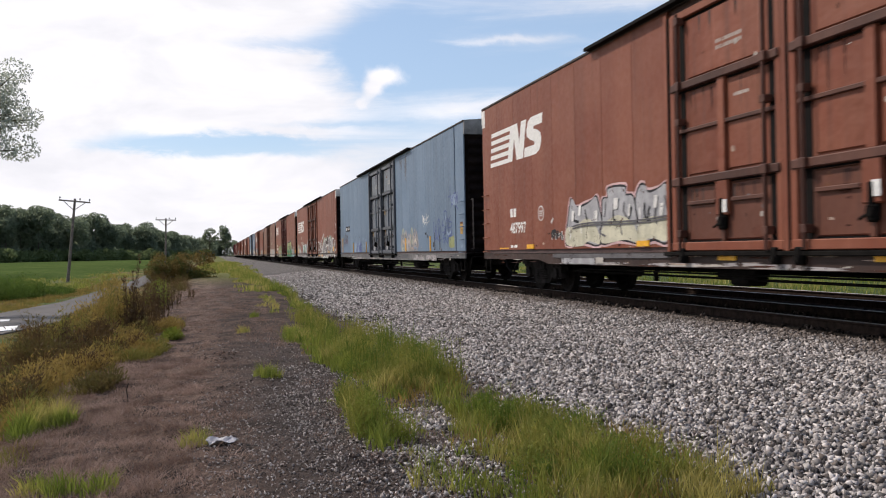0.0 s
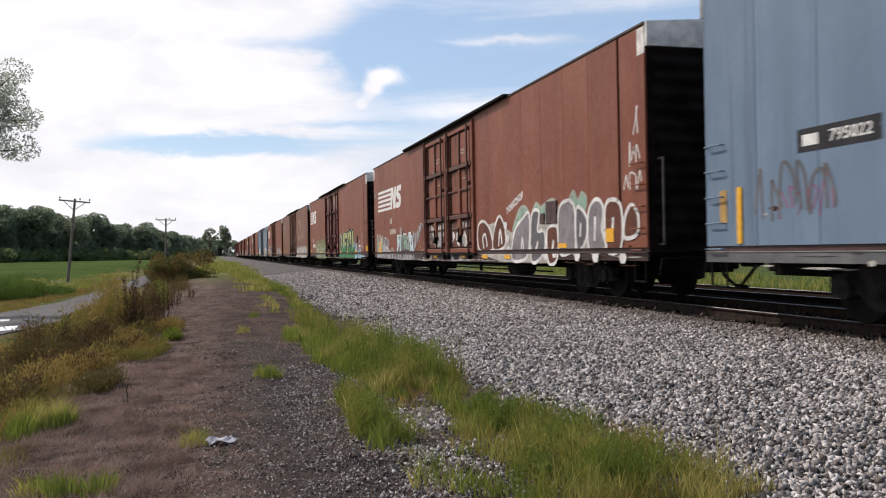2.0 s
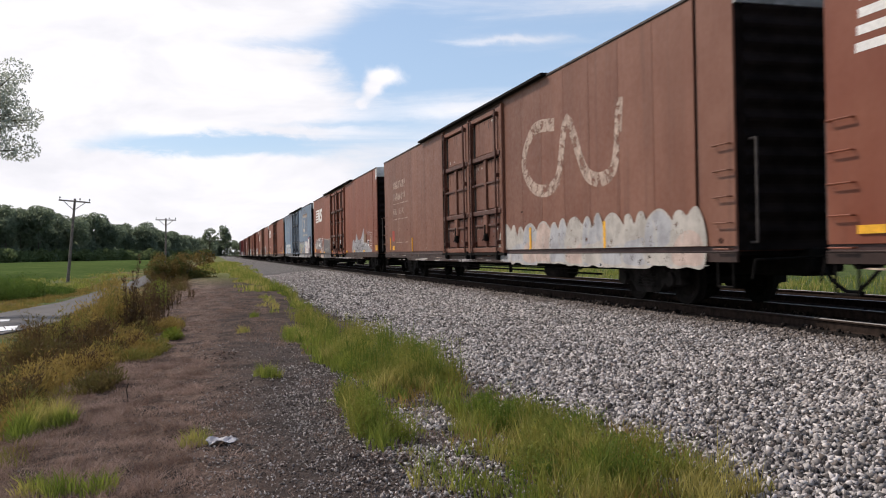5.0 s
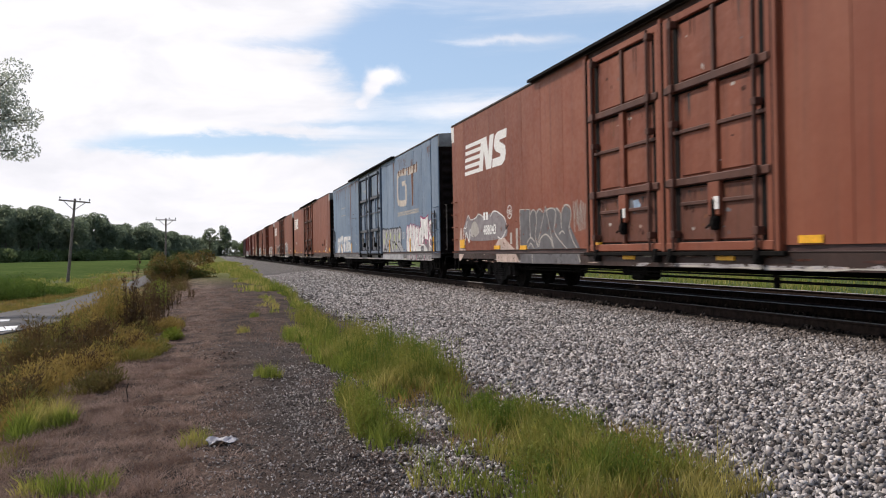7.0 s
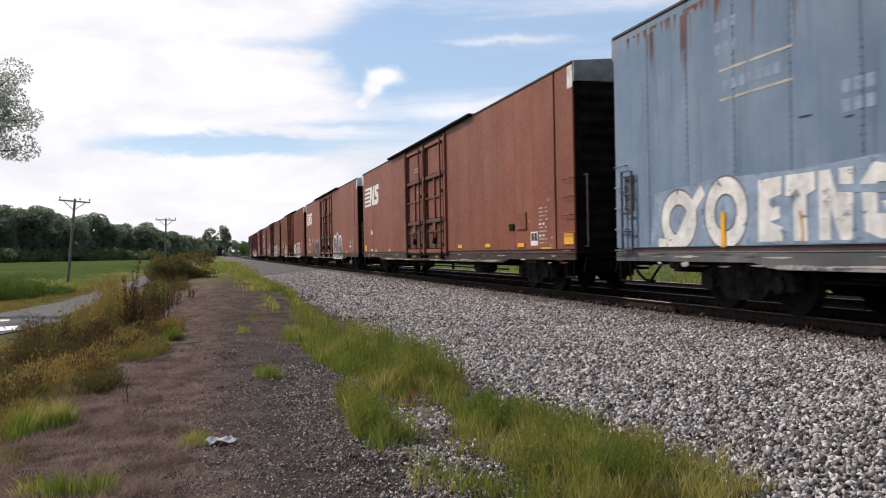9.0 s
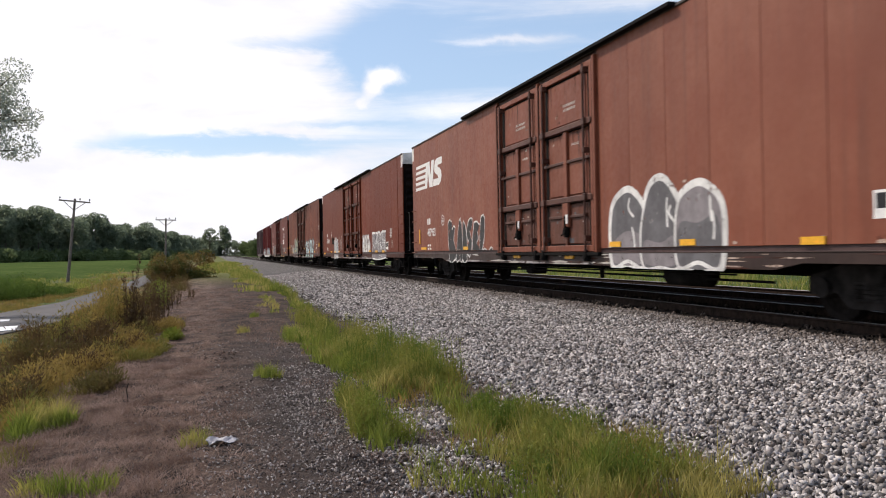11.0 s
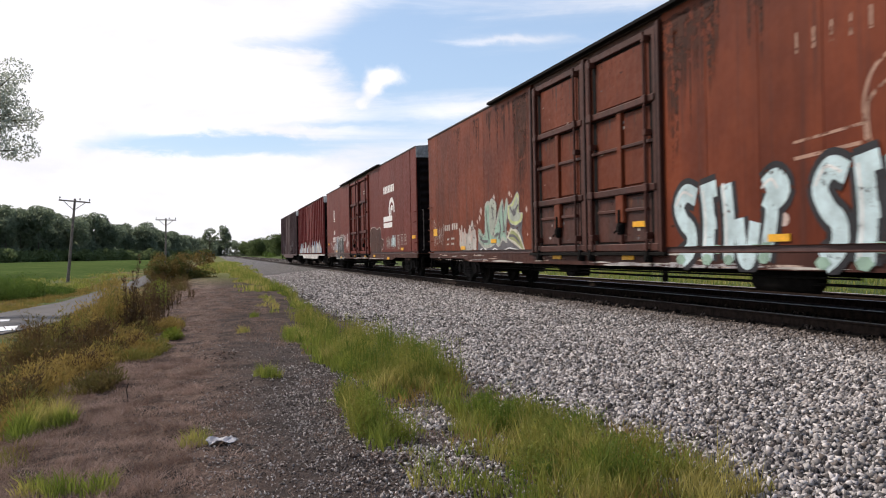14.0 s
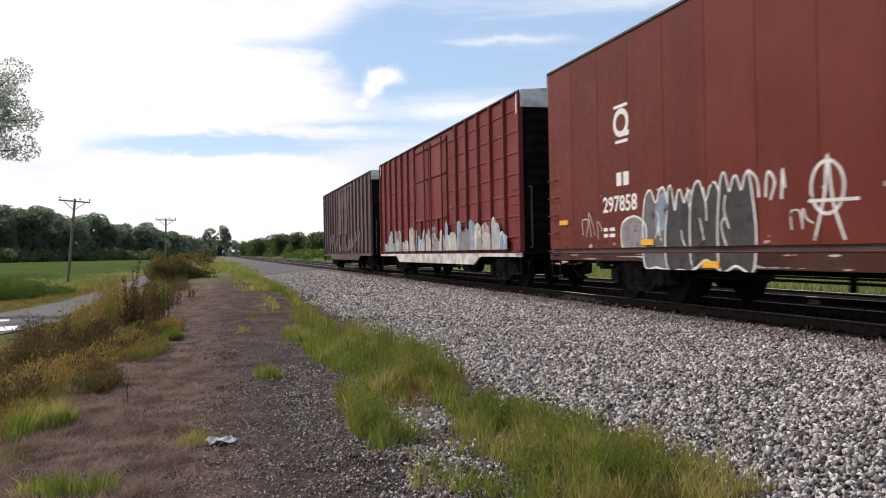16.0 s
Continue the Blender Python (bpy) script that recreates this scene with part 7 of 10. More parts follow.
def blue_scrawl(car):
    """Quick marker lines: a white tag, two violet-blue ones and a small one up high."""
    P = Painted()
    for f in (((20.84, 2.42), (20.9, 2.2), (20.92, 1.96)), ((20.9, 2.2), (21.02, 2.34), (20.98, 2.1), (21.12, 2.36), (21.14, 2.02)), ((21.14, 2.2), (21.3, 2.24), (21.36, 2.12), (21.18, 2.1)), ((21.5, 2.46), (21.46, 2.2), (21.48, 1.98)), ((21.8, 2.36), (21.5, 2.2), (21.68, 2.06))):
        P.stroke(f, 0.032, INK["white"])
    P.done("graffiti_tag", car, "white marker tag")
    P = Painted()
    low = (((22.5, 2.1), (22.48, 1.6), (22.6, 1.5), (22.75, 1.95)), ((22.75, 2.0), (22.78, 1.55), (22.9, 1.56), (22.95, 2.0)), ((22.95, 2.0), (22.9, 1.56), (23.1, 1.58), (23.15, 1.94)), ((23.06, 2.02), (23.2, 2.16), (23.34, 2.06), (23.2, 1.98), (23.08, 2.04)),
           ((23.31, 1.94), (23.18, 1.58), (23.3, 1.62), (23.47, 1.9), (23.5, 1.54)), ((22.5, 1.42), (22.9, 1.5), (23.3, 1.4), (23.55, 1.46)), ((23.72, 2.1), (23.68, 1.92)), ((23.98, 2.08), (23.92, 2.36), (24.14, 2.4), (24.29, 2.3), (24.28, 2.02), (24.1, 2.2), (23.96, 2.1)),
           ((23.66, 1.9), (23.9, 1.93), (24.1, 1.84), (24.05, 1.7), (23.7, 1.68)), ((24.0, 1.82), (24.14, 1.66), (23.9, 1.6), (23.72, 1.46), (24.1, 1.5), (23.82, 1.32)), ((24.3, 1.92), (24.32, 2.12)), ((24.44, 2.15), (24.47, 1.9)), ((24.5, 2.05), (24.78, 2.22)), ((24.56, 2.02), (24.9, 1.98), (24.8, 1.84), (24.5, 1.82)),
           ((24.28, 1.78), (24.4, 1.9), (24.5, 1.7), (24.34, 1.58), (24.7, 1.6), (24.92, 1.74)), ((24.3, 1.44), (24.6, 1.54), (24.96, 1.54)), ((24.16, 1.46), (24.3, 1.3), (24.4, 1.44)), ((24.6, 1.72), (24.9, 1.64), (24.7, 1.5)))
    for f in low:
        P.stroke(f, 0.042, INK["blue"])
    P.stroke([(23.95, 1.9), (24.15, 2.2), (24.2, 1.9)], 0.1, INK["haze"]), P.stroke([(24.3, 1.7), (24.5, 1.6), (24.8, 1.7)], 0.09, INK["haze"])
    P.done("graffiti_tag", car, "violet-blue marker scrawl")
    P = Painted()
    for k, f in enumerate((((24.76, 3.27), (24.74, 3.05), (24.8, 2.86)), ((24.52, 2.84), (24.72, 2.86)), ((24.8, 2.88), (24.88, 2.64), (24.98, 2.88), (25.06, 2.64), (25.12, 2.9)), ((24.8, 2.47), (24.9, 2.58), (25.05, 2.58)), ((25.3, 2.72), (25.2, 2.9), (25.47, 2.93)), ((25.36, 2.9), (25.4, 2.56), (25.5, 2.86), (25.58, 2.56), (25.64, 2.95)), ((25.26, 2.48), (25.45, 2.5), (25.66, 2.36)))):
        P.stroke(f, 0.045, INK["blue"])
    P.poly(curve_through([(24.82, 2.86), (24.9, 2.6), (25.5, 2.56), (25.6, 2.86)], 3, True), INK["haze"], 0)
    return P.done("graffiti_tag", car, "small violet marker tag high on the side")


def torn_door(car):
    """Bare torn sheets and bent laths on the lower door panels."""
    P = Painted()
    for u in (11.15, 14.25):
        P.poly([(u, 2.32), (u + 0.3, 2.34), (u + 0.28, 1.8), (u + 0.22, 1.55), (u + 0.16, 1.7), (u + 0.08, 1.5), (u + 0.02, 1.7)], INK["dull"])
        P.poly([(u - 0.35, 1.42), (u - 0.05, 1.46), (u - 0.02, 1.16), (u - 0.32, 1.12)], INK["silver"])
        P.stroke([(u - 0.5, 2.06), (u - 0.46, 1.84)], 0.07, INK["ochre"], False, 0)
        for i in range(4):
            P.stroke([(u + 0.4, 1.3 + 0.22 * i), (u + 0.62, 1.28 + 0.22 * i), (u + 0.9, 1.33 + 0.22 * i)], 0.08, INK[("char", "slate", "char", "silver")[i]], False, 2)
    P.stroke([(13.72, 3.0), (13.7, 2.76)], 0.16, INK["ochre"], False, 0)
    return tagged(P.done("torn_sheet", car), kind="stuff")


def magenta_letters(car):
    """White letters with a magenta edge over a grey ground, two loops at the end."""
    P = Painted()
    P.poly([(23.4, 1.04), (25.6, 1.04), (25.58, 1.6), (25.2, 2.18), (24.9, 2.2), (23.6, 1.9)], INK["grey"])
    P.poly([(21.3, 0.7), (25.4, 0.7), (25.4, 0.92), (21.4, 0.92)], INK["mist"])
    for k, (a, b, z) in enumerate(((21.35, 21.95, 2.08), (21.9, 22.45, 2.14), (22.4, 22.95, 2.1), (22.9, 23.5, 2.04))):
        s = [(a + 0.02, 1.03), (a - 0.04, 1.4), (a + 0.05, 1.62), (a, z - 0.16), (a + 0.2, z), (a + 0.34, z - 0.14), (b - 0.12, z), (b, z - 0.2), (b - 0.05, 1.5), (b - 0.02, 1.03)]
        P.poly(curve_through(grow(s, 0.045), 3, True), INK["magenta"]), P.poly(curve_through(s, 3, True), INK["white"])
        P.stroke([(a + 0.24, z - 0.25), (a + 0.28, 1.5), (a + 0.2, 1.2)], 0.06, INK[("haze", "grey", "haze", "silver")[k]]), P.stroke([(a + 0.36, 1.5), (a + 0.42, 1.15)], 0.04, INK[("pink", "haze", "pink", "pink")[k]])
    flag = [(23.83, 2.36), (24.2, 2.24), (24.6, 2.26), (24.97, 2.36), (24.9, 1.9), (24.98, 1.43), (24.7, 1.5), (24.46, 1.5), (24.36, 1.7), (24.2, 1.4), (23.9, 1.26), (23.5, 1.3), (23.42, 1.6), (23.6, 1.9), (23.86, 2.0)]
    P.poly(grow(flag, 0.07), INK["magenta"]), P.poly(flag, INK["white"])
    P.stroke([(23.84, 1.98), (24.0, 1.8), (23.9, 1.5), (23.95, 1.32)], 0.05, INK["slate"]), P.stroke([(24.46, 1.5), (24.3, 1.44), (24.25, 1.6)], 0.04, INK["slate"])
    P.poly([(23.4, 1.04), (23.45, 1.24), (24.4, 1.3), (24.95, 1.04)], INK["white"]), P.poly([(24.46, 1.42), (24.72, 1.38), (24.6, 1.28)], INK["magenta"])
    for q in ([(25.34, 1.62), (25.14, 1.72), (25.1, 1.96), (25.3, 2.1), (25.5, 1.98), (25.42, 1.84)], [(25.42, 1.16), (25.22, 1.24), (25.14, 1.44), (25.28, 1.56), (25.46, 1.5)]):
        P.stroke(q, 0.2, INK["magenta"]), P.stroke(q, 0.14, INK["white"])
    P.bar(25.08, 25.4, 1.05, 1.2, INK["dull"])
    P.bar(23.8, 24.34, 0.99, 1.32, INK["white"]), P.bar(23.86, 24.28, 1.06, 1.26, INK["slate"]), P.bar(23.9, 24.24, 1.11, 1.15, INK["silver"])
    for u in (22.1, 23.1, 24.4):
        P.stroke([(u, 0.93), (u + 0.03, 0.72)], 0.03, INK["magenta"], False, 0)
    return P.done("graffiti", car, "white graffiti letters with a magenta outline")


def block_letters(car):
    """Tall grey letters with a white rim that runs down over the sill, and a crowded silver piece beside the door."""
    P = Painted()
    rim = ((19.5, 1.99), (20.04, 1.99), (20.47, 1.96), (20.71, 1.96), (20.85, 2.01), (20.96, 1.92), (21.21, 1.99), (21.46, 2.01), (21.59, 1.82), (21.73, 1.93), (21.99, 1.97), (22.24, 1.98))
    P.poly([*rim, (22.1, 2.04), (22.4, 2.0), (23.0, 1.99), (22.86, 1.76), (23.03, 1.03), (23.05, 0.78), (22.6, 0.72), (21.6, 0.68), (20.83, 0.65), (19.95, 0.65), (19.61, 0.77), (19.5, 1.09), (19.61, 1.41)], INK["grey"])
    P.stroke([*rim, (22.1, 2.04), (22.4, 2.0), (23.0, 1.99)], 0.10, INK["white"], False, 2)
    low = (((19.5, 1.99), (19.59, 1.78), (19.61, 1.42)), ((20.04, 1.42), (19.69, 1.32), (19.5, 1.15), (19.52, 1.01), (19.63, 0.77)), ((20.01, 1.95), (20.01, 1.5)), ((20.02, 1.42), (20.1, 1.29), (20.21, 1.25), (20.3, 1.3), (20.35, 1.65)), ((20.37, 1.46), (20.66, 1.46), (20.81, 1.31), (20.86, 1.13)), ((20.66, 1.46), (20.78, 1.66), (20.86, 1.59), (21.03, 1.41)), ((20.68, 1.87), (20.65, 1.47)), ((20.71, 1.96), (20.94, 1.8), (21.2, 1.55), (21.19, 1.32), (21.24, 1.02)))
    high = (((21.33, 1.89), (21.36, 1.47), (21.23, 1.46), (21.23, 1.27)), ((21.06, 1.91), (21.09, 1.66)), ((21.59, 1.79), (21.76, 1.63), (21.65, 1.48), (21.54, 1.26), (21.47, 1.21), (21.54, 0.92), (21.65, 0.7)), ((21.54, 1.26), (21.7, 1.42), (21.8, 1.37), (21.75, 1.23), (21.74, 1.01)), ((21.76, 1.25), (21.91, 1.3), (22.08, 1.17)), ((21.95, 1.93), (21.95, 1.65)), ((21.83, 1.73), (21.87, 1.44)), ((22.24, 1.86), (22.19, 1.63), (22.28, 1.21)), ((21.74, 1.01), (21.93, 0.73)), ((21.4, 0.92), (21.43, 0.71)))
    for f in low + high:
        P.stroke(f, 0.055, INK["white"], False, 3)
    for f in (((21.6, 1.2), (21.7, 1.42), (21.84, 1.2)), ((21.75, 1.1), (21.95, 1.3), (22.1, 1.1)), ((22.3, 1.9), (22.36, 1.2)), ((22.6, 1.9), (22.56, 1.3), (22.66, 1.1)), ((22.84, 1.76), (22.7, 1.3), (22.76, 1.1)), ((22.95, 1.9), (22.9, 1.5), (23.03, 1.03))):
        P.stroke(f, 0.05, INK["white"], False, 3)
    P.stroke([(19.6, 0.74), (20.6, 0.70), (21.6, 0.70), (22.5, 0.76), (23.05, 0.80)], 0.06, INK["white"], False, 2), P.bar(22.49, 22.83, 1.45, 1.59, INK["white"]), P.bar(22.55, 22.78, 1.5, 1.54, INK["slate"])
    P.poly(curve_through(((20.27, 1.83), (20.42, 1.88), (20.48, 1.72), (20.37, 1.66)), 3, True), INK["black"])
    P.done("graffiti", car, "tall grey letters with a white rim")
    P = Painted()
    P.poly(((16.6, 1.9), (16.99, 1.96), (17.86, 1.95), (18.64, 1.97), (18.62, 1.79), (18.8, 1.74), (19.03, 1.45), (19.02, 1.06), (16.6, 1.04)), INK["mist"])
    for k, f in enumerate((((16.93, 1.79), (17.24, 1.86), (17.27, 1.53), (16.92, 1.53)), ((16.86, 1.45), (17.26, 1.51), (17.29, 1.04), (16.96, 1.04)), ((17.33, 1.85), (17.54, 1.85), (17.69, 1.51), (17.67, 1.04), (17.3, 1.04)), ((17.54, 1.88), (17.86, 1.91), (17.89, 1.5), (17.93, 1.06), (17.71, 1.04), (17.72, 1.51)), ((17.96, 1.9), (18.2, 1.9), (18.2, 1.55), (18.23, 1.06), (17.98, 1.03), (17.97, 1.5)), ((18.23, 1.9), (18.64, 1.91), (18.57, 1.73), (18.29, 1.69)), ((18.28, 1.51), (18.79, 1.66), (18.79, 1.4), (18.73, 1.17), (18.32, 1.04)))):
        P.poly(curve_through(f, 2, True), INK[("white", "white", "dull", "white", "dull", "white", "white")[k]])
        P.stroke(f, 0.02, INK["silver"], True, 2)
    for f in (((17.2, 1.4), (17.69, 1.38)), ((17.64, 1.67), (17.8, 1.57), (17.69, 1.56)), ((18.33, 1.54), (18.74, 1.6)), ((18.38, 1.42), (18.78, 1.46)), ((17.52, 1.2), (17.68, 1.18)), ((18.04, 1.25), (18.2, 1.23)), ((16.91, 1.28), (17.2, 1.24))):
        P.stroke(f, 0.025, INK["char"], False, 2)
    return P.done("graffiti", car, "crowded silver-white letters")


def mint_letters(car):
    """Pale mint block letters with a dark shade under them, cream letters and a silver gem at the rear."""
    P = Painted()
    P.poly([(4.6, 0.74), (4.7, 1.1), (8.1, 1.12), (8.1, 0.72)], INK["slate"]), P.poly([(4.75, 0.72), (4.8, 0.92), (6.5, 0.92), (6.5, 0.72)], INK["mist"]), P.poly([(6.6, 0.72), (6.6, 0.92), (8.0, 0.92), (8.0, 0.72)], INK["mist"])
    for k, f in enumerate((((4.72, 1.76), (5.17, 1.75), (5.19, 1.46), (5.4, 1.76), (5.62, 1.75), (5.56, 1.07), (5.34, 1.04), (5.32, 1.45), (5.08, 1.18), (4.94, 1.06), (4.7, 1.06), (4.88, 1.33), (4.75, 1.62)), ((5.68, 1.71), (5.92, 1.71), (5.93, 1.13), (5.63, 1.14)), ((6.05, 1.79), (6.36, 1.77), (6.38, 1.51), (6.47, 1.51), (6.45, 1.77), (6.72, 1.76), (6.78, 1.12), (6.51, 1.12), (6.4, 1.28), (6.34, 1.12), (6.14, 1.13)), ((6.82, 1.65), (7.1, 1.66), (7.14, 1.11), (6.8, 1.15)), ((7.06, 1.82), (7.52, 1.81), (7.54, 1.67), (7.79, 1.66), (7.87, 1.16), (8.02, 1.13), (8.02, 1.06), (7.21, 1.05), (7.27, 1.38), (7.12, 1.48)))):
        P.poly(grow(f, 0.05), INK["char"]), P.poly(f, INK[("sky", "mint", "mint", "sage", "sky")[k]]), P.stroke(f, 0.02, INK["slate"], True, 0)
    for f in (((4.72, 1.76), (5.2, 1.74), (5.65, 1.75), (5.92, 1.71)), ((6.05, 1.78), (6.72, 1.76)), ((6.85, 1.64), (7.08, 1.66), (7.08, 1.81), (7.53, 1.81), (7.54, 1.67), (7.79, 1.66))):
        P.stroke(f, 0.05, INK["white"], False, 0)
    P.poly(((7.49, 1.46), (7.65, 1.45), (7.64, 1.28), (7.5, 1.3)), INK["char"]), P.stroke(((7.45, 1.14), (7.77, 0.9)), 0.05, INK["char"], False, 0)
    for u, z in ((5.9, 1.3), (6.2, 1.5), (6.5, 1.25), (6.95, 1.45), (6.6, 1.1), (7.2, 1.3)):
        P.poly([(u - 0.05, z - 0.06), (u + 0.05, z + 0.02), (u + 0.02, z + 0.1), (u - 0.04, z + 0.04)], INK["char"])
    P.poly(curve_through([(7.84, 1.76), (8.0, 1.84), (8.15, 1.78), (8.6, 1.8), (8.9, 2.05), (9.3, 2.12), (9.6, 2.02), (9.2, 1.85), (8.9, 1.55), (8.4, 1.3), (8.11, 1.1), (7.9, 1.36)], 3, True), INK["mist"])
    P.done("graffiti", car, "pale mint block letters with a dark shade")
    P = Painted()
    P.poly([(0.1, 0.98), (0.2, 1.6), (0.9, 1.5), (1.8, 1.6), (2.4, 1.3), (3.55, 1.03), (4.6, 1.0), (4.6, 0.74), (0.2, 0.76)], INK["mist"])
    for k, u in enumerate((0.15, 0.55, 1.0, 1.45)):
        q = [(u, 1.06), (u - 0.04, 1.4), (u + 0.1, 1.62), (u + 0.05, 1.85 - 0.05 * k), (u + 0.25, 1.9 - 0.03 * k), (u + 0.34, 1.6), (u + 0.5, 1.5), (u + 0.52, 1.06)]
        P.poly(curve_through(q, 2, True), INK[("sage", "mist", "cream", "sage")[k]]), P.stroke(q[:-1], 0.035, INK[("dull", "cream", "white", "dull")[k]], False, 2)
        P.stroke([(u + 0.15, 1.1), (u + 0.25, 1.35), (u + 0.2, 1.6), (u + 0.34, 1.45)], 0.04, INK[("char", "slate", "olive", "char")[k]])
    gem = [(2.26, 1.71), (3.07, 1.52), (2.79, 1.26), (2.1, 1.4)]
    P.poly(grow(gem, 0.07), INK["white"]), P.poly(gem, INK["grey"])
    P.poly([(1.8, 1.28), (2.1, 1.4), (2.66, 1.31), (3.55, 1.04), (1.79, 1.05)], INK["silver"])
    for a in (2.3, 2.7, 3.1):
        P.stroke([(2.6, 1.3), (a, 1.06)], 0.03, INK["white"], False, 0)
    P.stroke([(3.6, 1.06), (3.72, 1.2), (3.9, 1.16), (4.0, 1.06), (4.15, 1.18)], 0.08, INK["dull"])
    return P.done("graffiti", car, "cream and sage letters and a silver gem")


def weathered_seams(car):
    """A rust-run seam, chalky scratches and short cracks on the old blue sheets."""
    P = Painted()
    P.poly([(6.7, 4.95), (6.95, 4.95), (6.98, 3.2), (6.96, 1.06), (6.84, 1.06), (6.8, 3.0)], INK["rust"])
    r = random.Random(12)
    u = 0.3
    while u < 10.0:
        w, d = r.uniform(0.02, 0.06), r.uniform(0.05, 0.28)
        P.poly([(u - w * 1.6, 4.97), (u + w * 1.6, 4.97), (u + w, 4.9), (u + w * 0.6, 4.97 - d * 0.7), (u, 4.97 - d), (u - w * 0.5, 4.97 - d * 0.6), (u - w, 4.9)], INK["rust"], 1)
        u += r.uniform(0.08, 0.3)
    for f in (((7.15, 2.95), (8.17, 2.97)), ((8.2, 2.97), (8.85, 2.92)), ((7.73, 3.19), (8.14, 3.18)), ((7.05, 2.42), (7.7, 2.37)), ((8.3, 2.5), (8.6, 2.5)), ((5.0, 2.75), (5.25, 2.74)), ((5.85, 2.62), (6.0, 2.62))):
        P.stroke(f, 0.022, INK["char"], False, 0)
    P.done("seam_rust", car, "rust-run seam and short cracks")
    P = Painted()
    for _ in range(46):
        u, z = r.uniform(7.1, 9.8), 1.1 + 0.95 * r.random() ** 1.3
        d, e = r.uniform(-0.16, 0.16), r.uniform(-0.14, 0.14)
        P.stroke([(u, z), (u + d * 0.5 + 0.03, z + e * 0.3), (u + d, z + e)], r.uniform(0.012, 0.035), INK[r.choice(("dull", "mist", "white", "haze"))], False, 2, 1)
    return tagged(P.done("chalk_scratches", car), kind="stuff")


def flaked_doors(car):
    """Tan primer where the paint has flaked from the top of the doors, and rubbed patches lower down."""
    P = Painted(HALF, -1.5016)
    r = random.Random(15)
    for a, b, low in ((10.5, 12.25, 4.5), (13.55, 15.4, 4.2)):
        n = 11
        edge = [(a + (b - a) * i / n, low + r.uniform(-0.18, 0.2)) for i in range(n + 1)]
        P.poly([(a, 4.76), *edge, (b, 4.76)], INK["chip"])
        for _ in range(7):
            u, z = r.uniform(a + 0.1, b - 0.1), low + r.uniform(-0.2, 0.1)
            P.poly([(u - 0.04, z), (u + 0.05, z), (u + 0.03, z - r.uniform(0.1, 0.3)), (u - 0.02, z - 0.1)], INK["chip"], 1)
    for u, z, w, h in [(r.choice((11.4, 14.4)) + r.uniform(-0.9, 0.9), r.choice((1.5, 2.6)) + r.uniform(-0.28, 0.3), r.uniform(0.02, 0.16), r.uniform(0.01, 0.06)) for _ in range(46)]:
        P.poly([(u + w * r.uniform(0.5, 1) * math.cos(t), z + h * r.uniform(0.5, 1) * math.sin(t)) for t in (0, 0.8, 1.6, 2.5, 3.3, 4.2, 5.2)], INK["ghost"])
    return tagged(P.done("flaked_paint", car), kind="stuff")


def sill_wear(car, seed, inks):
    """Long thin flecks of chipped paint, road dust and grease along the sill."""
    r = random.Random(seed)
    P = Painted()
    for _ in range(70):
        u, z, d = r.uniform(0.0, 26.0), r.choice((r.uniform(0.71, 0.76), r.uniform(0.78, 0.93), r.uniform(0.86, 0.93))), r.uniform(0.08, 0.5)
        h = r.uniform(0.006, 0.022)
        P.poly([(u - d, z), (u - d * 0.4, z + h * r.uniform(0.3, 1)), (u + d * 0.5, z + h), (u + d, z + h * 0.3), (u + d * 0.3, z - h), (u - d * 0.5, z - h * 0.6)], INK[r.choice(inks)], r.uniform(0, 0.8))
    for _ in range(20):
        u, z, d, h = r.uniform(4.8, 21.5), r.uniform(0.715, 0.77), r.uniform(0.25, 1.1), r.uniform(0.012, 0.035)
        P.poly([(u - d, z - h * 0.4), (u - d * 0.5, z + h * r.uniform(0.3, 1)), (u, z + h * r.uniform(0.5, 1.2)), (u + d * 0.6, z + h * r.uniform(0.2, 1)), (u + d, z), (u + d * 0.4, z - h * 0.7), (u - d * 0.5, z - h * 0.8)], INK[inks[0] if r.random() < 0.35 else "mist"], r.uniform(0, 0.8))
    return tagged(P.done("sill_wear", car), kind="stuff")


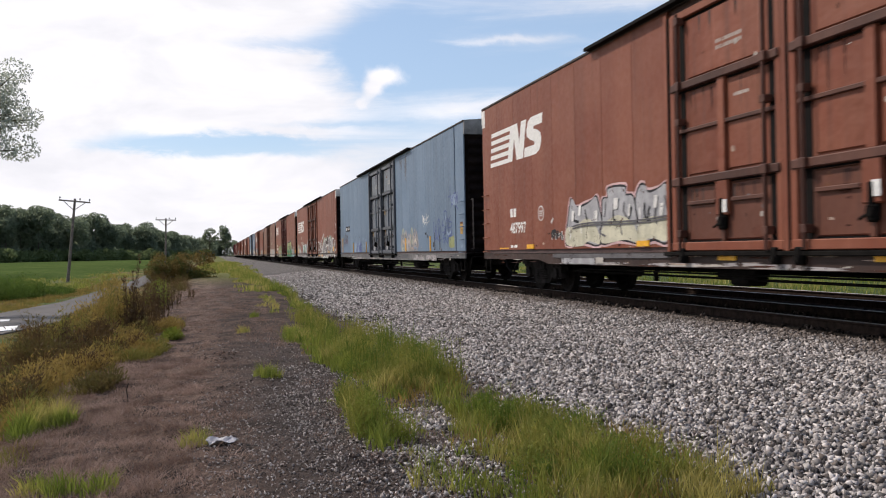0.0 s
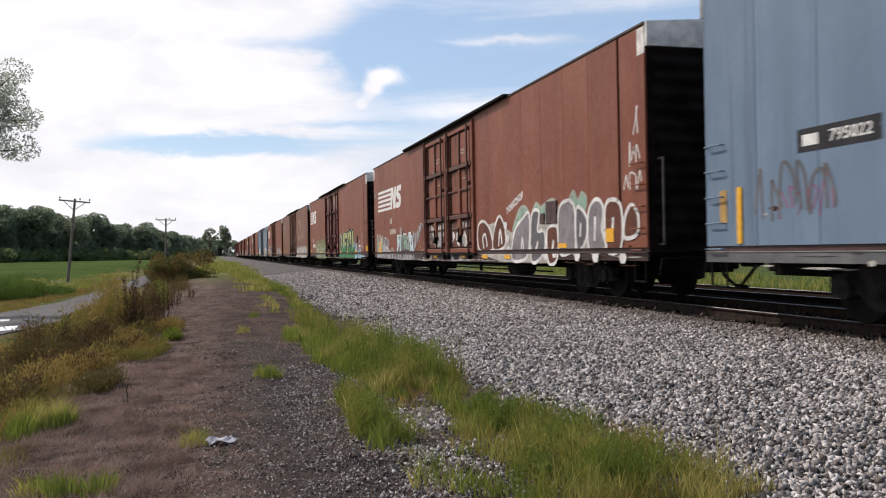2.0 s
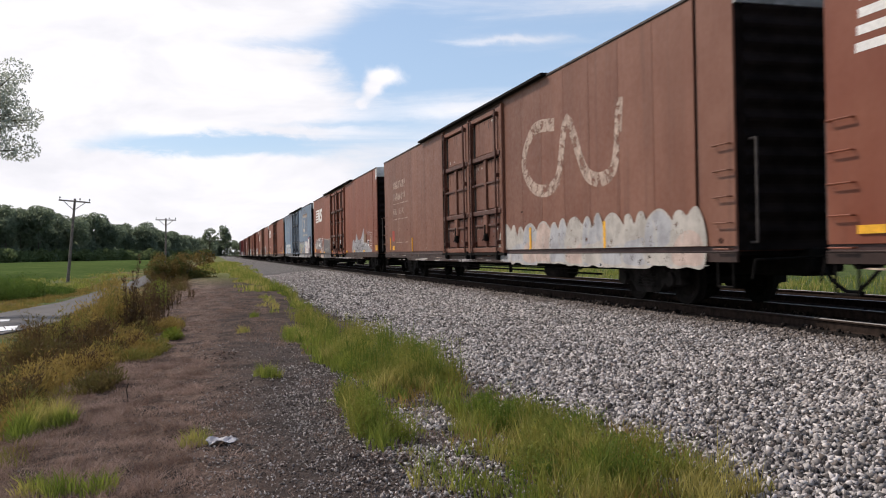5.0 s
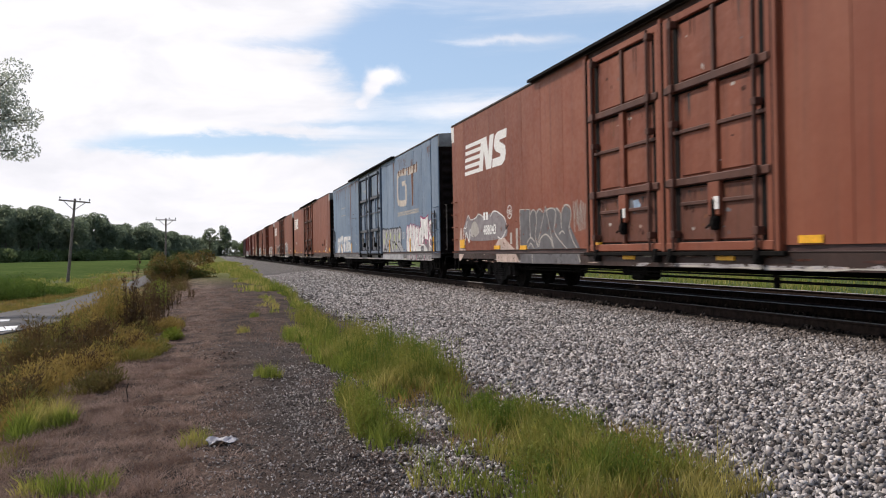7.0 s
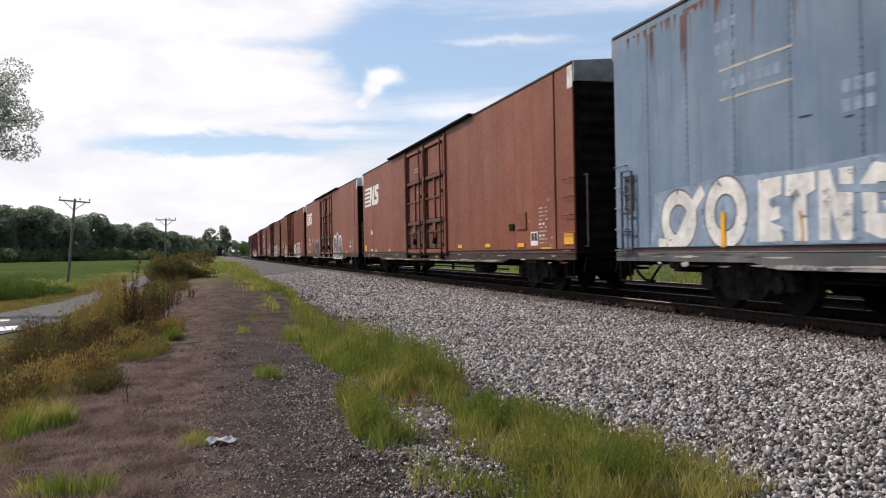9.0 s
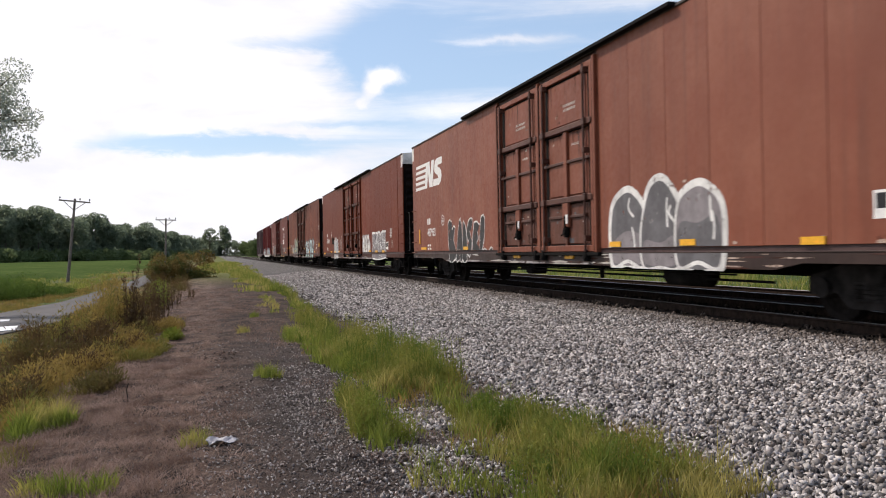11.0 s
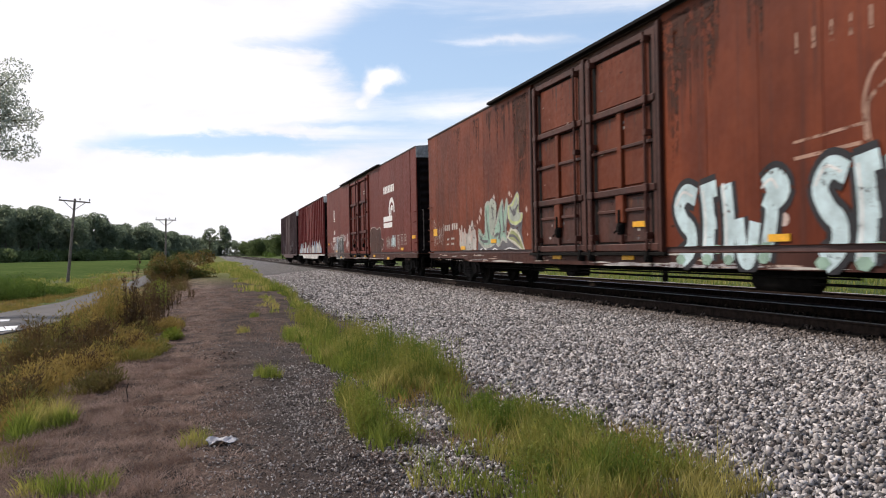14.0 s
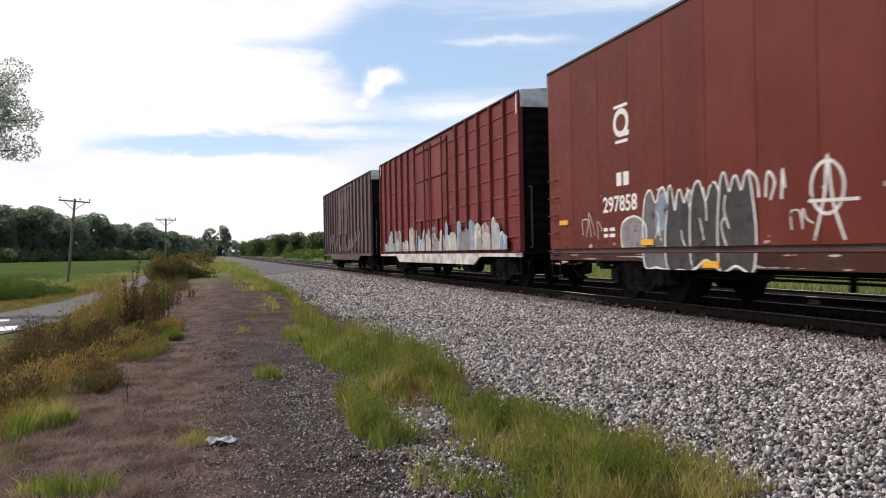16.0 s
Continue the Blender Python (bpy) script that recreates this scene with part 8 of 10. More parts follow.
def mark_cars():
    # first car
    emblem_bars(car_a, 0.25)
    number(car_a, "487997", 1.78, 1.48)
    round_mark(car_a, 3.95, 1.91)
    P = Painted()
    forms = (((5.4, 1.12), (5.52, 1.7), (5.71, 2.17), (5.99, 1.97), (6.4, 2.0), (6.75, 2.06), (6.97, 2.14), (7.1, 2.0), (7.25, 1.5), (7.1, 1.09), (6.3, 1.16)),
             ((7.15, 1.12), (7.2, 1.6), (7.23, 2.04), (7.47, 2.07), (7.5, 2.26), (8.24, 2.25), (8.28, 2.08), (8.58, 2.02), (8.73, 1.5), (8.94, 1.09), (8.4, 1.14), (7.89, 1.18)),
             ((8.72, 1.12), (8.69, 1.55), (8.6, 1.94), (8.79, 2.21), (9.0, 2.21), (9.1, 2.08), (9.45, 2.10), (9.8, 2.16), (9.92, 1.57), (9.75, 1.1), (9.3, 1.16)))
    for s in forms:
        P.poly(curve_through(grow(s, 0.05), 3, True), INK["pink"])
    for s in forms:
        P.poly(curve_through(s, 3, True), INK["black"])
        P.poly(curve_through(grow(s, -0.05), 3, True), INK["silver"])
    for q in (((5.45, 1.14), (5.46, 1.5), (5.9, 1.52), (6.5, 1.68), (6.95, 1.5), (7.12, 1.14), (6.6, 1.2), (6.2, 1.1)), ((7.22, 1.15), (7.3, 1.5), (7.85, 1.68), (8.4, 1.58), (8.62, 1.4), (8.82, 1.13), (8.2, 1.2)),
              ((8.78, 1.14), (8.74, 1.5), (9.2, 1.6), (9.85, 1.52), (9.72, 1.16), (9.2, 1.22))):
        P.poly(curve_through(q, 4, True), INK["cream"])
    r = random.Random(41)
    for u in np.linspace(5.6, 9.75, 17):
        a, z = float(u) + r.uniform(-0.08, 0.08), r.uniform(1.25, 1.8)
        P.stroke([(a, z + r.uniform(0.12, 0.3)), (a + r.uniform(-0.12, 0.12), z), (a + r.uniform(-0.14, 0.2), z - r.uniform(0.05, 0.16))], r.uniform(0.025, 0.06), INK[r.choice(("black", "black", "slate", "white"))])
    for u, z in ((5.75, 1.75), (6.1, 1.85), (7.75, 1.9), (8.35, 1.75), (9.3, 1.85), (9.5, 1.7), (6.9, 1.7)):
        P.bar(u, u + r.uniform(0.06, 0.2), z - 0.1, z + 0.12, INK["white"], None, 0.04)
    for z in (1.53, 1.58):
        P.stroke([(5.8, z - 0.05), (6.6, z), (8.7, z - 0.03), (9.9, z + 0.02)], 0.03, INK["slate"])
    P.stroke([(4.7, 0.92), (6.0, 0.9), (9.9, 0.92)], 0.12, INK["slate"]), P.bar(5.2, 6.9, 0.72, 0.84, INK["silver"]), P.bar(6.95, 7.3, 0.74, 0.86, INK["dull"])
    P.done("graffiti", car_a, "cream and silver block graffiti with a dark outline")
    tag(car_a, 4.6, 5.3, 1.24, 1.5, "black", 2, 3, 0.12), tag(car_a, 4.6, 5.3, 1.25, 1.48, "white", 4, 4)
    P = Painted()
    P.poly([(4.55, 1.68), (4.68, 1.78), (4.72, 1.72), (4.6, 1.64)], INK["white"])
    P.done("graffiti_tag", car_a)
    throw_up(car_a, 16.6, 21.5, 0.70, 1.95, 6, ["cream", "silver", "sage"], "black", None, 5, "pale silver bubble graffiti")
    reflectors(car_a, [(3.25, 1.12), (8.9, 1.12), (11.5, 0.88), (14.7, 0.88), (17.0, 1.12)])
    P = Painted()
    P.bar(0.9, 1.66, 1.075, 1.105, YELLOW)
    P.done("yellow_line", car_a)
    # grey car
    P = Painted()
    P.bar(1.72, 3.2, 2.27, 2.58, INK["black"]), P.bar(1.82, 2.12, 2.35, 2.50, INK["white"]), P.text("795022", 2.32, 2.36, 0.15, INK["white"], 0.004, 1.15)
    P.done("number_plate_patch", car_b, "black patch with small white lettering")
    ghost_letters(car_b), blue_scrawl(car_b), torn_door(car_b)
    stains(car_b, [(18.1, 4.95, 0.5, 2.0), (17.2, 4.9, 0.4, 1.2)], 91, "slate", 0.5)
    throw_up(car_b, 5.0, 7.1, 1.05, 1.7, 5, ["haze", "blue"], "haze", None, 12, "smudged blue graffiti", 0.03, (1, 2), 0, False)
    tag(car_b, 0.8, 2.5, 1.35, 2.2, "slate", 13, 6, 0.055), tag(car_b, 1.2, 2.4, 1.4, 2.0, "magenta", 15, 4, 0.02), tag(car_b, 7.4, 9.2, 1.2, 1.9, "haze", 14, 5, 0.06)
    tall_reflectors(car_b, [(17.95, 1.32), (22.0, 1.32), (4.45, 1.32), (8.6, 1.32), (0.43, 1.35), (0.43, 1.65)])
    P = Painted()
    P.poly([(24.5, 1.2), (24.55, 1.5), (25.05, 1.56), (25.16, 1.5), (25.14, 1.16), (24.7, 1.14)], INK["olive"]), P.bar(25.85, 26.16, 1.57, 1.93, INK["ochre"]), P.bar(25.85, 26.16, 1.9, 1.96, INK["rust"])
    P.bar(22.34, 22.5, 1.18, 1.36, INK["char"]), P.bar(22.58, 22.66, 1.1, 1.7, INK["black"]), P.bar(23.27, 23.35, 1.1, 1.6, INK["black"]), P.bar(21.2, 21.42, 1.66, 1.74, INK["black"]), P.bar(21.55, 21.68, 1.55, 1.66, INK["char"])
    P.poly(curve_through([(25.9, 1.15), (25.95, 1.28), (26.1, 1.3), (26.15, 1.12)], 3, True), INK["haze"]), P.poly([(19.2, 0.72), (19.5, 0.92), (20.9, 0.92), (21.2, 0.7)], INK["mist"]), P.poly([(21.3, 0.72), (21.4, 0.92), (23.1, 0.92), (22.8, 0.7)], INK["mist"])
    P.bar(-0.08, 0.10, 1.4, 1.9, INK["ochre"])
    P.done("paint_patches", car_b)
    # third car
    emblem_bars(car_c, 0.62, 2.90, 2.93, 0.88)
    P = Painted()
    for i in range(6):
        P.bar(3.4 + 0.22 * i, 3.54 + 0.22 * i, 1.82, 2.05, INK["chalk"])
    P.bar(3.38, 3.55, 2.28, 2.53, INK["chalk"]), P.bar(3.63, 3.8, 2.28, 2.53, INK["chalk"])
    P.done("car_number", car_c, "worn white stencilled number, unreadable")
    mint_letters(car_c)
    P = Painted()
    P.stroke([(9.9, 2.05), (9.2, 1.85), (8.95, 1.5), (9.1, 1.15), (9.5, 1.1), (9.85, 1.35), (9.5, 1.4)], 0.03, INK["dull"])
    P.bar(5.42, 5.56, 1.8, 2.06, INK["dull"]), P.bar(5.62, 5.76, 1.8, 2.06, INK["dull"]), P.bar(5.86, 6.0, 1.74, 1.92, INK["black"])
    P.done("graffiti_tag", car_c)
    P = Painted()
    P.text("PORKCHOP", 18.9, 2.0, 0.17, INK["white"], 0.012, 1.0, None, 0.29)
    tagged(P.done("graffiti_tag", car_c), kind="stuff")
    door_graffiti(car_c, 51, ["white", "silver", "dull", "slate", "dull"], 10)
    door_graffiti(car_b, 56, ["slate", "char", "haze", "soot"], 4, False)
    door_graffiti(car_g, 57, ["slate", "char", "silver", "rust"], 4, False)
    door_graffiti(car_a, 52, ["soot", "brown", "slate"], 2, False)
    reflectors(car_c, [(11.34, 0.86), (14.81, 0.87), (16.98, 0.86), (18.93, 0.86), (22.6, 1.12)])
    reflectors(car_c, [(1.06, 1.16)], 0.48, 0.25)
    reflectors(car_c, [(1.06, 1.42)], 0.44, 0.14)
    tag(car_c, -0.22, 0.32, 3.45, 4.15, "mist", 64, 4, 0.03)
    reflectors(car_c, [(24.95, 1.3)], 0.34, 0.27)
    route_board(car_c, 21.68, 22.32, 1.64, 2.16, PAINT["dark"]), route_board(car_c, 21.3, 21.56, 1.66, 1.9, PAINT["dark"]), data_panel(car_c, 22.72, 1.22, 0.40, 0.36)
    grey_letters(car_c)
    # maroon-doored car
    emblem_bars(car_d, 0.08)
    green_letters(car_d)
    P = Painted()
    for i in range(6):
        P.bar(1.62 + 0.28 * i, 1.83 + 0.28 * i, 1.48, 1.75, WHITE)
    P.bar(1.64, 1.82, 1.92, 2.14, WHITE), P.bar(1.9, 2.1, 1.92, 2.14, WHITE)
    P.done("car_number", car_d, "white stencilled number")
    flaked_doors(car_d)
    spiked(car_d, 4.0, 9.75, 0.72, 1.95, 7, "olive", "sage", "char", "olive", 18, "olive-green block-letter graffiti", 0.05, 0.05)
    door_graffiti(car_d, 55, ["brown", "dull", "soot", "peach"], 3, False)
    P = Painted()
    for q in ([(22.2, 0.74), (22.34, 1.65), (22.44, 1.26), (22.55, 1.53), (22.99, 1.51), (23.02, 1.0), (22.9, 0.74)], [(23.15, 0.76), (23.2, 1.1), (23.39, 1.23), (23.55, 1.05), (23.6, 0.76)], [(23.55, 0.76), (23.61, 1.12), (23.75, 1.26), (24.01, 1.34), (24.2, 1.2), (24.26, 0.9), (24.2, 0.76)], [(24.3, 0.8), (24.4, 0.9), (25.3, 0.88), (25.4, 0.8)]):
        P.poly(curve_through(q, 3, True), INK["pale"])
    P.stroke([(22.0, 1.6), (22.2, 1.68), (22.24, 1.52), (22.02, 1.5)], 0.04, INK["char"], True, 0)
    P.done("graffiti", car_d, "hazy pale blue overspray")
    reflectors(car_d, [(0.31, 1.22), (6.39, 1.1), (9.61, 1.12), (11.53, 0.88), (14.74, 0.88), (16.9, 1.10), (19.6, 1.1), (22.66, 1.11)])
    reflectors(car_d, [(26.15, 1.26)], 0.5, 0.27)
    route_board(car_d, 22.7, 23.34, 1.56, 1.96, PAINT["brown_trim"]), data_panel(car_d), data_bars(car_d, seed=1)
    # tan car
    P = Painted()
    P.stroke([(19.5, 3.9), (18.2, 3.95), (17.5, 3.2), (18.3, 2.5), (19.6, 2.6), (20.2, 3.9), (21.2, 2.6), (22.4, 2.6), (22.7, 3.95)], 0.30, INK["faded"])
    P.done("emblem", car_e, "faded white looping emblem")
    P = Painted()
    for row, z in ((0, 3.75), (1, 3.25)):
        for i in range(8):
            P.bar(1.5 + 0.30 * i, 1.70 + 0.30 * i, z, z + 0.3, INK["faded"])
    P.bar(1.5, 4.3, 3.08, 3.12, INK["faded"]), P.bar(1.5, 4.3, 2.42, 2.46, INK["faded"]), P.bar(1.5, 4.3, 1.42, 1.46, INK["faded"]), P.bar(2.55, 2.6, 1.46, 2.42, INK["faded"])
    for i in range(3):
        P.bar(1.5 + 0.27 * i, 1.69 + 0.27 * i, 2.64, 2.9, INK["faded"])
    P.text("795140", 2.5, 2.64, 0.26, INK["faded"], 0.006)
    P.done("lettering", car_e, "faded white stencilled lettering")
    throw_up(car_e, 15.6, 25.5, 0.72, 1.8, 11, ["dull", "silver", "peach"], "dull", None, 19, "faded pale graffiti", 0.04, (1, 2))
    P = Painted()
    P.bar(1.15, 1.6, 1.5, 1.95, INK["red"]), P.bar(1.15, 1.55, 1.12, 1.3, YELLOW)
    P.done("paint_patches", car_e)
    tall_reflectors(car_e, [(0.75, 1.4), (5.0, 1.32), (17.9, 1.32), (22.0, 1.32)])
    # silver-scrawled car
    emblem_bars(car_f, 0.97)
    number(car_f, "488043", 2.73, 1.50, small=False, layer=16)
    round_mark(car_f, 4.98, 2.05)
    P = Painted()
    P.poly(curve_through([(0.2, 0.72), (0.3, 1.6), (0.5, 1.75), (0.6, 1.2), (0.9, 1.06)], 3, True), INK["peach"]), P.poly([(3.9, 0.72), (3.8, 1.2), (4.3, 1.5), (4.7, 1.3), (5.3, 1.07), (5.7, 0.72)], INK["peach"])
    P.poly(curve_through([(0.7, 1.66), (0.9, 1.9), (1.2, 2.1), (1.5, 1.95), (2.28, 2.11), (2.7, 2.0), (3.7, 2.12), (4.3, 2.0), (4.6, 1.85), (4.79, 1.63), (4.4, 1.36), (1.5, 1.35)], 3, True), INK["grey"])
    P.poly(curve_through([(1.5, 1.5), (1.6, 1.85), (2.0, 1.9), (2.3, 1.6), (1.9, 1.45)], 3, True), INK["dull"])
    P.stroke([(0.7, 1.4), (0.75, 1.75), (1.0, 1.75), (1.2, 2.12), (1.5, 1.98), (2.0, 2.02), (2.28, 2.12), (2.7, 2.02)], 0.035, INK["white"]), P.stroke([(3.4, 2.0), (3.7, 2.14), (4.3, 2.02), (4.65, 1.85), (4.7, 1.6), (4.3, 1.36), (4.0, 1.42)], 0.035, INK["white"])
    P.stroke([(0.8, 1.2), (1.0, 1.6), (1.3, 1.3), (1.4, 1.7)], 0.06, INK["white"]), P.bar(5.0, 5.15, 1.2, 1.5, INK["dull"]), P.bar(5.45, 5.6, 1.05, 1.6, INK["dull"])
    P.poly([(4.62, 1.7), (4.95, 1.72), (4.7, 1.58)], INK["black"])
    P.done("graffiti", car_f, "grey and peach cloud graffiti round the number")
    P = Painted()
    P.poly([(5.75, 0.70), (5.75, 2.07), (6.44, 2.04), (6.6, 1.99), (6.85, 1.99), (7.05, 2.0), (7.34, 1.9), (7.48, 2.05), (7.7, 1.97), (8.14, 1.99), (8.38, 1.85), (8.66, 2.02), (8.96, 1.9), (8.84, 1.6), (9.4, 1.05), (9.39, 0.72)], INK["slate"])
    for s, m in (([(5.75, 1.1), (5.75, 2.07), (6.44, 2.04), (6.47, 1.35)], 0), ([(6.49, 1.9), (6.65, 2.02), (6.85, 1.95), (6.9, 1.7), (6.8, 1.4), (6.95, 1.1)], 4), ([(6.88, 1.9), (7.1, 2.02), (7.3, 1.93)], 4), ([(6.92, 1.1), (7.48, 2.07), (7.95, 1.07)], 0)):
        P.stroke(s, 0.035, INK["dull"], False, m)
    for s, m in (([(7.5, 1.95), (7.8, 2.0), (8.1, 1.9), (8.0, 1.5), (8.2, 1.3), (8.9, 0.95)], 4), ([(8.14, 1.99), (8.36, 1.85), (8.42, 1.5)], 4), ([(8.4, 1.6), (8.45, 1.9), (8.66, 2.03), (8.92, 1.95), (8.95, 1.75), (8.85, 1.5), (9.05, 1.2), (9.4, 0.95)], 4),
                 ([(6.25, 1.22), (6.5, 1.34), (6.77, 1.22)], 4), ([(7.0, 1.1), (7.15, 1.3), (7.46, 1.4), (7.75, 1.3), (7.9, 1.08)], 4), ([(8.28, 1.38), (8.45, 1.45), (8.6, 1.38)], 4), ([(6.3, 1.07), (6.5, 1.2), (6.7, 1.07)], 4), ([(6.6, 0.93), (6.62, 0.7)], 0), ([(9.3, 0.93), (9.42, 0.75)], 0)):
        P.stroke(s, 0.035, INK["dull"], False, m)
    P.done("graffiti", car_f, "dark grey letters with a thin pale outline")
    tag(car_f, 9.05, 9.85, 1.4, 2.12, "dull", 46, 8, 0.02)
    door_graffiti(car_f, 53, ["haze", "soot", "slate"], 2, False)
    wild(car_f, 18.7, 22.4, 0.98, 1.85, ["silver", "silver", "dull"], "grey", 21, "silver wild-style scrawl", 12, 0.03)
    P = Painted()
    P.poly(curve_through([(21.9, 1.15), (22.1, 1.6), (22.35, 1.85), (22.48, 1.8), (22.45, 1.1)], 3, True), INK["silver"])
    P.poly(curve_through([(22.5, 0.98), (22.55, 1.6), (23.0, 1.5), (23.6, 1.4), (24.3, 1.05), (24.2, 0.98)], 3, True), INK["silver"])
    P.poly(curve_through([(19.0, 1.05), (19.3, 1.5), (19.9, 1.75), (20.25, 2.1), (20.5, 1.8), (21.2, 1.7), (21.9, 1.9), (22.35, 2.25), (22.55, 2.24), (22.6, 1.6), (23.2, 1.55), (24.0, 1.35), (24.8, 1.05)], 2, True), INK["silver"])
    rnd = random.Random(77)
    for k in range(26):
        u, z = rnd.uniform(19.2, 23.2), rnd.uniform(1.15, 1.7)
        P.stroke([(u, z), (u + rnd.uniform(0.1, 0.3), z + rnd.uniform(-0.05, 0.3)), (u + rnd.uniform(0.3, 0.5), z + rnd.uniform(-0.2, 0.1)), (u + rnd.uniform(0.2, 0.6), z - rnd.uniform(0.05, 0.3))], rnd.uniform(0.02, 0.045), INK[rnd.choice(("slate", "slate", "white", "grey"))])
    P.done("graffiti", car_f, "silver overspray")
    tag(car_f, 23.5, 24.3, 1.9, 2.2, "silver", 22, 4)
    route_board(car_f, 22.7, 23.3, 1.56, 2.0, plain("tan_board", (0.20, 0.12, 0.07), 0.7)), data_panel(car_f), data_bars(car_f, seed=2)
    reflectors(car_f, [(3.95, 1.12), (6.0, 1.1), (10.2, 1.12), (11.6, 0.88), (14.7, 0.88), (16.6, 1.12), (19.45, 1.12), (22.6, 1.12)])
    reflectors(car_f, [(0.58, 1.26), (26.15, 1.26)], 0.5, 0.27)
    # blue car
    silver_letters(car_g)
    P = Painted()
    P.stroke([(21.5, 4.28), (20.2, 4.34), (19.82, 4.24), (19.74, 3.9), (19.74, 3.4), (19.86, 3.16), (20.2, 3.08), (21.1, 3.04), (21.34, 3.12), (21.36, 3.4), (21.36, 3.78)], 0.25, INK["chalk"], False, 3)
    P.bar(20.65, 21.3, 3.76, 3.96, INK["chalk"]), P.bar(21.72, 23.4, 4.12, 4.42, INK["chalk"])
    P.poly([(22.36, 4.14), (22.7, 4.14), (22.66, 3.4), (22.6, 2.84), (22.5, 2.9), (22.38, 2.82), (22.4, 3.5)], INK["rust"])
    r = random.Random(77)
    for i in range(15):
        u = 19.9 + 0.24 * i + r.uniform(-0.08, 0.08)
        w, d, z = r.uniform(0.04, 0.11), r.uniform(0.12, 0.45), 4.5 - 0.06 * r.random()
        P.poly([(u - w, z), (u + w, z), (u + w * 0.7, z - d * 0.7), (u + w * 0.2, z - d), (u - w * 0.6, z - d * 0.8)], INK["rust"])
    P.done("emblem", car_g, "rust-stained pale block emblem")
    P = Painted()
    for i in range(56):
        P.bar(19.7 + i * 0.068, 19.735 + i * 0.068, 2.54, 2.72, INK["dull"], 1)
    P.bar(19.65, 23.5, 2.57, 2.59, INK["dull"]), P.bar(19.65, 23.5, 2.67, 2.69, INK["dull"])
    P.done("lettering", car_g, "white track-pattern stripe")
    magenta_letters(car_g)
    P = Painted()
    P.poly([(1.0, 1.06), (6.95, 1.06), (6.9, 2.12), (5.0, 2.06), (3.0, 2.1), (1.2, 2.0)], INK["haze"])
    P.done("graffiti_ground", car_g)
    weathered_seams(car_g)
    P = Painted()
    P.k = 3
    for u, z, a, h in ((1.95, 1.5, 0.42, 0.38), (3.3, 1.56, 0.42, 0.42)):
        ring = [(u + a * math.cos(t), z + h * math.sin(t)) for t in np.linspace(0, 5.7, 12)]
        P.stroke(ring, 0.26, INK["white"], True), P.stroke([(u + (q[0] - u) * 1.34, z + (q[1] - z) * 1.34) for q in ring], 0.03, INK["slate"], True), P.stroke([(u + (q[0] - u) * 0.66, z + (q[1] - z) * 0.66) for q in ring], 0.03, INK["slate"], True)
    P.stroke([(1.3, 1.1), (1.9, 1.15), (2.4, 1.7), (2.7, 1.95)], 0.2, INK["white"])
    forms = ([(0, 0), (0.02, 0.88), (0.5, 0.9), (0.5, 0.65), (0.25, 0.6), (0.25, 0.5), (0.46, 0.48), (0.46, 0.32), (0.24, 0.28), (0.5, 0.2), (0.5, 0)], [(0.14, 0), (0.14, 0.6), (-0.02, 0.62), (0, 0.9), (0.55, 0.9), (0.55, 0.66), (0.38, 0.6), (0.4, 0)],
             [(0, 0), (0, 0.9), (0.2, 0.9), (0.34, 0.5), (0.36, 0.9), (0.58, 0.9), (0.56, 0), (0.36, 0), (0.2, 0.42), (0.2, 0)], [(0.05, 0.1), (0, 0.7), (0.2, 0.92), (0.55, 0.85), (0.52, 0.66), (0.25, 0.68), (0.24, 0.3), (0.4, 0.3), (0.3, 0.45), (0.58, 0.46), (0.56, 0.05), (0.3, 0)])
    for k, u in enumerate((4.1, 4.72, 5.36, 6.1)):
        s = [(u + a * 1.05, 1.1 + b) for a, b in forms[k]]
        P.poly(grow(s, 0.025), INK["haze"]), P.poly(s, INK["white"])
    P.stroke([(5.0, 1.5), (5.05, 1.2), (5.02, 1.08)], 0.05, INK["ochre"]), P.stroke([(5.7, 1.75), (6.9, 1.66)], 0.10, INK["haze"])
    P.done("graffiti", car_g, "white-washed block graffiti letters")
    tag(car_g, 7.4, 9.8, 1.3, 2.3, "haze", 26, 8, 0.025), tag(car_g, 20.4, 21.1, 1.5, 1.9, "white", 27, 4)
    P = Painted()
    for z, a, b in ((4.35, 3.1, 3.7), (4.0, 3.1, 3.9), (3.42, 3.3, 4.8), (2.92, 5.8, 6.5), (2.68, 5.8, 6.5)):
        for i in range(int((b - a) / 0.2)):
            P.bar(a + 0.2 * i, a + 0.14 + 0.2 * i, z, z + 0.16, INK["haze"], 1)
    P.bar(3.2, 4.9, 3.72, 3.76, INK["dull"]), P.bar(3.2, 4.9, 3.27, 3.31, INK["dull"])
    P.done("lettering", car_g, "worn stencilled lettering, unreadable")
    stains(car_g, [(19.0, 4.95, 0.3, 2.9), (1.2, 4.9, 0.3, 1.2), (2.2, 4.9, 0.4, 1.6), (3.2, 4.9, 0.3, 0.9), (4.03, 4.95, 0.25, 1.3), (4.9, 4.95, 0.3, 1.5), (6.02, 4.95, 0.25, 1.5), (7.8, 4.95, 0.3, 0.7), (20.3, 4.95, 0.6, 0.9), (22.5, 4.7, 0.3, 1.6), (21.2, 4.9, 0.4, 1.0), (25.2, 4.9, 0.5, 0.9), (8.9, 4.9, 0.3, 1.2)], 3, "rust", 0.45)
    tall_reflectors(car_g, [(3.25, 1.3), (7.1, 1.3), (17.9, 1.3), (22.0, 1.3), (25.7, 1.3)])
    # clean brown car
    emblem_bars(car_h, 0.19)
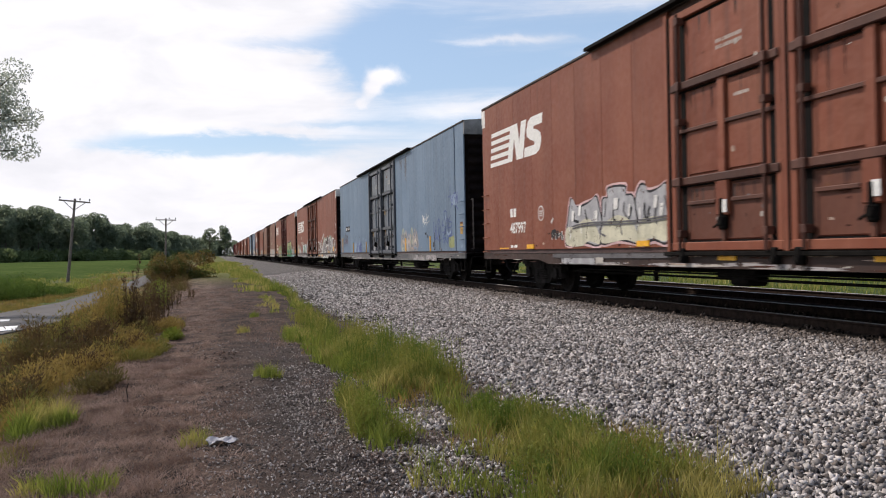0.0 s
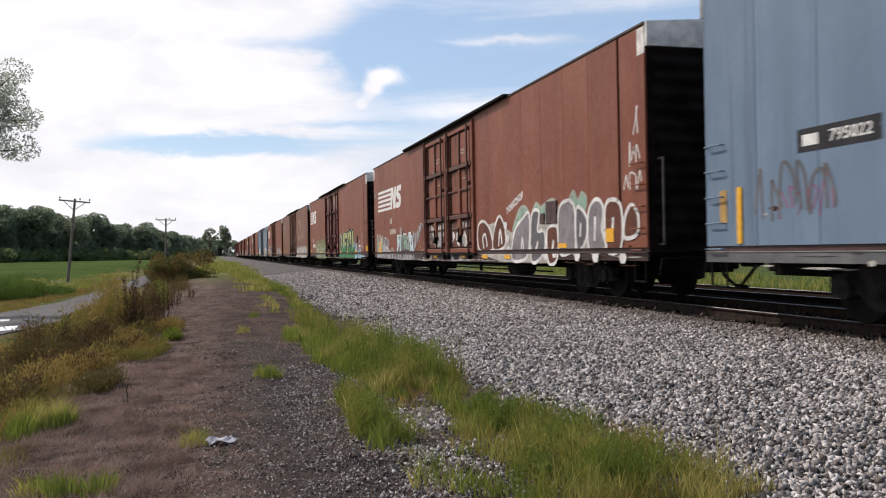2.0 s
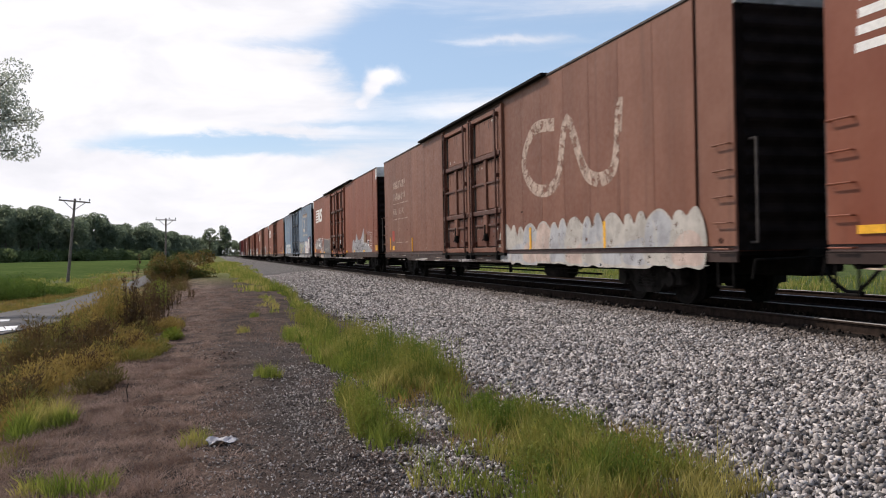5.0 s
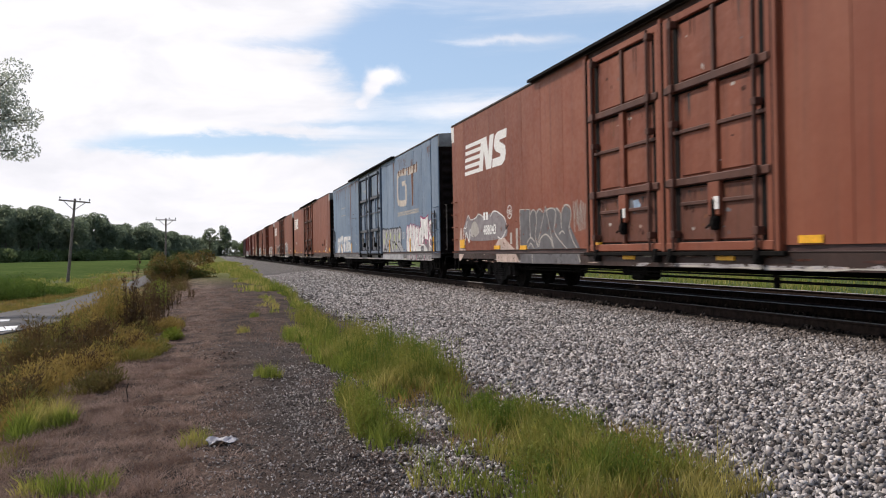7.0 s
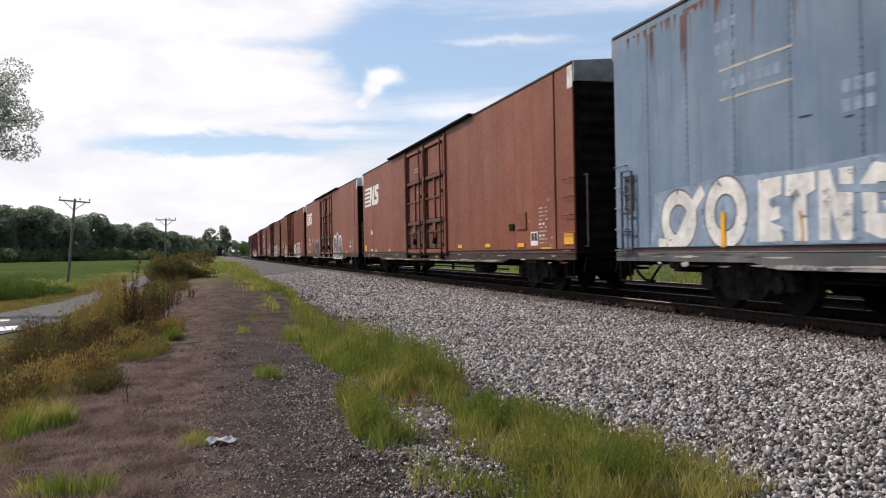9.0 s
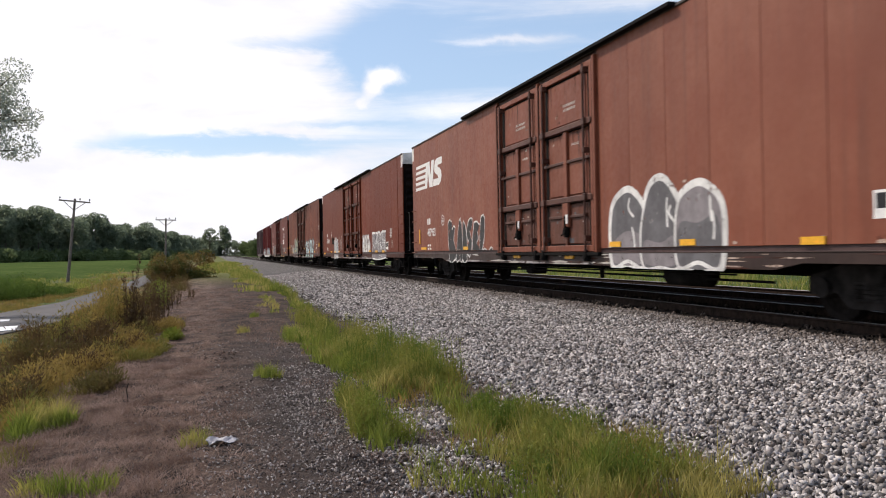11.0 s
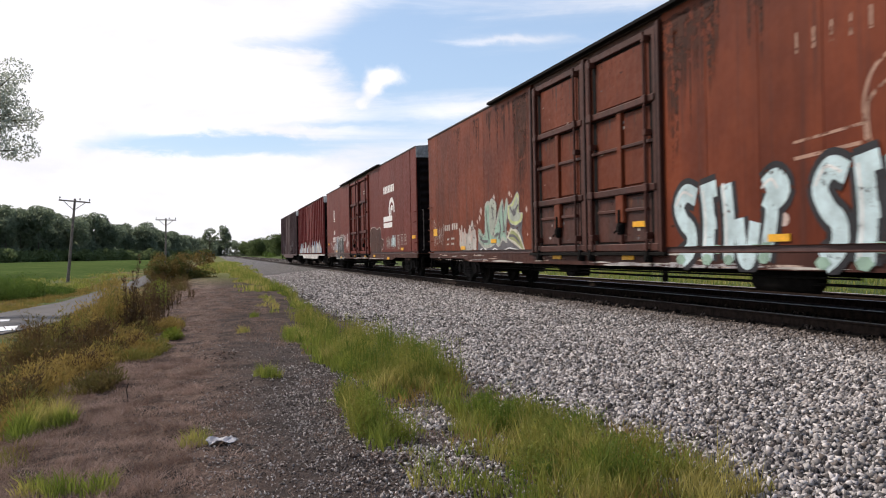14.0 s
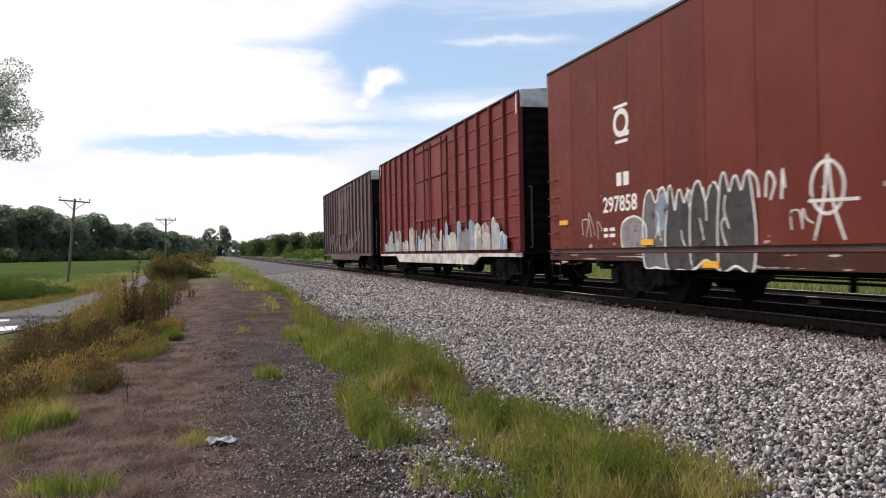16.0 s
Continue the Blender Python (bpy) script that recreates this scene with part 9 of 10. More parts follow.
    number(car_h, "", 1.8, 1.5)
    route_board(car_h, 22.93, 23.6, 1.55, 1.99, PAINT["brown"]), route_board(car_h, 22.35, 22.7, 1.55, 1.72, GRIME_SHADE), data_panel(car_h, 23.86, 1.14), data_bars(car_h, seed=3)
    P = Painted()
    P.bar(24.5, 25.2, 1.06, 1.09, YELLOW)
    P.done("yellow_line", car_h)
    reflectors(car_h, [(17.7, 1.18), (20.5, 1.18), (23.2, 1.16), (11.3, 0.87), (14.8, 0.87), (3.3, 1.12), (6.5, 1.12)])
    reflectors(car_h, [(26.2, 1.28), (0.5, 1.26)], 0.5, 0.27)
    # black-and-white tagged car
    emblem_bars(car_i, 0.32)
    number(car_i, "487953", 2.02, 1.60)
    round_mark(car_i, 4.19, 2.1)
    P = Painted()
    for s in ([(5.0, 0.72), (4.84, 1.98), (5.3, 2.0), (5.35, 1.75), (5.5, 1.85), (5.7, 1.77), (5.5, 1.4), (5.85, 0.9), (5.5, 0.72)], [(5.8, 0.8), (6.17, 1.99), (6.43, 1.88), (6.55, 0.8), (6.3, 0.72), (6.2, 1.1), (6.1, 0.75)], [(6.55, 0.75), (6.6, 1.86), (6.77, 1.91), (7.0, 1.5), (7.0, 0.75)],
              [(6.95, 1.1), (7.25, 1.3), (6.95, 1.55), (7.25, 1.99), (7.63, 2.0), (7.5, 1.7), (7.3, 1.65), (7.55, 1.3), (7.3, 0.85)], [(7.6, 0.95), (7.78, 1.89), (8.3, 1.8), (8.1, 1.6), (8.2, 1.4), (8.0, 1.25), (8.35, 1.03)], [(8.3, 1.05), (8.4, 1.85), (8.55, 2.05), (8.82, 2.0), (8.72, 1.35), (8.5, 1.02)]):
        P.poly(curve_through(grow(s, 0.03), 2, True), INK["white"]), P.poly(curve_through(grow(s, -0.02), 2, True), INK["char"])
    P.poly(curve_through([(8.5, 0.98), (8.7, 1.1), (9.1, 1.0), (9.4, 1.12), (9.55, 0.98)], 3, True), INK["char"])
    P.stroke([(8.6, 1.0), (8.75, 1.1), (9.1, 1.02), (9.4, 1.14), (9.55, 1.0)], 0.04, INK["white"])
    P.done("graffiti", car_i, "black letters with a white outline")
    door_graffiti(car_i, 54, ["soot", "slate", "brown"], 2, False)
    throw_up(car_i, 16.9, 20.5, 0.72, 2.4, 3, ["slate", "grey"], "white", "white", 28, "round grey graffiti with white outline", 0.07, (1, 2))
    tall_reflectors(car_i, [(0.85, 1.6)])
    reflectors(car_i, [(1.47, 1.15)], 0.74, 0.09)
    reflectors(car_i, [(6.9, 1.12), (11.5, 0.88), (14.8, 0.88), (17.0, 1.12), (19.6, 1.12), (22.6, 1.1)])
    data_panel(car_i), data_bars(car_i, seed=4)
    # red car
    number(car_j, "658013", 2.12, 1.72, 0.31)
    round_mark(car_j, 4.35, 2.26)
    route_board(car_j, 4.91, 5.58, 1.62, 2.02, GRIME_SHADE)
    throw_up(car_j, 5.75, 7.5, 0.70, 2.1, 3, ["silver", "dull"], "white", None, 29, "silver-white bubble graffiti", 0.05, (1, 2))
    tag(car_j, 7.6, 8.1, 1.3, 2.0, "dull", 30, 2), tag(car_j, 8.3, 9.2, 1.1, 2.2, "dull", 31, 4, 0.035)
    block_letters(car_j)
    data_panel(car_j, 23.04, 1.16), data_bars(car_j, 23.92, 24.4, 1.67, 2.1, seed=5)
    tag(car_j, 24.2, 24.5, 1.15, 1.6, "dull", 34, 1, 0.05)
    reflectors(car_j, [(0.73, 1.0)], 0.8)
    reflectors(car_j, [(4.35, 1.12), (6.2, 1.10), (7.95, 1.12), (18.85, 1.1), (20.65, 1.08), (22.4, 1.08), (11.4, 0.88), (15.2, 0.88)], 0.5)
    # rusty car
    P = Painted()
    for u0, wide, z0, h in ((16.42, 1.0, 0.76, 1.26), (19.85, 0.93, 0.72, 1.40)):
        marks = ((((0.72, 0.86), (0.42, 0.93), (0.2, 0.76), (0.34, 0.56), (0.56, 0.42), (0.54, 0.2), (0.25, 0.06)), 0.30), (((0.86, 0.9), (1.3, 0.95)), 0.26), (((1.02, 0.92), (1.08, 0.5), (1.02, 0.06)), 0.32), (((1.05, 0.5), (1.28, 0.52)), 0.20),
                 (((1.55, 0.98), (1.62, 0.5), (1.60, 0.06)), 0.28), (((1.85, 0.55), (1.95, 0.12), (2.12, 0.08), (2.25, 0.5)), 0.26), (((2.5, 0.86), (2.72, 0.95), (2.86, 0.84), (2.66, 0.74), (2.5, 0.8)), 0.34), (((2.66, 0.8), (2.6, 0.45), (2.45, 0.08)), 0.28))
        lines = [([(u0 + a * wide, z0 + b * h) for a, b in q], w) for q, w in marks]
        for q, w in lines:
            P.stroke(q, w + 0.20, INK["black"])
        for q, w in lines:
            P.stroke(q, w, INK["sky"])
        for q, w in lines[::2]:
            P.stroke([(a - w * 0.28, b + 0.02) for a, b in q[:3]], 0.045, INK["white"])
        for q, w in lines:
            P.poly([(q[-1][0] + 0.5 * w * math.cos(t), min(q[-1][1], 1.0) + 0.3 * w * math.sin(t)) for t in (0, 1, 2, 3, 4, 5)], INK["mint"])
    for i, (u, z) in enumerate(((22.55, 1.7), (22.7, 1.25), (23.0, 1.9), (19.3, 1.4), (22.95, 0.85))):
        P.poly([(u + 0.11 * math.cos(a), z + 0.1 * math.sin(a)) for a in np.linspace(0, 6.0, 10)], INK[("ochre", "pink", "haze", "peach", "red")[i]], 0)
    P.done("graffiti", car_k, "pale blue bubble letters with a black outline")
    P = Painted()
    for i in range(3):
        P.bar(1.7 + 0.25 * i, 1.86 + 0.25 * i, 1.72, 1.92, INK["dull"]), P.bar(2.6 + 0.25 * i, 2.76 + 0.25 * i, 1.74, 1.94, INK["dull"])
    P.bar(1.95, 2.25, 1.4, 1.46, INK["dull"]), P.bar(2.5, 2.9, 1.42, 1.48, INK["dull"]), P.bar(1.95, 2.2, 1.24, 1.29, INK["dull"]), P.bar(2.5, 2.85, 1.25, 1.31, INK["dull"])
    P.done("car_number", car_k, "worn white stencilled number")
    P = Painted()
    for d in (0.0, 0.28):
        P.stroke([(20.85 + d * 0.2, 2.15), (20.8 + d * 0.2, 2.75 - d * 0.3), (21.0 + d * 0.1, 3.15 - d), (21.4, 3.28 - d), (21.75 - d * 0.3, 3.05 - d * 0.6), (21.9 - d * 0.5, 2.75)], 0.05, INK["ghost"])
    P.stroke([(19.5, 2.2), (20.75, 2.27)], 0.05, INK["ghost"]), P.stroke([(19.5, 2.42), (20.8, 2.5)], 0.04, INK["ghost"])
    for i in range(6):
        P.bar(19.6 + 0.33 * i, 19.65 + 0.33 * i, 3.6, 3.88, INK["ghost"])
    P.done("emblem", car_k, "ghost of a pale emblem")
    wild(car_k, 3.5, 5.25, 1.05, 1.95, ["dull", "sage", "peach"], "dull", 35, "pale scribbled graffiti", 9)
    P = Painted()
    back = [(5.4, 0.97), (5.45, 1.4), (6.0, 1.5), (6.4, 1.25), (7.0, 1.5), (7.6, 1.3), (8.1, 1.4), (9.1, 1.5), (9.2, 1.9), (8.8, 1.6), (9.33, 0.97)]
    P.poly(back, INK["slate"])
    lets = (((6.14, 2.33), (6.6, 2.38), (6.66, 1.6), (7.16, 1.3), (6.6, 1.14), (6.03, 1.12), (5.51, 1.33), (5.5, 1.7), (5.85, 1.45), (6.12, 1.58)),
            ((6.9, 1.6), (7.1, 1.8), (7.29, 2.05), (7.67, 2.42), (7.82, 2.04), (7.99, 2.43), (8.12, 2.2), (7.92, 1.62), (8.0, 1.24), (7.66, 1.32), (7.32, 1.14), (7.0, 1.3)),
            ((8.12, 2.2), (8.42, 2.26), (8.81, 2.52), (8.95, 2.4), (8.93, 2.0), (9.18, 1.98), (9.12, 1.78), (8.74, 1.68), (8.3, 1.76), (8.12, 1.9)),
            ((8.05, 1.42), (8.3, 1.62), (8.82, 1.54), (9.1, 1.3), (9.33, 1.0), (8.72, 1.16), (8.1, 1.34)),
            ((6.55, 2.1), (6.62, 2.42), (6.85, 2.48), (7.15, 2.3), (7.1, 1.9), (6.8, 1.5), (6.6, 1.6)))
    for s in lets:
        P.poly(grow(s, 0.06), INK["slate"])
    for k, s in enumerate(lets):
        P.poly(curve_through(s, 3, True), INK[("sage", "sage", "lime", "cream", "sage")[k]])
        P.poly(curve_through(grow(s, -0.10), 3, True), INK[("mint", "mint", "sage", "olive", "sage")[k]])
        P.stroke(s, 0.022, INK["dull"], True, 3)
    for s in (((6.25, 2.2), (6.35, 1.7), (6.5, 1.35)), ((7.4, 1.9), (7.5, 1.6), (7.3, 1.35)), ((7.68, 2.3), (7.74, 1.8), (7.85, 1.5)), ((8.5, 2.1), (8.7, 2.0), (8.5, 1.95)), ((6.8, 2.3), (6.9, 1.9)), ((8.15, 1.85), (8.5, 1.62), (9.05, 1.72)), ((5.6, 1.5), (5.9, 1.32), (6.4, 1.3)), ((7.0, 1.42), (7.3, 1.5), (7.5, 1.3)), ((8.2, 1.42), (8.6, 1.4), (9.0, 1.22)), ((8.3, 2.2), (8.5, 2.02), (8.9, 2.2))):
        P.stroke(s, 0.07, INK["slate"])
    P.stroke([(5.5, 0.99), (6.0, 1.12), (6.5, 0.98), (7.0, 1.1), (7.5, 0.99), (8.2, 1.1), (9.3, 0.99)], 0.03, INK["white"], False, 2)
    for u, z, q in ((8.23, 2.54, 0.08), (8.38, 2.46, 0.05), (9.47, 2.06, 0.08), (9.51, 1.43, 0.04), (5.75, 2.2, 0.12), (5.62, 2.0, 0.10), (6.95, 2.52, 0.1), (5.4, 1.9, 0.07)):
        P.poly([(u + q * r * math.cos(a), z + q * r * math.sin(a)) for a, r in zip(np.linspace(0, 5.5, 8), (1, 0.6, 1.1, 0.8, 1, 0.7, 1.2, 0.8))], INK["peach"], 0)
    P.done("graffiti", car_k, "sage-green wild-style graffiti with dark shadow")
    tag(car_k, 0.2, 1.6, 1.2, 2.2, "dull", 37, 6)
    stains(car_k, [(9.2, 4.98, 1.3, 3.2), (7.6, 4.98, 0.9, 2.2), (17.2, 4.98, 1.5, 2.4), (18.8, 4.98, 0.8, 1.6), (5.5, 4.98, 0.7, 1.5), (20.8, 4.98, 0.9, 1.1), (3.5, 4.98, 0.5, 1.2)], 5, "soot")
    stains(car_k, [(9.5, 4.98, 0.5, 4.2), (9.2, 4.98, 0.6, 3.6), (9.0, 4.98, 0.9, 3.3), (16.5, 4.98, 0.8, 3.0), (17.6, 4.98, 0.7, 1.6), (6.6, 4.98, 0.4, 1.4)], 6, "soot", 1.5)
    reflectors(car_k, [(15.25, 1.48), (3.9, 1.13), (6.9, 1.3), (11.4, 0.87), (14.8, 0.87), (19.2, 1.15), (23.1, 1.16)])
    reflectors(car_k, [(0.5, 1.7), (26.15, 1.66)], 0.46, 0.25)
    data_panel(car_k, 24.2, 1.4, 0.42, 0.34)
    P = Painted()
    r = random.Random(29)
    for _ in range(60):
        u, z, d = r.uniform(22.8, 26.4), 1.07 + 0.8 * r.random() ** 2, r.uniform(0.02, 0.09)
        P.poly([(u + d * r.uniform(0.4, 1.2) * math.cos(t), z + d * r.uniform(0.4, 1.4) * math.sin(t)) for t in (0, 0.9, 1.8, 2.9, 4.0, 5.2)], INK[r.choice(("ghost", "faded", "mist", "soot"))], r.uniform(0, 0.8))
    for f in (((24.55, 2.0), (24.6, 1.8)), ((24.75, 1.95), (24.8, 1.7)), ((25.1, 1.75), (25.2, 1.55), (25.15, 1.45))):
        P.stroke(f, 0.05, INK["dull"])
    P.done("graffiti_ground", car_k)
    P = Painted()
    for f in (((26.0, 3.2), (26.02, 2.85), (26.15, 2.84), (26.2, 3.0), (26.04, 3.05)), ((26.26, 3.05), (26.28, 2.86)), ((26.28, 3.0), (26.4, 3.1), (26.55, 3.08))):
        P.stroke(f, 0.05, INK["white"])
    P.done("graffiti_tag", car_k, "small white tag above the grab irons")
    # emblem car
    P = Painted()
    for i in range(7):
        P.bar(19.9 + 0.34 * i, 20.15 + 0.34 * i, 3.70, 4.02, WHITE, 1)
    P.bar(19.8, 21.75, 2.42, 2.65, WHITE), P.bar(19.8, 21.75, 2.14, 2.36, WHITE)
    P.stroke([(21.2, 2.62), (21.16, 3.0), (21.4, 3.28), (21.8, 3.34), (22.12, 3.12), (22.2, 2.78)], 0.2, WHITE), P.stroke([(21.52, 2.5), (21.5, 2.88), (21.68, 3.02), (21.88, 2.95)], 0.2, WHITE)
    P.done("emblem", car_l, "white bars and double arc emblem")
    P = Painted()
    P.stroke([(3.18 + 0.26 * math.cos(a), 3.45 + 0.22 * math.sin(a)) for a in np.linspace(0, 5.6, 10)], 0.11, WHITE, True)
    P.bar(3.2, 3.5, 3.18, 3.28, WHITE), P.bar(2.9, 3.45, 3.74, 3.80, WHITE), P.bar(2.95, 3.45, 3.06, 3.12, WHITE), P.bar(2.97, 3.17, 2.24, 2.5, WHITE), P.bar(3.25, 3.47, 2.24, 2.5, WHITE)
    P.done("emblem", car_l, "small round white emblem")
    number(car_l, "297858", 2.36, 1.76, 0.30, 1.1, False)
    throw_up(car_l, 4.05, 7.2, 0.70, 2.25, 4, ["char", "slate"], "white", None, 38, "dark grey finger-like graffiti with white outline", 0.04, (2, 3))
    throw_up(car_l, 3.2, 4.0, 1.05, 1.75, 1, ["grey"], "white", None, 39, "grey graffiti loop", 0.04, (1,), 0, False)
    P = Painted()
    P.poly(curve_through([(4.5, 1.1), (4.45, 1.8), (4.75, 2.0), (5.1, 1.8), (5.05, 1.1)], 4, True), INK["haze"])
    P.done("graffiti", car_l, "hazy blue patch")
    tag(car_l, 1.36, 2.3, 1.2, 1.8, "white", 40, 3), tag(car_l, 7.05, 8.1, 1.66, 2.15, "white", 41, 3, 0.045), tag(car_l, 8.0, 8.5, 1.25, 1.6, "white", 42, 2)
    P = Painted()
    P.stroke([(8.75 + 0.3 * math.cos(a), 1.78 + 0.34 * math.sin(a)) for a in np.linspace(0, 5.6, 10)], 0.05, INK["white"], True)
    P.stroke([(8.5, 1.1), (8.7, 1.7), (8.76, 2.2), (8.85, 1.6), (9.05, 1.1)], 0.045, INK["white"]), P.stroke([(8.4, 1.62), (9.3, 1.6)], 0.045, INK["white"])
    P.done("graffiti_tag", car_l)
    P = Painted()
    rim = [(16.5, 0.75), (16.29, 1.29), (16.27, 2.12), (17.06, 2.26), (17.67, 2.24), (18.15, 2.13), (18.73, 2.22), (19.1, 2.08), (19.19, 1.67), (19.75, 1.6), (19.42, 1.13), (19.24, 1.35), (19.29, 0.75)]
    P.poly(rim, INK["umber"])
    P.stroke(rim[1:], 0.035, INK["dull"], False, 2)
    for f in (((16.75, 1.1), (16.7, 1.7), (16.9, 2.0), (17.2, 1.9)), ((17.3, 1.1), (17.35, 1.6), (17.25, 2.0)), ((17.75, 1.08), (17.7, 1.5), (17.9, 1.95)), ((18.2, 1.1), (18.1, 1.6), (18.35, 1.9), (18.6, 1.7), (18.5, 1.3)), ((18.9, 1.1), (18.85, 1.6), (18.95, 1.9)), ((16.9, 1.45), (17.3, 1.5)), ((18.2, 1.45), (18.6, 1.4))):
        P.stroke(f, 0.05, INK["soot"])
    P.stroke([(17.9, 0.9), (17.82, 1.4), (17.95, 1.8)], 0.025, INK["grey"])
    P.done("graffiti", car_l, "overpainted brown patch with a pale rim")
    tag(car_l, 20.4, 21.3, 1.15, 1.75, "dull", 43, 8), tag(car_l, 21.5, 22.4, 1.2, 1.85, "sky", 44, 10, 0.035)
    data_bars(car_l, 22.8, 23.2, 1.12, 1.76, INK["dull"], 6)
    P = Painted()
    for u in (23.5, 24.15):
        P.stroke([(u, 1.36), (u, 1.76), (u + 0.36, 1.76), (u + 0.36, 1.36)], 0.035, INK["dull"], True, 0)
        P.bar(u + 0.08, u + 0.28, 1.5, 1.54, INK["dull"]), P.bar(u + 0.08, u + 0.24, 1.6, 1.64, INK["dull"])
    tagged(P.done("stencilled_data", car_l), kind="stuff")
    reflectors(car_l, [(25.9, 1.62)], 0.55, 0.13)
    reflectors(car_l, [(0.42, 1.63), (4.15, 1.14), (6.15, 0.76), (11.4, 0.86), (14.8, 0.86), (17.4, 0.86), (20.8, 0.76), (23.75, 1.16)])
    # ribbed cars
    P = Painted(9.38, -1.564, -1.535)
    r = random.Random(50)
    for i in range(46):
        u = 1.4 + 16.4 * i / 46 + r.uniform(-0.2, 0.2)
        w, z = r.uniform(0.16, 0.42), r.uniform(1.3, 2.0) if 2.4 < u < 17 else r.uniform(1.2, 1.6)
        P.poly([(u - w, 1.06), (u - w * r.uniform(0.8, 1.1), z - 0.06), (u - w * 0.5, z), (u + w * 0.6, z - r.uniform(0, 0.08)), (u + w * r.uniform(0.8, 1.1), z - 0.12), (u + w, 1.06)], INK[r.choice(("mist", "silver", "haze", "dull", "mist", "grey"))])
        if i % 2:
            P.stroke([(u - w * 0.8, 1.1), (u - w * 0.5, z - 0.1), (u + w * 0.1, z), (u + w * 0.5, z - 0.3)], 0.05, INK[r.choice(("white", "white", "slate", "dull"))])
    P.done("graffiti", car_m, "white-washed graffiti over the ribs")
    P = Painted(9.38, -1.564, -1.535)
    for u, z in ((4.5, 1.9), (7.0, 1.6), (12.5, 1.5), (14.8, 1.9)):
        P.stroke([(u - 0.9, z - 0.5), (u - 0.7, z + 0.3), (u - 0.3, z - 0.2), (u, z + 0.4), (u + 0.4, z - 0.1), (u + 0.8, z + 0.3), (u + 0.7, z - 0.5)], 0.09, INK["grey"])
    P.done("graffiti", car_n, "faint grey graffiti")
    for k, c in enumerate((car_a, car_b, car_c, car_d, car_e, car_f, car_g, car_h, car_i, car_j, car_k, car_l)):
        scuffs(c, 60 + k, "dull" if k in (1, 6) else "faded", 16)
        scuffs(c, 80 + k, "soot", 22)
        sill_wear(c, 140 + k, ("dull", "faded", "soot", "soot", "umber") if k not in (1, 6) else ("dull", "grey", "slate", "char"))


mark_cars()


def rivets(car):
    """Rivet rows along the seams of an old car."""
    s = Shape()
    w1, w2 = (HALF - 0.012 - 3.1) / 8, (HALF - SLOT - 0.045 - 3.1) / 7
    rows = [3.1 + w1 * i for i in range(1, 8)] + [-3.1 - w2 * i for i in range(1, 7)]
    for y in rows:
        for dy in (-0.035, 0.035):
            for k in range(38):
                z = 1.12 + k * 0.104
                s.add([(-1.509, y + dy - 0.014, z), (-1.509, y + dy, z + 0.014), (-1.509, y + dy + 0.014, z), (-1.509, y + dy, z - 0.014), (-1.519, y + dy, z)],
                      [(0, 1, 4), (1, 2, 4), (2, 3, 4), (3, 0, 4)])
    tagged(part("rivets", s, INK["slate"], car), kind="stuff")


rivets(car_g)


def side_ladder(car):
    """A framed ladder at each end of the side."""
    for y in (-HALF + 0.36, HALF - 0.80):
        lad = part("ladder", Shape().bevelled(-1.60, -1.56, y, y + 0.05, 0.96, 2.48, 0.008).bevelled(-1.60, -1.56, y + 0.39, y + 0.44, 0.96, 2.48, 0.008), PAINT["grey_trim"], car, "dark steel corner ladder")
        for i in range(5):
            part("rung", Shape().tube((-1.58, y + 0.03, 1.02 + 0.34 * i), (-1.58, y + 0.41, 1.02 + 0.34 * i), 0.018, 7), PAINT["dark"], lad)
        part("ladder_back", Shape().box(-1.526, -1.512, y + 0.05, y + 0.39, 1.75, 2.4), PAINT["grey_trim"], lad)



side_ladder(car_g)


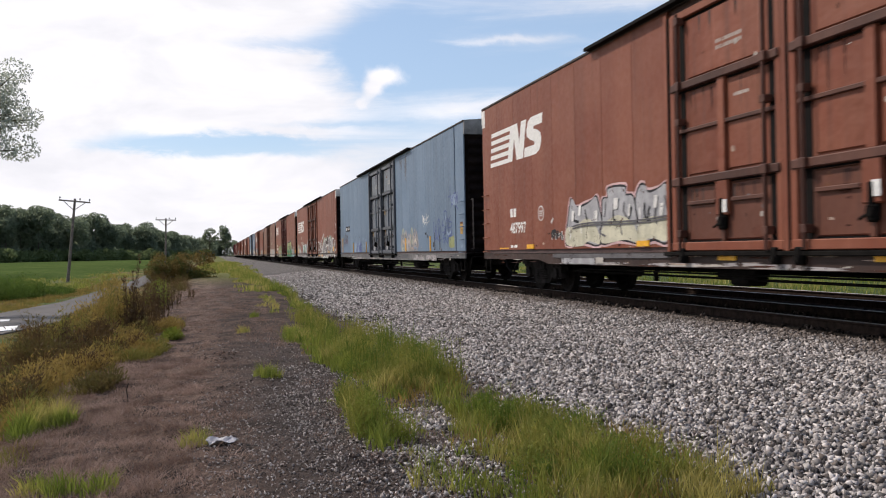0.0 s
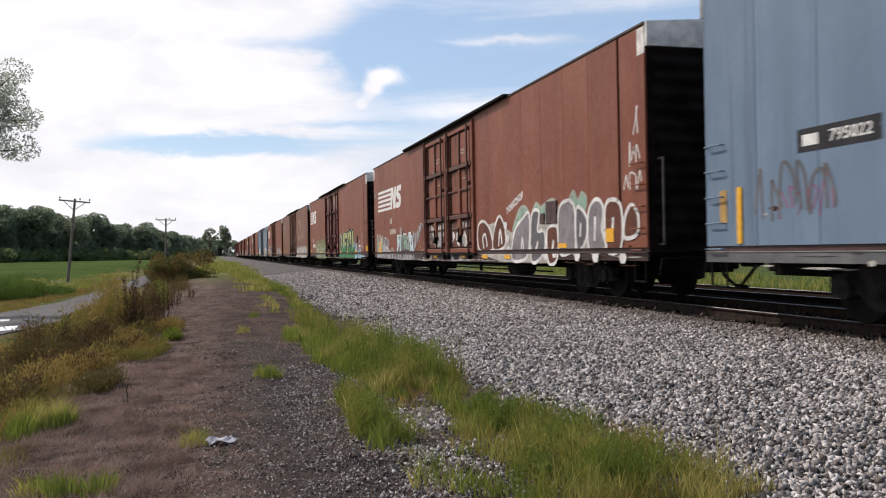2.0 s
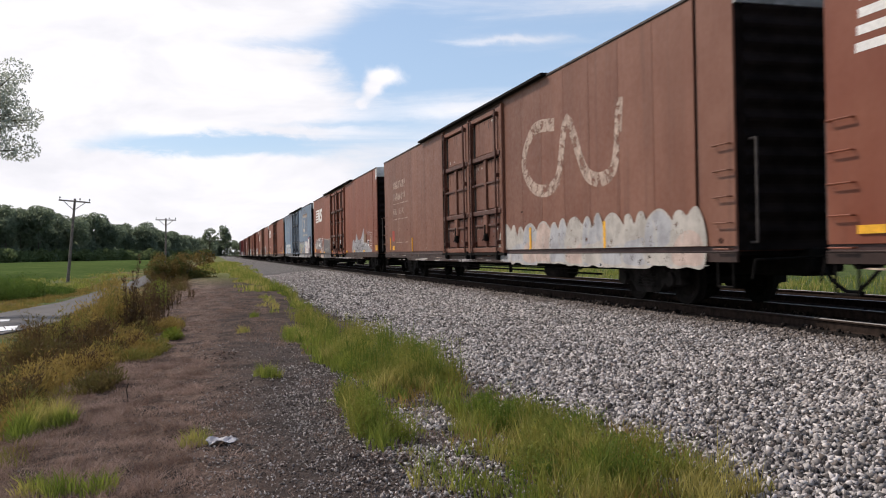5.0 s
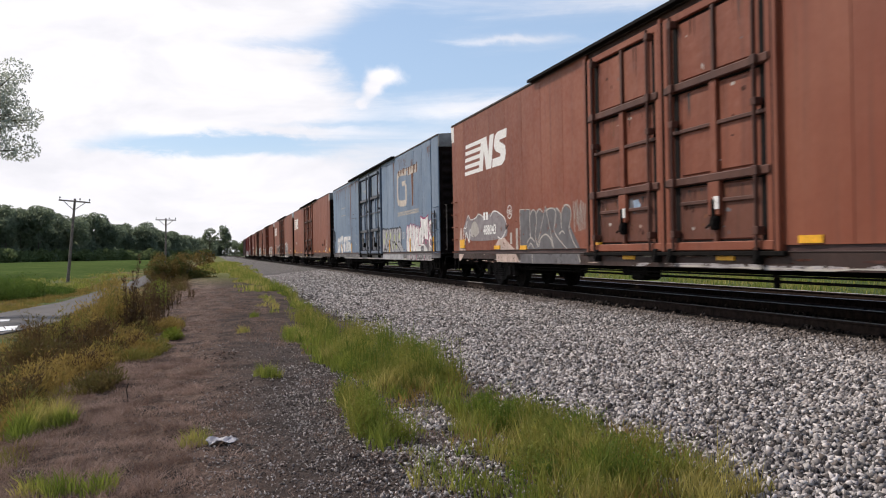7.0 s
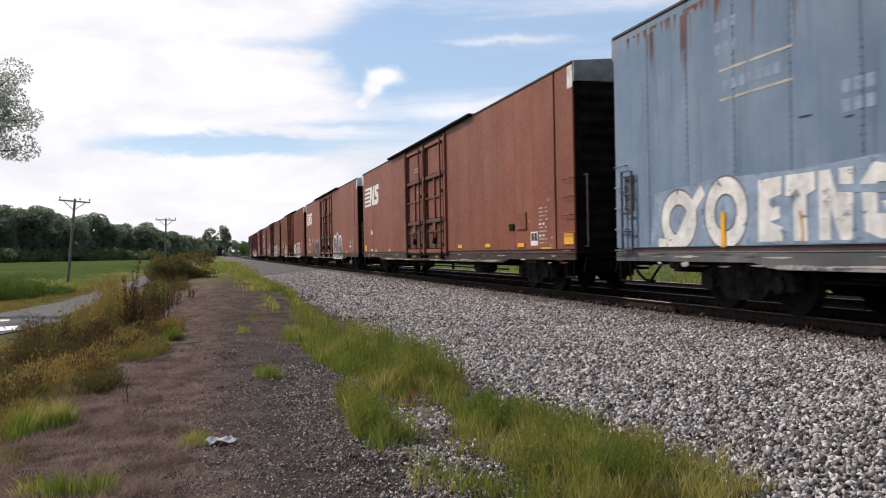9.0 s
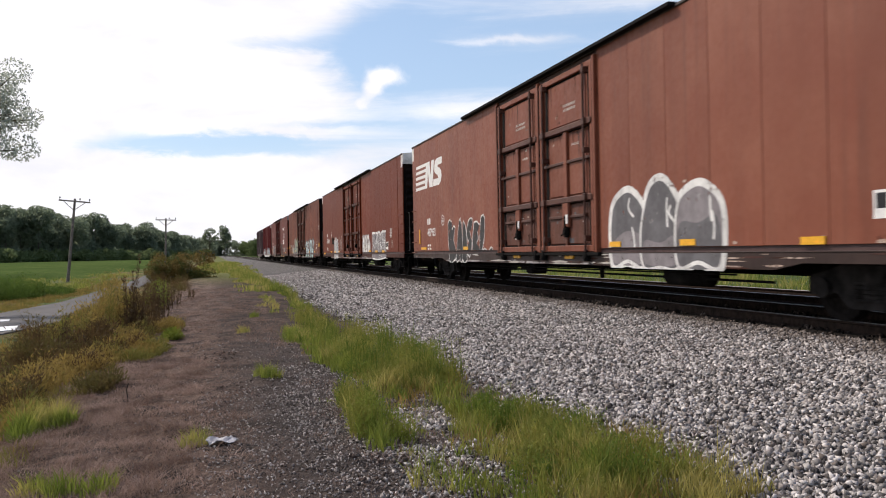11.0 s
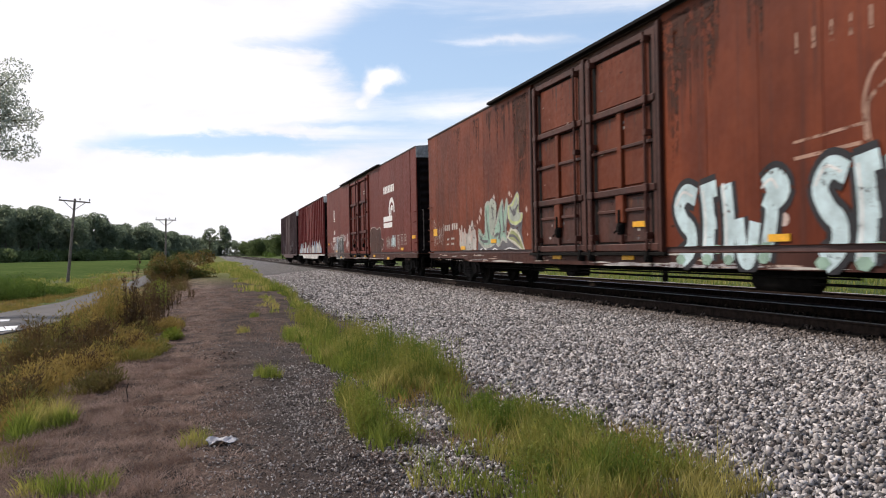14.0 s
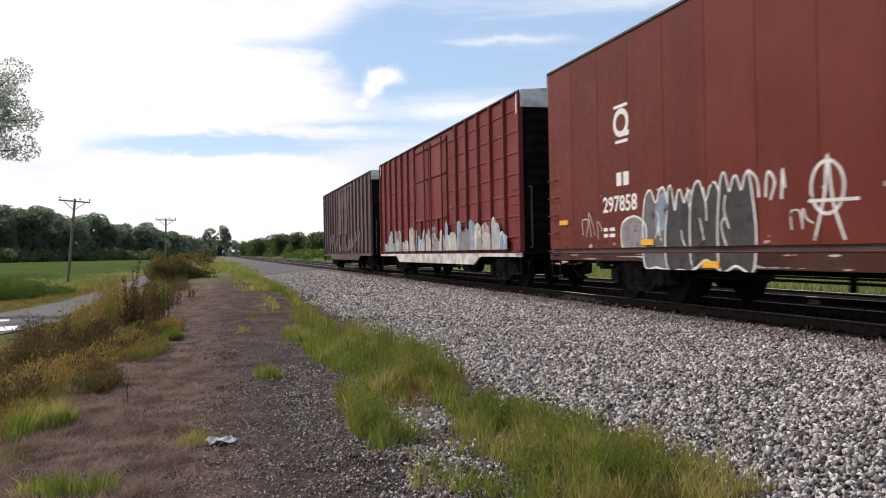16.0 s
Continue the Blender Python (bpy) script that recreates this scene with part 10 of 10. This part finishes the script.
def door_marks(car, seed, stencil=True, ink="dull"):
    """Small stencils, scuffs and worn patches on the two doors."""
    r = random.Random(seed)
    P = Painted(HALF, -1.5012)
    for d0 in (CENTRE[car.name] - 2.98, CENTRE[car.name] + 0.05):
        if stencil and r.random() < 0.8:
            for i in range(2):
                for j in range(9):
                    P.bar(d0 + 1.3 + 0.075 * j, d0 + 1.35 + 0.075 * j, 4.2 - 0.1 * i, 4.255 - 0.1 * i, INK["dull"], 1)
            for j in range(5):
                P.bar(d0 + 1.75 + 0.075 * j, d0 + 1.8 + 0.075 * j, 3.3, 3.35, INK["dull"], 1)
        for _ in range(22):
            u, z, w, h = d0 + r.uniform(0.6, 2.4), r.choice((r.uniform(1.2, 1.95), r.uniform(1.2, 1.95), r.uniform(2.3, 4.7))), r.uniform(0.02, 0.09), r.uniform(0.01, 0.07)
            P.poly([(u + w * r.uniform(0.5, 1) * math.cos(a), z + h * r.uniform(0.5, 1) * math.sin(a)) for a in (0, 0.8, 1.7, 2.6, 3.5, 4.4, 5.4)], INK[r.choice((ink, "slate", "soot", "soot", "rust", "faded"))], r.uniform(0, 1))
        for _ in range(34):
            u, top, w = d0 + r.uniform(0.5, 2.45), r.choice((4.76, 3.58, 3.58, 1.98, 1.98)), r.uniform(0.008, 0.035)
            fall = r.uniform(0.08, 0.7) if top > 2 else r.uniform(0.05, 0.4)
            if 2.2 < top < 4 and abs(u - d0 - 1.465) < 0.2:
                continue
            P.poly([(u - w, top), (u + w, top), (u + w * 0.6, top - fall * 0.6), (u, top - fall), (u - w * 0.6, top - fall * 0.5)], INK[r.choice(("soot", "soot", "umber", "rust", "char"))], r.uniform(0, 0.9))
    return tagged(P.done("door_stencil", car), kind="stuff")


for k, c in enumerate((car_a, car_b, car_c, car_d, car_e, car_f, car_g, car_h, car_i, car_j, car_k, car_l)):
    door_marks(c, 100 + k, k not in (4, 10))


def placards(car, spots):
    """Small white cards stapled to the doors; spots of u from the middle of the car, z, width, height."""
    for u, z, w, h in spots:
        part("placard", Shape().bevelled(-1.586, -1.572, -w / 2, w / 2, -h / 2, h / 2, 0.003), WHITE, car, "small white placard", (0, -u, z))


placards(car_a, [(-1.42, 1.66, 0.12, 0.2), (1.61, 1.7, 0.14, 0.2)])
placards(car_f, [(-1.42, 1.7, 0.12, 0.18), (1.61, 1.72, 0.14, 0.2)])
placards(car_i, [(-1.42, 1.68, 0.12, 0.18), (1.61, 1.7, 0.14, 0.2)])


# ---- what moves ----
def motions():
    for car, y in CARS:
        walk(car, [(t, pose(TRACK_X, y - SPEED * t, 0)) for t in (0.0, 4.0, 8.0, 12.0, 16.0)])
    turn = math.degrees(SPEED / 0.457)     # degrees a second
    for w in WHEELSETS:
        x, y, z = w.location
        walk(w, [(k / FPS, pose(x, y, z, (turn * k / FPS) % 360.0)) for k in range(16 * FPS + 1)])


motions()
